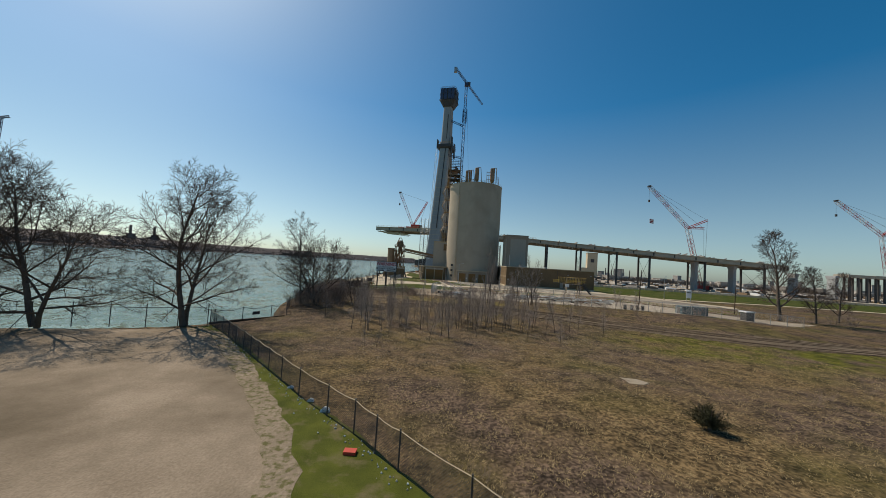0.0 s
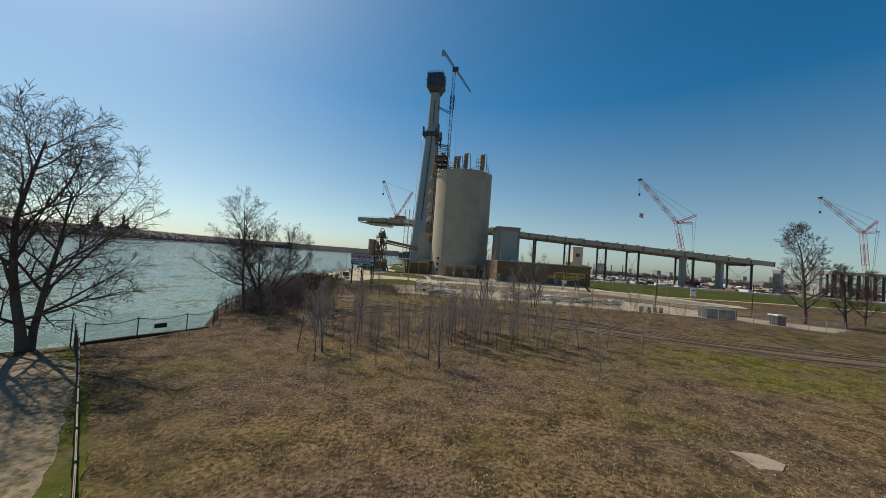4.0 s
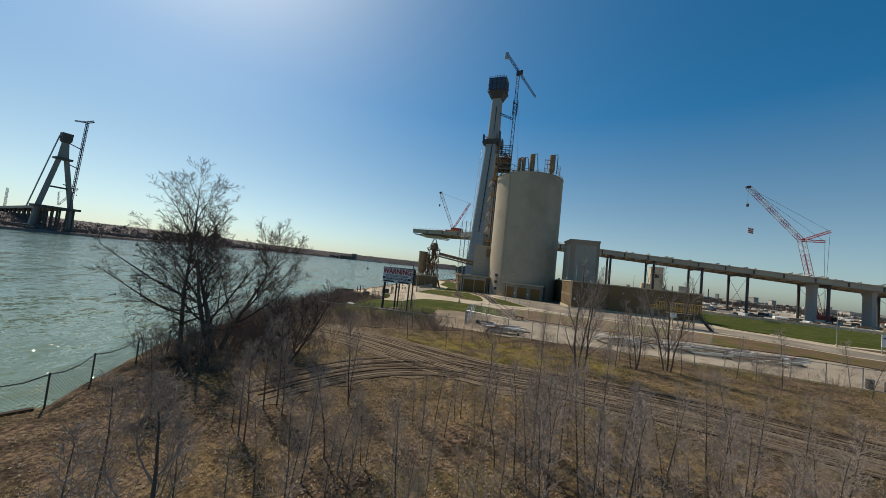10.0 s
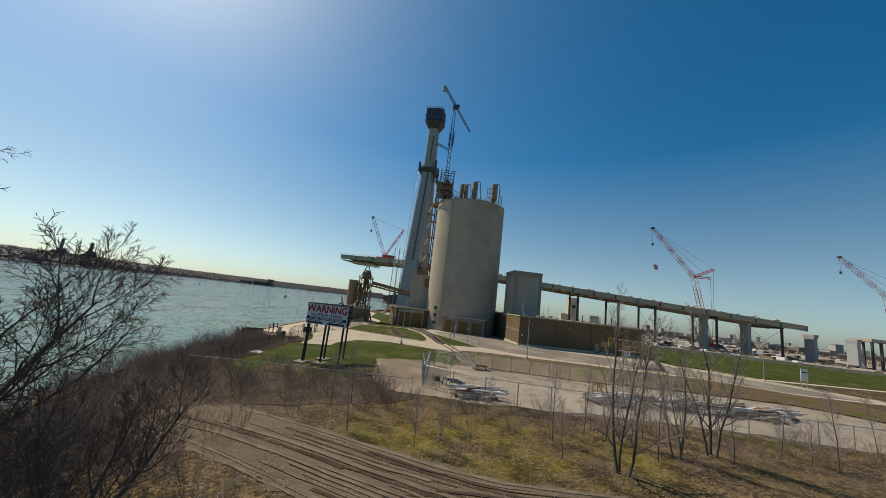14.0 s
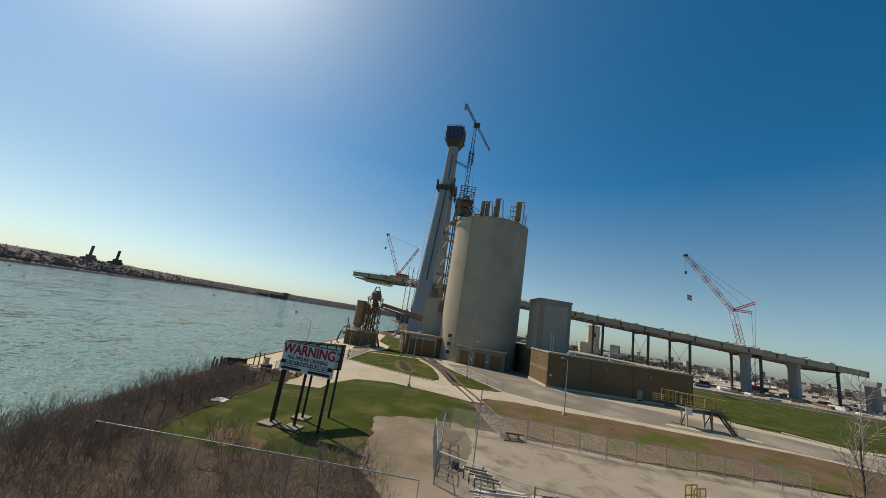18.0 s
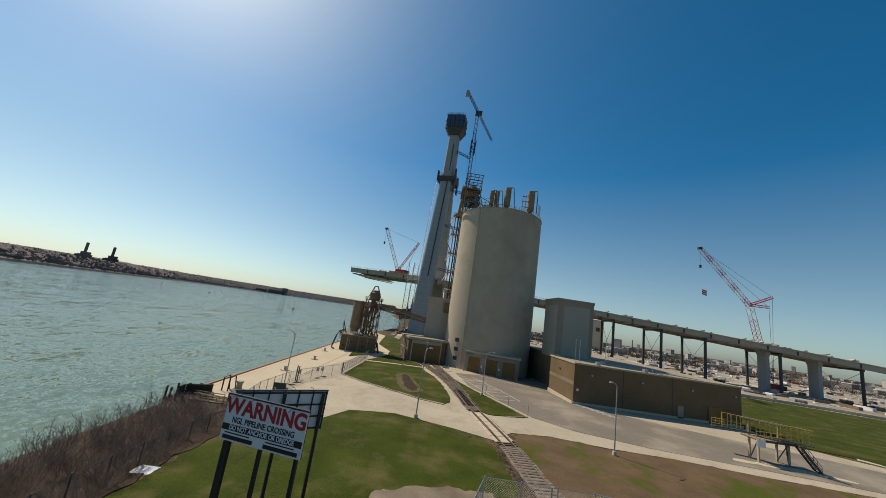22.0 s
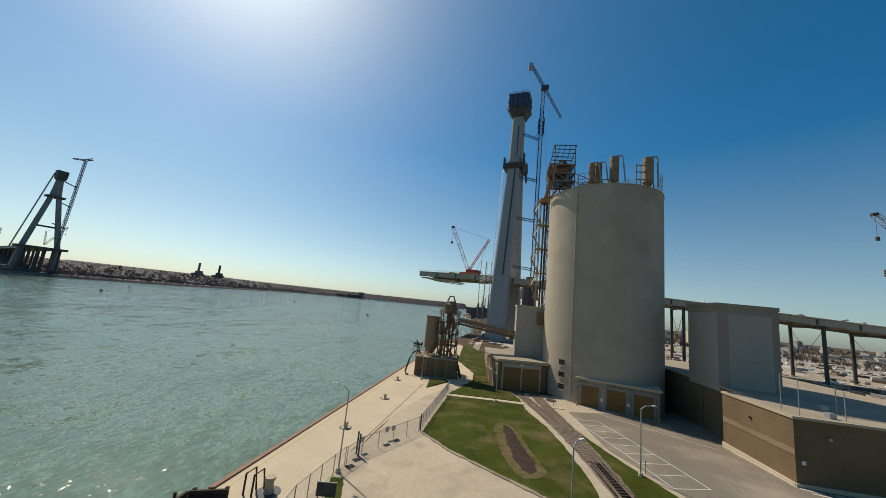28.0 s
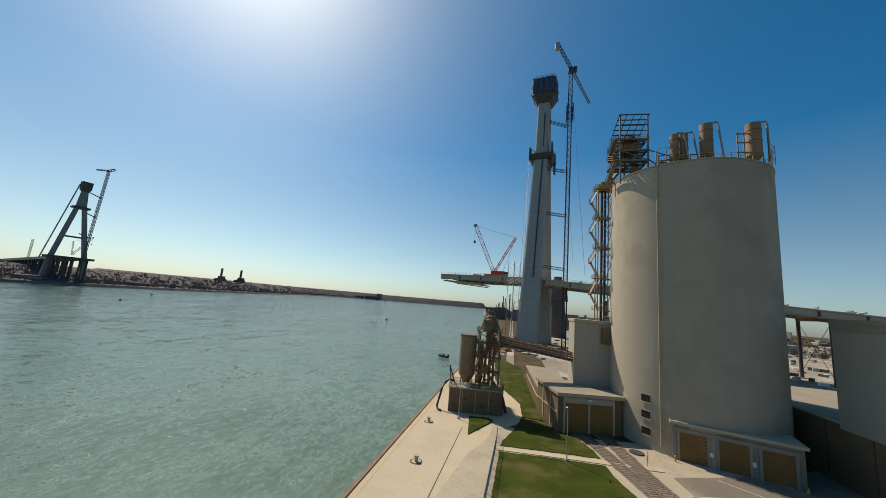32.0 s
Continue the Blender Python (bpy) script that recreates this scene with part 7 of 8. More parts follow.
for x, y, hgt in ((49.5, 84, 7.5), (85.6, 98, 8.0)):
    solo("utility_pole", Shape().tube((x, y, 0), (x + 0.3, y, height(x, y) + hgt), 0.13, 0.09, 8), WOOD_DK, "dark timber utility pole", "utility pole", "utility poles")
for k, (x, y) in enumerate(((44.5, 81), (45.8, 80.4), (47.6, 81.2), (48.6, 80.8))):
    solo("drum", Shape().disc((x, y), 0.36, height(x, y) - 0.05, height(x, y) + 1.15, 12), STEEL_DK, "dark drum standing by the fence", "drum", "drums")

# litter and lot details
solo("red_tray", Shape().box(-4.2, -3.6, 16.6, 17.0, 0.05, 0.2), RED_P, "red plastic box lid on the verge", "litter")
rnd = random.Random(21)
foot = curve([(-28.6, 42.6), (-24.9, 39.1), (-18.7, 32.8), (-15.5, 29.5), (-11.5, 25.4), (-9.1, 22.9), (-6.3, 20.3), (-4.2, 18.4), (-2.7, 16.7), (-0.6, 14.6)], 12, False)
for k in range(130):
    x, y = rnd.choice(foot)
    off = abs(rnd.gauss(0, 0.22)) if k % 7 else rnd.uniform(0.3, 1.6)
    x, y = x - off * 0.7 + rnd.gauss(0, 0.1), y - off * 0.7 + rnd.gauss(0, 0.1)
    q = rnd.uniform(0.015, 0.05)
    s = Shape().quad_ring([[(x - q, y - q * 0.7, 0.06), (x + q, y - q, 0.06), (x + q * 0.8, y + q, 0.06), (x - q, y + q * 0.6, 0.06)], [(x - q * 0.6, y - q * 0.5, 0.06 + q), (x + q * 0.5, y - q * 0.6, 0.07 + q), (x + q * 0.6, y + q * 0.5, 0.06 + q), (x - q * 0.4, y + q * 0.5, 0.08 + q)]])
    solo("litter_scrap", s, WHITE if k % 3 else TARP, "crumpled pale litter along the fence foot", "litter", "litter scraps")
for x, y, q in ((-6.6, 21.1, 0.3), (-8.0, 22.4, 0.22), (-10.2, 24.4, 0.2)):
    s = Shape().quad_ring([[(x + q * c, y + q * d * 0.7, 0.05 + z) for c, d in ((-1, -1), (1, -0.7), (0.8, 1), (-0.7, 0.9))] for q, z in ((q, 0), (q * 0.8, q * 0.5), (q * 0.3, q * 0.9))])
    solo("plastic_bag", s, WHITE, "crumpled white plastic bag caught at the fence", "bag", "plastic bags")
rows = []
for a in range(7):
    ring = []
    for b in range(8):
        x, y = -28.4 + a * 0.26, 104.9 + b * 0.2
        ring.append((x, y, 0.62 + (0.35 * abs(noise.noise((x * 2.3, y * 2.3, 4))) + 0.18) * math.sin(math.pi * b / 7) * math.sin(math.pi * (a + 0.4) / 7)))
    rows.append(ring + [(x, y, 0.55) for x, y, z in reversed(ring)])
solo("crumpled_sheet", Shape().quad_ring(rows), WHITE, "crumpled white sheet at the foot of the fence", "sheet")
solo("grey_slab", Shape().prism([(16.0, 31.3), (16.7, 30.2), (18.4, 30.0), (19.2, 30.6), (18.6, 31.5), (17.2, 31.7)], -0.1, 0.05), GRAVEL, "flat pale concrete slab in the meadow", "slab")


# ---- trees and brush ----
def grow(seed, trunk, r0, levels, stems=1, lean=0.0, low=0.2, wiggle=0.07, rmin=0.012, spacing=0.3, cheap=False):
    """A bare tree: trunks in one shape, limbs and twigs in another. levels: (count, length, widest and narrowest angle
    off the parent, rise) for limbs, branches, branchlets and twigs."""
    rnd = random.Random(seed)
    wood, twigs = Shape(), Shape()

    def branch(p, d, length, r, level):
        segs = (8, 5, 3, 2, 1)[min(level + cheap * (level > 0), 4)] if not cheap or level else 4
        rise = levels[level - 1][4] if level else 0.03
        pts, radii = [p.copy()], [r]
        for i in range(segs):
            k = wiggle * (1 + 0.5 * level)
            d = (d + Vector((rnd.gauss(0, k), rnd.gauss(0, k), rnd.gauss(0, k * 0.7) + rise * (0.4 + 1.2 * i / segs)))).normalized()
            p = p + d * (length / segs)
            pts.append(p.copy())
            radii.append(max(rmin * 0.6, r * (1 - 0.8 * (i + 1) / segs)))
        (wood if level == 0 else twigs).path(pts, radii, 3 if cheap else (8, 6, 4, 3, 3)[min(level, 4)], ends=False)
        if level >= len(levels):
            return
        n, size, wide, narrow, _ = levels[level]
        first = low if level == 0 else 0.18
        turn = rnd.random() * 6.283
        for k in range(n):
            t = first + (1 - first) * (k + rnd.random()) / n
            i = min(segs - 1, int(t * segs))
            q = pts[i].lerp(pts[i + 1], t * segs - i)
            axis = (pts[i + 1] - pts[i]).normalized()
            a = turn + k * 2.4 + rnd.gauss(0, 0.35)
            side = axis.orthogonal().normalized()
            side = side * math.cos(a) + axis.cross(side) * math.sin(a)
            ang = wide + (narrow - wide) * t + rnd.gauss(0, 0.1)
            branch(q, (axis * math.cos(ang) + side * math.sin(ang)).normalized(), size * rnd.uniform(0.6, 1.15) * (1.2 - 0.75 * t), max(rmin, radii[i] * rnd.uniform(0.42, 0.62)), level + 1)

    for k in range(stems):
        a = k * 2.4 + seed
        off = Vector((math.cos(a), math.sin(a), 0)) * (spacing * (stems > 1))
        branch(off + Vector((0, 0, -0.3)), Vector((math.cos(a) * lean, math.sin(a) * lean, 1)).normalized(), trunk * (rnd.uniform(0.75, 1) if k else 1), r0 * (1 if not k else 0.8), 0)
    return wood, twigs


def plant(name, wood_me, twig_me, x, y, rz, sc, label, category, group="", z=None):
    ob = tagged(new(name), label, category, group)
    ob.matrix_basis = pose(x, y, (height(x, y) if z is None else z), 0, 0, rz) @ Matrix.Diagonal((sc, sc, sc, 1))
    for nm, me in (("trunk", wood_me), ("crown", twig_me)):
        c = new(nm, me)
        c.parent = ob
    return ob


def tree_pair(seed, mat=BARK, tmat=TWIG, **kw):
    a, b = grow(seed, **kw)
    return a.mesh("trunk", mat, True), b.mesh("crown", tmat)


BIG = [tree_pair(sd, BARK, DARK_TWIG, trunk=17.0, r0=0.36, levels=((14, 11.5, 1.2, 0.55, 0.05), (9, 4.0, 0.95, 0.6, 0.05), (7, 1.6, 0.9, 0.6, 0.04), (4, 0.7, 0.9, 0.5, 0.05)), stems=st, lean=ln, low=0.1, rmin=0.019, spacing=0.5) for sd, st, ln in ((2, 2, 0.08), (7, 2, 0.28))]
MID = [tree_pair(sd, BARK, TWIG, trunk=11.0, r0=0.12, levels=((16, 3.6, 0.7, 0.35, 0.12), (7, 1.2, 0.7, 0.45, 0.1), (4, 0.5, 0.7, 0.45, 0.05)), stems=3, lean=0.14, low=0.16, rmin=0.011) for sd in (3, 12)]
LEANER = tree_pair(18, BARK, DARK_TWIG, trunk=8.0, r0=0.16, levels=((9, 3.6, 0.8, 0.4, 0.16), (8, 1.5, 0.8, 0.45, 0.12), (5, 0.65, 0.8, 0.5, 0.06), (3, 0.3, 0.8, 0.5, 0.05)), stems=4, lean=0.55, low=0.15, rmin=0.012)
POLE = [tree_pair(sd, BARK, TWIG, trunk=6.2, r0=0.055, levels=((26, 1.6, 1.05, 0.55, 0.06), (9, 0.6, 0.95, 0.6, 0.03), (2, 0.26, 0.9, 0.6, 0.0)), low=0.24, rmin=0.009, wiggle=0.035) for sd in (5, 15, 25, 35)]
FULL = tree_pair(52, BARK, DARK_TWIG, trunk=14.0, r0=0.32, levels=((15, 7.2, 1.1, 0.4, 0.1), (9, 3.0, 0.85, 0.5, 0.08), (6, 1.2, 0.8, 0.5, 0.05), (4, 0.55, 0.8, 0.5, 0.05)), low=0.14, rmin=0.022)
YOUNG = tree_pair(45, BARK, TWIG, trunk=5.4, r0=0.11, levels=((11, 3.0, 0.8, 0.45, 0.16), (8, 1.15, 0.75, 0.5, 0.1), (6, 0.45, 0.75, 0.5, 0.05), (3, 0.2, 0.7, 0.5, 0.0)), low=0.2, rmin=0.008)
RIVER = [tree_pair(44, BARK, DARK_TWIG, trunk=16.5, r0=0.22, levels=((22, 8.0, 1.4, 0.5, 0.05), (8, 2.9, 0.9, 0.55, 0.06), (6, 0.95, 0.85, 0.5, 0.05), (4, 0.42, 0.85, 0.5, 0.05)), low=0.12, rmin=0.014), tree_pair(64, BARK, DARK_TWIG, trunk=8.5, r0=0.24, levels=((10, 6.0, 0.95, 0.5, 0.14), (9, 2.6, 0.85, 0.5, 0.1), (7, 1.0, 0.8, 0.5, 0.05), (4, 0.42, 0.85, 0.5, 0.05)), stems=3, lean=0.42, low=0.2, rmin=0.014)]


def brush_mesh(seed):
    """Many thin upright stems from one root, joined as one mass of twigs."""
    a, b = grow(seed, trunk=3.0, r0=0.024, levels=((6, 1.4, 0.6, 0.4, 0.12), (4, 0.6, 0.6, 0.4, 0.1)), stems=7, lean=0.45, low=0.15, rmin=0.011, cheap=True)
    k = len(a.v)
    a.v.extend(b.v)
    a.f.extend(tuple(q + k for q in f) for f in b.f)
    return a.mesh("twigs", BRUSH)


SHRUB = [brush_mesh(s) for s in (6, 16, 26)]


THICKET = []


def brush(x, y, rz, sc, label="dense leafless reddish brown brush on the bank", group="bank brush"):
    """One shrub; the brush above the quay's bank, too dense to tell apart, is gathered up."""
    z = height(x, y) - 0.1 if inland(x, y) > 0 else -1.2
    m = pose(x, y, z, 0, 0, rz) @ Matrix.Diagonal((sc, sc, sc, 1))
    if group == "bank brush" and y > 80:
        THICKET.append((SHRUB[int(rz) % 3], m))
        return
    tagged(new("shrub", SHRUB[int(rz) % 3]), label, "shrub", group).matrix_basis = m


def gather(name, pairs, label, category):
    """Joins copies of meshes into one object of kind stuff."""
    vs, ts, base = [], [], 0
    for me, m in pairs:
        co = np.empty(len(me.vertices) * 3, "f")
        me.vertices.foreach_get("co", co)
        vs.append(co.reshape(-1, 3) @ np.array(m.to_3x3()).T + np.array(m.translation))
        me.calc_loop_triangles()
        ix = np.empty(len(me.loop_triangles) * 3, "i")
        me.loop_triangles.foreach_get("vertices", ix)
        ts.append(ix.reshape(-1, 3) + base)
        base += len(me.vertices)
    vs, ts = np.concatenate(vs), np.concatenate(ts)
    out = bpy.data.meshes.new(name)
    out.vertices.add(len(vs))
    out.vertices.foreach_set("co", vs.astype("f").ravel())
    out.loops.add(len(ts) * 3)
    out.loops.foreach_set("vertex_index", ts.astype("i").ravel())
    out.polygons.add(len(ts))
    out.polygons.foreach_set("loop_start", np.arange(0, len(ts) * 3, 3, dtype="i"))
    out.update(calc_edges=True)
    out.materials.append(pairs[0][0].materials[0])
    return tagged(new(name, out), label, category, kind="stuff")


plant("tree", *BIG[0], -31.6, 42.0, 200, 1.0, "large wide-crowned bare tree on the river bank by the lot", "tree", "bank trees")
plant("tree", *BIG[1], -44.6, 37.9, 140, 0.92, "large bare leaning tree on the river bank", "tree", "bank trees")
plant("tree", *BIG[0], -50.8, 36.0, 250, 0.95, "large bare tree on the river bank", "tree", "bank trees")
plant("tree", *RIVER[0], -25.9, 63.2, 20, 0.9, "tall upright bare tree rising from river brush", "tree", "bank trees")
plant("tree", *RIVER[1], -23.6, 64.4, 80, 1.2, "spreading round-crowned bare tree in river brush", "tree", "bank trees")
plant("tree", *LEANER, -15.8, 62.8, 60, 0.8, "bare leaning thicket tree with low limbs", "tree", "bank trees")
plant("tree", *MID[1], -19.5, 66.5, 200, 0.5, "bare upright thicket tree in the brush", "tree", "bank trees")
plant("tree", *MID[0], 10.2, 72.0, 10, 1.0, "slim bare three-stemmed tree in the meadow", "tree", "meadow trees")
plant("tree", *MID[1], 20.5, 76.3, 90, 1.0, "slim bare three-stemmed tree in the meadow", "tree", "meadow trees")
plant("tree", *MID[0], 16.7, 75.2, 200, 0.7, "low bare three-stemmed tree in the meadow", "tree", "meadow trees")
plant("tree", *FULL, 89.1, 88.5, 0, 1.4, "broad bare tree at the far end of the meadow", "tree", "meadow trees")
plant("tree", *FULL, 96.6, 86.5, 70, 0.85, "small bare tree at the far end of the meadow", "tree", "meadow trees")
plant("tree", *FULL, 109, 92, 170, 0.8, "small bare tree at the far end of the meadow", "tree", "meadow trees")
plant("tree", *YOUNG, 8.3, 9.0, 30, 0.55, "small bare shrub tree near the fence", "tree", "meadow trees")
plant("tree", *YOUNG, -9.4, 45.8, 80, 0.95, "small bare spreading tree in the meadow", "tree", "meadow trees")

rnd = random.Random(31)
spots = [(-11.7, 45.8), (-9.2, 42.9), (-3.9, 42.5), (-1.0, 41.3), (1.5, 43.0), (-2.5, 48.2), (5.3, 45.8), (9.4, 49.7), (12.6, 47.8), (4.3, 49.0), (-6.8, 48.8), (-6.0, 51.6), (14.3, 51.7), (20.3, 60.0), (-8.0, 37.6), (-6.6, 37.1), (7.6, 62.0)]
for k in range(95):
    spots.append((rnd.gauss(2.0, 8.5), rnd.gauss(53.5, 4.5)))
for k in range(26):
    spots.append((rnd.uniform(-12, 48), rnd.uniform(73, 82)))
for k, (x, y) in enumerate(spots):
    if y > 59 and y < 72 and x > -14:
        y = 52 + (y - 59) * 0.3
    if k < 17 or y > 41:
        plant("sapling", *POLE[k % 4], x, y, rnd.uniform(0, 360), (rnd.uniform(0.55, 0.95) if k not in (14, 15) else 0.35) * (0.62 if abs(x + 3.0) < 3.5 and k > 16 else 1), "slender bare grey sapling in the meadow", "sapling", "grove saplings")
for k in range(40):
    t = rnd.random()
    brush(-27.5 + rnd.gauss(2.5, 2.2) + 4 * (1 - t), 59.5 + 21 * t, rnd.uniform(0, 360), rnd.uniform(0.6, 1.25))
for k in range(36):
    t = rnd.random()
    brush(-35.5 + rnd.gauss(0.6, 1.0) - 2.5 * t, 82 + 40 * t, rnd.uniform(0, 360), rnd.uniform(0.55, 1.0))
for k in range(15):
    brush(rnd.uniform(-21, -13), rnd.uniform(58, 80), rnd.uniform(0, 360), rnd.uniform(0.4, 0.8))
for k in range(46):
    x = rnd.uniform(-28, 60)
    brush(x, (91.5 - 0.3 * (x + 8) if x < -8 else 86.0 - 0.10 * x) + rnd.uniform(-5.5, 0), rnd.uniform(0, 360), rnd.uniform(0.4, 0.85), "low leafless brush along the yard fence", "fence brush")
for k in range(12):
    brush(rnd.gauss(2, 9), rnd.gauss(52, 6), rnd.uniform(0, 360), rnd.uniform(0.2, 0.42), "low leafless scrub among the saplings", "meadow scrub")
for k in range(14):
    t = rnd.random()
    brush(-28 + 30 * t + 1.2, 43.2 - 29 * t + rnd.uniform(0.2, 1.0), rnd.uniform(0, 360), rnd.uniform(0.15, 0.3), "thin dry weeds along the fence", "fence weeds")
for k in range(44):
    t = rnd.random()
    brush(rnd.uniform(-34, -16) if k % 2 else -34.5 + rnd.uniform(-2, 1.4), 80 + 9 * t if k % 2 else 92 + 32 * t, rnd.uniform(0, 360), rnd.uniform(0.5, 1.0))
for k in range(46):
    brush(rnd.uniform(-27, -6), rnd.uniform(81.5, 91.5), rnd.uniform(0, 360), rnd.uniform(0.4, 0.85))
for k in range(22):
    brush(rnd.uniform(-35.5, -29.5), rnd.uniform(102, 122), rnd.uniform(0, 360), rnd.uniform(0.5, 0.85))
for k in range(120):
    y = rnd.uniform(91, 123.6)
    x = rnd.uniform(-34.5, -27.6) if y < 118 else rnd.uniform(-34.5, -27.0)
    brush(x, y, rnd.uniform(0, 360), rnd.uniform(0.5, 0.8) if y < 118 else rnd.uniform(0.35, 0.6))
for k in range(26):
    brush(rnd.uniform(-35.5, -27), rnd.uniform(84, 94), rnd.uniform(0, 360), rnd.uniform(0.7, 1.15))
for k in range(34):
    brush(rnd.uniform(-27, -19.5), rnd.uniform(60.5, 72), rnd.uniform(0, 360), rnd.uniform(0.9, 1.35), "dense dark thicket round the river trees", "bank thicket")
for k in range(45):
    brush(rnd.uniform(-6, 46), rnd.uniform(63, 82), rnd.uniform(0, 360), rnd.uniform(0.3, 0.6), "low leafless scrub among the saplings", "meadow scrub")
for k in range(12):
    brush(rnd.uniform(28, 60), rnd.uniform(27, 36), rnd.uniform(0, 360), rnd.uniform(0.25, 0.5), "low reddish brush in the open meadow", "meadow brush")

for k in range(20):
    brush(rnd.uniform(84, 150), rnd.uniform(76, 96), rnd.uniform(0, 360), rnd.uniform(0.5, 0.9), "dark leafless brush at the meadow's far end", "far brush")

gather("bank_thicket", THICKET, "dense leafless reddish brown brush along the river fence", "brush")

# dull evergreen bush near the start
s = Shape()
rnd = random.Random(8)
for k in range(46):
    a, e = rnd.random() * 6.283, rnd.random() ** 0.7
    reach = Vector((math.cos(a) * e, math.sin(a) * e, 1.35 - 0.75 * e)) * rnd.uniform(0.75, 1.1)
    for j in range(34):
        t = 0.25 + 0.75 * rnd.random()
        p = reach * t + Vector((rnd.gauss(0, 0.09), rnd.gauss(0, 0.09), rnd.gauss(0, 0.07)))
        d = Vector((rnd.gauss(0, 0.10), rnd.gauss(0, 0.10), rnd.gauss(0.06, 0.07)))
        s.tube(p, p + d, 0.02, 0.005, 3, False)
bush = tagged(new("bush"), "ragged dull evergreen bush in the meadow", "bush")
bush.matrix_basis = pose(17.8, 22.0, 0.0) @ Matrix.Diagonal((1.25, 1.25, 1.35, 1))
part("foliage", s, EVERGREEN, bush)
s = Shape()
for k in range(9):
    a = k * 0.7
    s.path([(0, 0, -0.1), (math.cos(a) * 0.3, math.sin(a) * 0.3, 0.6), (math.cos(a) * 0.55, math.sin(a) * 0.55, 1.1)], [0.04, 0.025, 0.01], 5)
part("stem", s, BARK, bush)


def blades(name, count, area, mat, label, seed, size=(0.07, 0.2), keep=None, width=0.009):
    """Fine tufts of thin blades scattered over a rectangle, thicker in clumps."""
    rnd = random.Random(seed)
    s = Shape()
    for k in range(count):
        x, y = rnd.uniform(area[0], area[1]), rnd.uniform(area[2], area[3])
        if keep and not keep(x, y) or noise.noise((x * 0.8, y * 0.8, 5)) < rnd.uniform(-0.7, 0.4):
            continue
        z = height(x, y) + rough(x, y)
        for j in range(6):
            a, hgt, rise = rnd.random() * 6.283, rnd.uniform(*size), rnd.uniform(0.2, 0.9)
            dx, dy, ox, oy = math.cos(a), math.sin(a), rnd.gauss(0, 0.06), rnd.gauss(0, 0.06)
            b = len(s.v)
            s.v.extend([(x + ox - dy * width, y + oy + dx * width, z), (x + ox + dy * width, y + oy - dx * width, z), (x + ox + dx * hgt, y + oy + dy * hgt, z + hgt * rise)])
            s.f.append((b, b + 1, b + 2))
    solo(name, s, mat, label, "grass", kind="stuff")


blades("verge_grass", 16000, (-29, 2, 8, 42), VERGE, "short green grass tufts along the lot edge", 47, size=(0.06, 0.15), keep=lambda x, y: 11.2 < x + y < 14.6 and y > 8)
blades("dry_grass", 90000, (-26, 50, 10, 82), STRAW, "dry straw-coloured grass tufts over the meadow", 41, keep=lambda x, y: x + y > 14.4 and inland(x, y) > 1.0)
s = Shape()
rnd = random.Random(43)
for k in range(60000):
    x, y = (rnd.gauss(0, 14), rnd.gauss(53, 13)) if k % 4 else (rnd.uniform(-30, -8), rnd.uniform(62, 92))
    if y < 26 or y > 92 or inland(x, y) < 1 or x + y < 20:
        continue
    if noise.noise((x * 0.5, y * 0.5, 9)) < rnd.uniform(-0.6, 0.3):
        continue
    a, q = rnd.random() * 3.14, rnd.uniform(0.025, 0.07)
    z = height(x, y) + rough(x, y) + 0.03
    c, d = math.cos(a) * q, math.sin(a) * q
    b = len(s.v)
    s.v.extend([(x - c, y - d, z), (x + d * 0.6, y - c * 0.6, z + rnd.uniform(0, 0.05)), (x + c, y + d, z + 0.03), (x - d * 0.6, y + c * 0.6, z + rnd.uniform(0, 0.05))])
    s.f.append((b, b + 1, b + 2, b + 3))
solo("leaf_litter", s, LITTER_M, "dry pale leaf litter scattered over the meadow", "leaves", kind="stuff")


# ---- far shore and distance ----
FAR = [(-1500, -900), (-950, 0), (-850, 300), (-800, 590), (-900, 1000), (-1080, 1500), (-1350, 2200), (-1500, 2900), (-1300, 3600), (-700, 4300), (-300, 4650)]
rnd = random.Random(51)
pts = curve(FAR, 14, False)
s = Shape()
rings = []
for i, (x, y) in enumerate(pts):
    a, b = pts[max(i - 1, 0)], pts[min(i + 1, len(pts) - 1)]
    m = math.hypot(b[0] - a[0], b[1] - a[1])
    nx, ny = -(b[1] - a[1]) / m, (b[0] - a[0]) / m
    hgt = 15 + 0.010 * math.hypot(x, y) + 7 * noise.noise((x * 0.006, y * 0.006, 1)) + 4 * noise.noise((x * 0.03, y * 0.03, 5))
    rings.append([(x, y, -3), (x + nx * 4, y + ny * 4, 2.6), (x + nx * 60, y + ny * 60, 7), (x + nx * 150, y + ny * 150, 4 + hgt), (x + nx * 800, y + ny * 800, 7 + hgt), (x + nx * 800, y + ny * 800, -3)])
s.quad_ring(rings)
solo("backdrop_far_shore", s, FAR_TREES, "low wooded far river bank", "river bank", kind="structure")

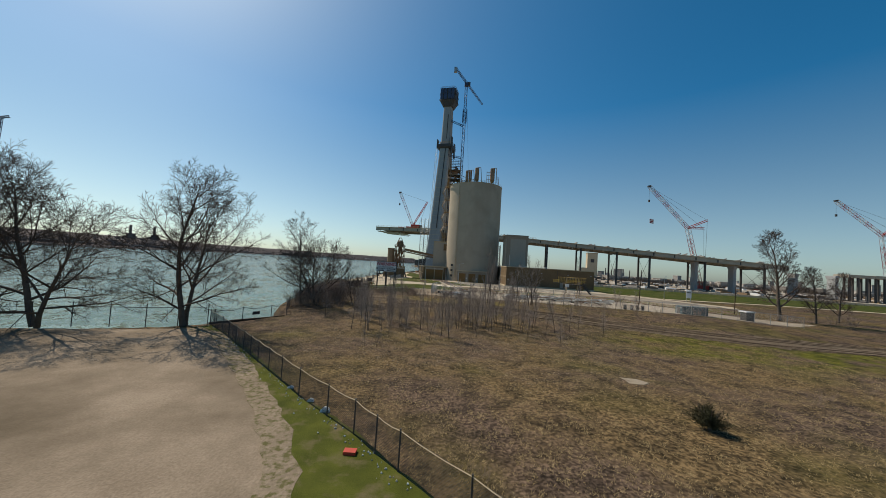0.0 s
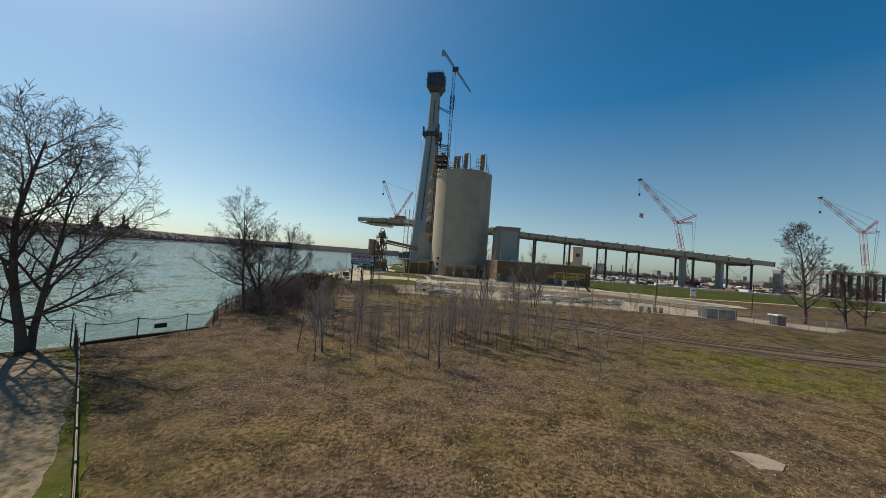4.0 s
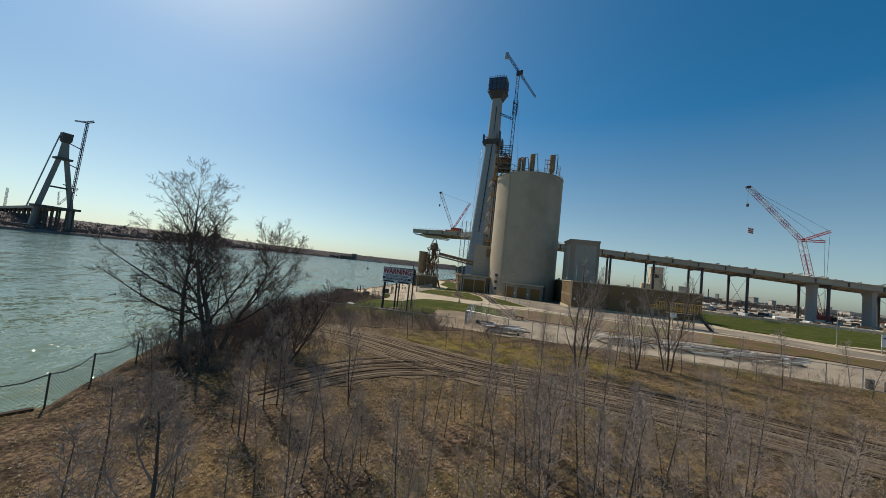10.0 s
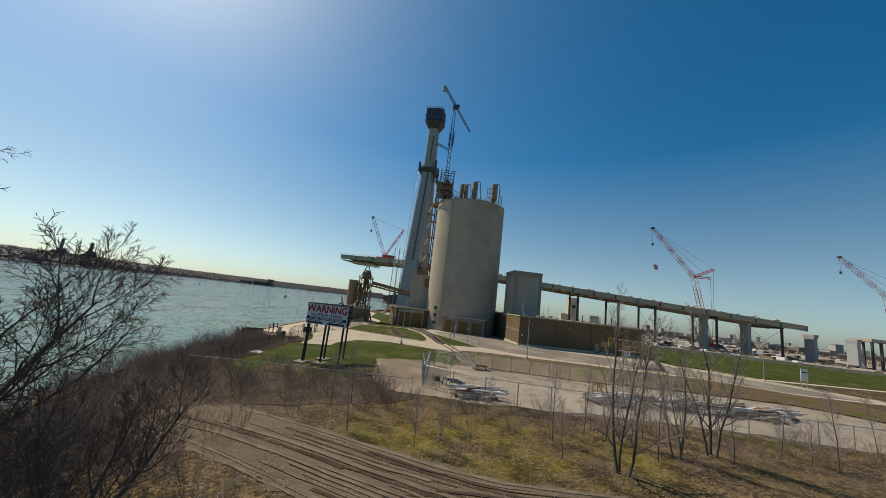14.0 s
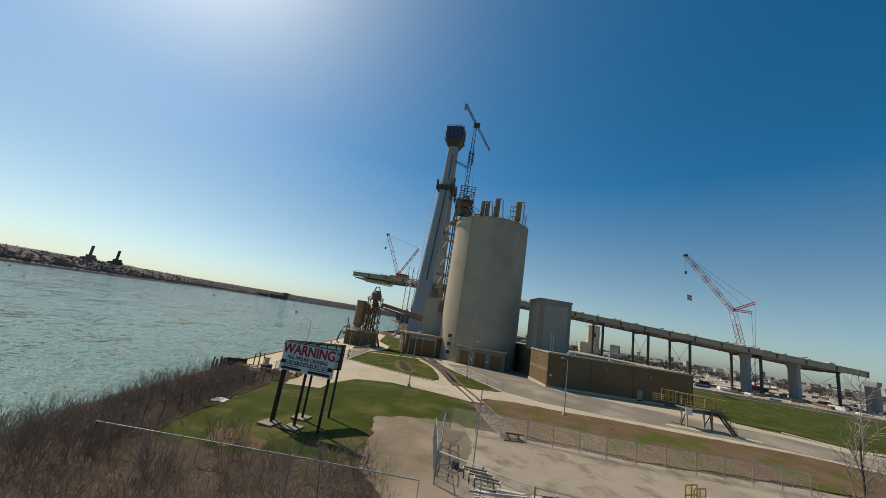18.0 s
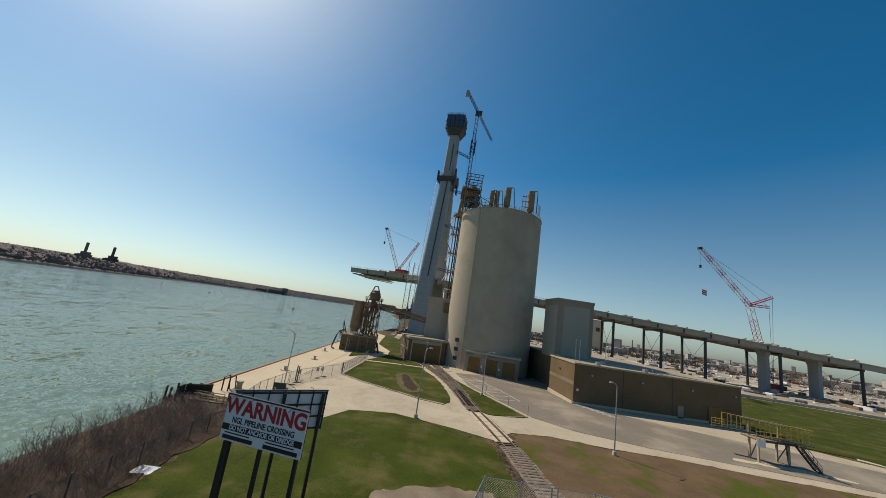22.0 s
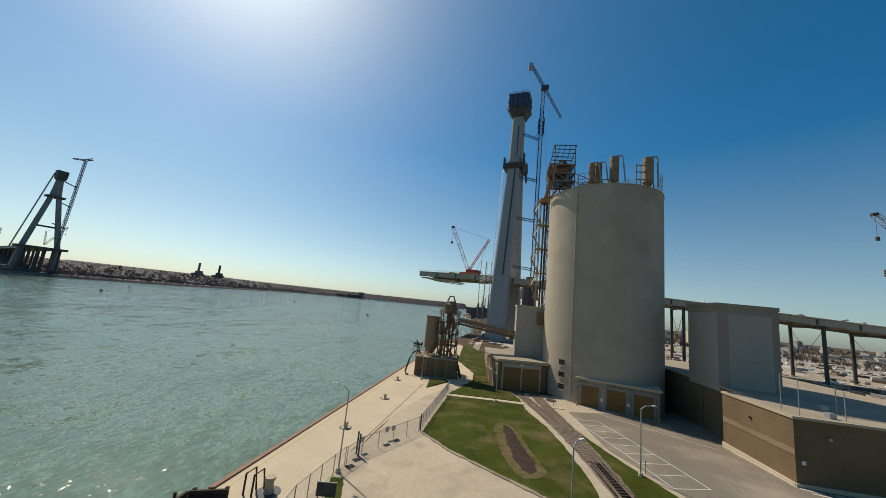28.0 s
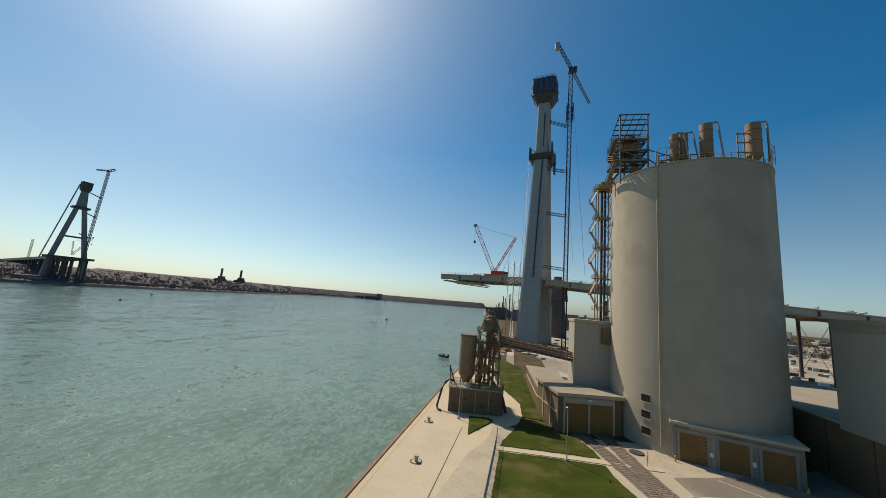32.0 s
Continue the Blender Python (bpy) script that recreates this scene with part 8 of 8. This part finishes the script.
# woods on the far bank as sprays of thin limbs
def spray(s, x, y, z, q, hgt, n=9):
    """A bare distant tree: thin limbs that fan out from its foot."""
    for k in range(n):
        a, e = rnd.random() * 6.283, rnd.uniform(0.2, 1.0)
        c, d, top = math.cos(a) * q * e, math.sin(a) * q * e, z + hgt * (1.1 - 0.5 * e) * rnd.uniform(0.75, 1.1)
        w = q * 0.07
        k0 = len(s.v)
        s.v.extend([(x + c * 0.1 + d / q * w * 0.6, y + d * 0.1 - c / q * w * 0.6, z), (x + c + w, y + d, top - hgt * 0.2), (x + c * 0.9, y + d * 0.9 + w, top), (x + c - w, y + d - w, top - hgt * 0.15)])
        s.f.append((k0, k0 + 1, k0 + 2, k0 + 3))


s = Shape()
for k in range(7000):
    i = rnd.randrange(20, len(pts) - 2)
    (x, y), (x2, y2), o = pts[i], pts[i + 1], 6 + 150 * rnd.random()
    m, t = math.hypot(x2 - x, y2 - y), rnd.random()
    z = 2.6 + (o - 4) * 0.08 if o < 60 else 7 + (o - 60) / 90 * (9 + 0.010 * math.hypot(x, y))
    x, y = x + (x2 - x) * t - (y2 - y) / m * o, y + (y2 - y) * t + (x2 - x) / m * o
    spray(s, x, y, z - 1, rnd.uniform(3, 7), rnd.uniform(5, 10), 10)
solo("far_woods", s, FAR_TREES, "bare woods along the far bank", "woods", kind="stuff")


def far_building(x, y, w, d, h, mat, label, category="building", group="", rz=0, roof=True):
    ob = thing("far_building", label, category, group, (x, y, 0), rz)
    part("wall", Shape().box(-w / 2, w / 2, -d / 2, d / 2, -1, h), mat, ob)
    part("roof", Shape().box(-w / 2 - 0.5, w / 2 + 0.5, -d / 2 - 0.5, d / 2 + 0.5, h, h + 1), STEEL_DK if mat is MILL_M else TARP, ob)
    return ob


lift_shaft = thing("concrete_tower", "pale concrete block tower beyond the bridge", "tower", "", (272, 612, 0), -12)
part("shaft", Shape().box(-8.5, 8.5, -7, 7, -1, 46), PALE_C, lift_shaft)
part("annex", Shape().box(-20, -8.5, -6, 6, -1, 20), PALE_C, lift_shaft)
part("parapet", Shape().box(-8.9, 8.9, -7.4, 7.4, 46, 47.6), TAN_TRIM, lift_shaft)
part("doorway", Shape().box(-3, 3, -7.1, -6.9, 30, 36), STEEL_DK, lift_shaft)

# power plant with two stacks on the far bank
for k, (x, y) in enumerate(((-1333, 1431), (-1275, 1482))):
    pp = thing("power_station", "dark power station block with a tall stack on the far bank", "power station", "power station blocks", (x, y, 3), 40)
    part("boiler_house", Shape().box(-20, 20, -16, 16, 0, 46).box(-13, 15, -11, 11, 46, 56), MILL_M, pp)
    part("turbine_hall", Shape().box(-30, 26, -30, -16, 0, 32), MILL_M, pp)
    part("smokestack", Shape().disc((-2, 0), 4.8, 54, 92, 20, 4.6), MILL_M, pp)
    part("bunker", Shape().box(-27, -20, -9, 9, 32, 44), MILL_M, pp)
for x, y, w, h in ((-1390, 3300, 120, 30), (-1330, 3350, 40, 60), (-1500, 3250, 80, 22), (-1220, 3500, 160, 12), (-1600, 1200, 80, 16), (-1020, 900, 60, 9), (-930, 660, 70, 8), (-1040, 1100, 90, 10), (-960, 420, 90, 9)):
    far_building(x, y, w, 40, h, MILL_M if h > 20 else CITY_M, "small industrial building on the far bank", "building", "far bank buildings")

# second pylon across the river
P2 = Vector((-839, 588, 0))
fp = thing("bridge_pylon", "grey concrete bridge pylon across the river", "bridge pylon")
def far_pt(along, across, z):
    p = P2 + BU * along + BV * across
    return Vector((p.x, p.y, z))
def far_ring(across, z, wa, wc):
    return [far_pt(a * wa / 2, across + b * wc / 2, z) for a, b in ((-1, -1), (1, -1), (1, 1), (-1, 1))]
for sgn in (-1, 1):
    part("leg", Shape().quad_ring([far_ring(sgn * 27, 0, 9, 8.6), far_ring(sgn * 23, 44, 7, 6.6), far_ring(sgn * 4.6, 148, 6.6, 6)]), DULL_C, fp)
part("upper_shaft", Shape().quad_ring([far_ring(0, 142, 7, 15.4), far_ring(0, 182, 6.4, 8)]), DULL_C, fp)
part("climbing_formwork", Shape().quad_ring([far_ring(0, 177, 8, 9), far_ring(0, 181, 12, 14), far_ring(0, 196, 12.5, 15)]), STEEL_DK, fp)
part("work_platform", Shape().quad_ring([far_ring(0, 143, 16, 24), far_ring(0, 146.5, 16, 24)]), STEEL_DK, fp)
part("strut", Shape().beam(far_pt(0, -17, 88), far_pt(0, 17, 88), 3), STEEL_DK, fp)
part("stair_mast", Shape().beam(far_pt(-6, -34, 44), far_pt(-4, -8, 190), 1.5), GALV, fp)
part("deck_block", Shape().beam(far_pt(0, -30, 48), far_pt(0, 34, 48), 22, 4), STEEL_DK, fp)
tc2 = thing("tower_crane", "dark lattice tower crane beside the far pylon", "tower crane")
b0 = far_pt(0, 26, 46)
part("mast", Shape().lattice(far_pt(2, 20, 50), far_pt(2, 25, 230), 3.2, 50, 0.5), CRANE_B, tc2)
part("jib", Shape().lattice(far_pt(2, 25, 230), far_pt(6, 33, 235), 3, 4, 0.6).lattice(far_pt(2, 25, 230), far_pt(-6, 9, 227), 2.6, 10, 0.5, 1.4), CRANE_B, tc2)
for z in (90, 132, 172):
    part("tie_beam", Shape().beam(far_pt(0, 6, z + 6), far_pt(2, 23, z), 1.6), CRANE_B, tc2)
vd = thing("approach_viaduct", "long approach viaduct on piers across the river", "viaduct")
for i in range(11):
    a0, a1 = -i * 42, -(i + 1) * 42
    z0, z1 = 47 - i * 1.6, 47 - (i + 1) * 1.6
    part("span", Shape().beam(far_pt(a0, 0, z0), far_pt(a1, 0, z1), 34, 5), GIRDER, vd)
    for off in (-12, 12):
        part("column", Shape().beam(far_pt(a1, off, 0), far_pt(a1, off, z1), 3.4), STEEL_DK, vd)
        part("column", Shape().beam(far_pt(a1 + 21, off, 0), far_pt(a1 + 21, off, z1), 2.6), STEEL_DK, vd)
for i in range(6):
    part("falsework", Shape().beam(far_pt(10 - i * 1.0, -24 + i * 10, 2), far_pt(10 - i, -24 + i * 10, 46), 2.2), STEEL_DK, vd)
luffing_crane(far_pt(0, 4, 50.5), far_pt(0, 4, 54), far_pt(-2, 28, 92), (far_pt(0, 2, 80),), "dark crane on the far bridge deck", "cranes across the river", body=False)
for a, b, h in ((-260, 10, 88), (-330, -30, 80),):
    solo("far_mast", Shape().lattice(far_pt(a, b, 3), far_pt(a, b, h), 2.6, 20, 0.35), GALV, "distant lattice mast across the river", "mast", "far masts")

# steel mill down the near bank
rnd = random.Random(61)
for k in range(70):
    y = rnd.uniform(780, 1700)
    x = -60 - (max(0, y - 900) * 0.10) + rnd.uniform(10, 190)
    far_building(x, y, rnd.uniform(8, 34), rnd.uniform(14, 40), rnd.uniform(6, 26), MILL_M, "dark sooty steelworks building down the river", "steelworks", "steelworks buildings")
for k in range(16):
    y = rnd.uniform(800, 1500)
    x = -50 - (max(0, y - 900) * 0.10) + rnd.uniform(0, 130)
    solo("chimney", Shape().disc((x, y), 1.9, 0, rnd.uniform(36, 58), 12, 1.3), MILL_M, "tall dark steelworks chimney", "chimney", "steelworks chimneys")
s = Shape()
for z0, z1, r0, r1 in ((0, 36, 9, 7), (36, 48, 10, 9), (48, 60, 5, 4)):
    s.disc((24, 470), r0, z0, z1, 16, r1)
solo("blast_furnace", s, MILL_M, "black blast furnace stack behind the bridge", "furnace")

# near construction site beyond the pylon, and along the approach
rnd = random.Random(71)
def site_piece(x, y, lo, hi, mats):
    w, d, h = rnd.uniform(lo, hi), rnd.uniform(lo, hi), rnd.uniform(lo * 0.4, hi * 0.5)
    s = Shape()
    c = 0.08 * w
    rz = rnd.random() * 3.1
    cx, sx = math.cos(rz), math.sin(rz)
    rr = lambda k, z: [(x + (a * w * k) * cx - (b * d * k) * sx, y + (a * w * k) * sx + (b * d * k) * cx, z) for a, b in ((-.5, -.5), (.5, -.5), (.5, .5), (-.5, .5))]
    s.quad_ring([rr(1, 0), rr(1, h * 0.85), rr(0.86, h)])
    return s, rnd.choice(mats)


for k in range(110):
    x, y = rnd.uniform(-24, 42), rnd.uniform(290, 430)
    s, m = site_piece(x, y, 1.2, 5, (TARP, STEEL_DK, STEEL_TAN, MILL_M, RUST, GIRDER))
    solo("crate", s, m, "stacked materials on the bridge construction site", "materials", "site materials")
for k in range(130):
    x, y = rnd.uniform(85, 520), rnd.uniform(240, 620)
    if y < 262 - 0.12 * x + 12:
        continue
    s, m = site_piece(x, y, 1.4, 5.5, (TARP, TARP, STEEL_DK, STEEL_TAN, STEEL_BR, TIMBER, GIRDER, WHITE, TARP))
    solo("crate", s, m, "stacked materials and cabins on the construction site", "materials", "site materials")
drape("site_ground", [(70, 236), (110, 236), (180, 226), (300, 191), (420, 121), (700, 60), (900, 500), (600, 900), (-20, 900), (-22, 260), (20, 250), (60, 240)], 0.04, SITE_M, "bare tan earth of the construction site", "site ground", step=60)
s = Shape()
line = [(72, 238), (112, 238), (182, 228), (304, 192), (430, 120)]
for (x0, y0), (x1, y1) in zip(line, line[1:]):
    m = math.hypot(x1 - x0, y1 - y0)
    n = int(m / 3.6)
    for i in range(n):
        a, b = i / n, (i + 0.94) / n
        s.beam((x0 + (x1 - x0) * a, y0 + (y1 - y0) * a, 1.1), (x0 + (x1 - x0) * b, y0 + (y1 - y0) * b, 1.1), 0.5, 1.6)
solo("concrete_barrier", s, PALE_C, "long line of pale concrete barriers along the lawn", "barrier", kind="stuff")

for k in range(6):
    line = curve([(-14 + k * 1.4, 236 + k * 2.0), (-6 + k * 1.2, 256 + k * 1.6), (8, 268 + k * 2.6), (26, 272 + k * 3)], 5, False)
    solo("rail_curve", Shape().path([(x, y, 0.35) for x, y in line], 0.14, 5), RAIL_M, "curved rusty rail on the site beyond the silo", "rail", "site rails")
for k in range(70):
    x = rnd.uniform(95, 420)
    s, m = site_piece(x, 250 - 0.12 * (x - 95) - max(0, x - 180) * 0.1 + rnd.uniform(4, 60), 1.2, 4.5, (WHITE, TARP, STEEL_DK, TIMBER, TARP, WHITE, STEEL_TAN))
    solo("crate", s, m, "small stacked materials beside the bridge site road", "materials", "site materials")

# city on the skyline
rnd = random.Random(81)
for k in range(210):
    az, dist = radians(rnd.uniform(8, 62)), rnd.uniform(700, 2600)
    x, y = math.sin(az) * dist, math.cos(az) * dist
    h = rnd.uniform(3, 9) if rnd.random() < 0.9 else rnd.uniform(12, 30)
    ob = far_building(x, y, rnd.uniform(8, 26), rnd.uniform(8, 24), h, CITY_M, "distant low city building", "building", "city buildings", rz=rnd.uniform(0, 90))
s = Shape()
for k in range(5200):
    az, dist = radians(rnd.uniform(4, 66)), 620 + 2000 * rnd.random() ** 1.6
    spray(s, math.sin(az) * dist, math.cos(az) * dist, 0, rnd.uniform(2.5, 5), rnd.uniform(3.5, 8), 12)
solo("city_trees", s, CITY_WOOD, "bare street trees across the distant city", "trees", kind="stuff")
for k in range(5):
    solo("chimney", Shape().disc((760 + (k + k // 2) * 26, 1560 - k * 5), 2.2, 0, 40 - 4 * (k % 2), 12, 1.7), MILL_M, "tall dark chimney on the skyline", "chimney", "skyline chimneys")

# buoys and a small boat on the river
for x, y in ((-170, 515), (-378, 682), (-425, 400), (-577, 549)):
    b = thing("river_buoy", "small dark buoy on the river", "buoy", "river buoys", (x, y, WATER_Z))
    part("float", Shape().disc((0, 0), 1.6, -0.4, 0.9, 12), STEEL_DK, b)
    part("top_mark", Shape().disc((0, 0), 0.6, 0.7, 2.4, 8, 0.25), STEEL_DK, b)
bt = thing("small_boat", "small dark open workboat on the river", "boat", "", (-52.4, 285, WATER_Z), 150)
part("hull", Shape().quad_ring([[(-2.8, -0.8, 0.1), (2.4, -0.8, 0.1), (3.4, 0, 0.3), (2.4, 0.8, 0.1), (-2.8, 0.8, 0.1)], [(-3, -1.1, 0.9), (2.4, -1.1, 0.9), (3.9, 0, 1.1), (2.4, 1.1, 0.9), (-3, 1.1, 0.9)]]), STEEL_DK, bt)
part("engine_post", Shape().box(-3.2, -2.7, -0.25, 0.25, 0.6, 1.8).box(-0.4, 0.4, -0.4, 0.4, 0.9, 1.5), STEEL_DK, bt)

# low sheds and yards along the far bank
rnd = random.Random(91)
for k in range(34):
    i = rnd.randrange(24, len(pts) // 2 + 10)
    (x, y), (x2, y2), o = pts[i], pts[i + 1], rnd.uniform(12, 55)
    m = math.hypot(x2 - x, y2 - y)
    far_building(x - (y2 - y) / m * o, y + (x2 - x) / m * o, rnd.uniform(10, 46), rnd.uniform(8, 16), rnd.uniform(6, 11), rnd.choice((CITY_M, CITY_M, MILL_M, RUST)), "low shed on the far river bank", "building", "far bank sheds", rz=math.degrees(math.atan2(y2 - y, x2 - x)))

# small loose materials all over the construction site, too many to count
for name, mat, label in (("pale_materials", TARP, "pale bundles and slabs strewn over the site"), ("white_materials", WHITE, "white sheets and small cabins strewn over the site"), ("rusty_materials", STEEL_BR, "rusty steel strewn over the site"), ("red_machinery", CRANE_R, "small red plant strewn over the site"), ("dark_materials", STEEL_DK, "dark formwork strewn over the site")):
    s = Shape()
    for k in range({"red_machinery": 16, "white_materials": 150}.get(name, 190)):
        az, dist = radians(rnd.uniform(10, 64)), 285 + 420 * rnd.random() ** 1.3
        x, y = math.sin(az) * dist, math.cos(az) * dist
        if y < 262 - 0.12 * x + 16 or (x > 300 and y < 260 - (x - 300) * 0.5):
            continue
        a, w, h = rnd.random() * 3.14, rnd.uniform(2, 11), rnd.uniform(0.5, 2.6)
        s.beam((x, y, h / 2), (x + math.cos(a) * w, y + math.sin(a) * w, h / 2), rnd.uniform(0.8, 3.6), h)
    solo(name, s, mat, label, "materials", kind="stuff")
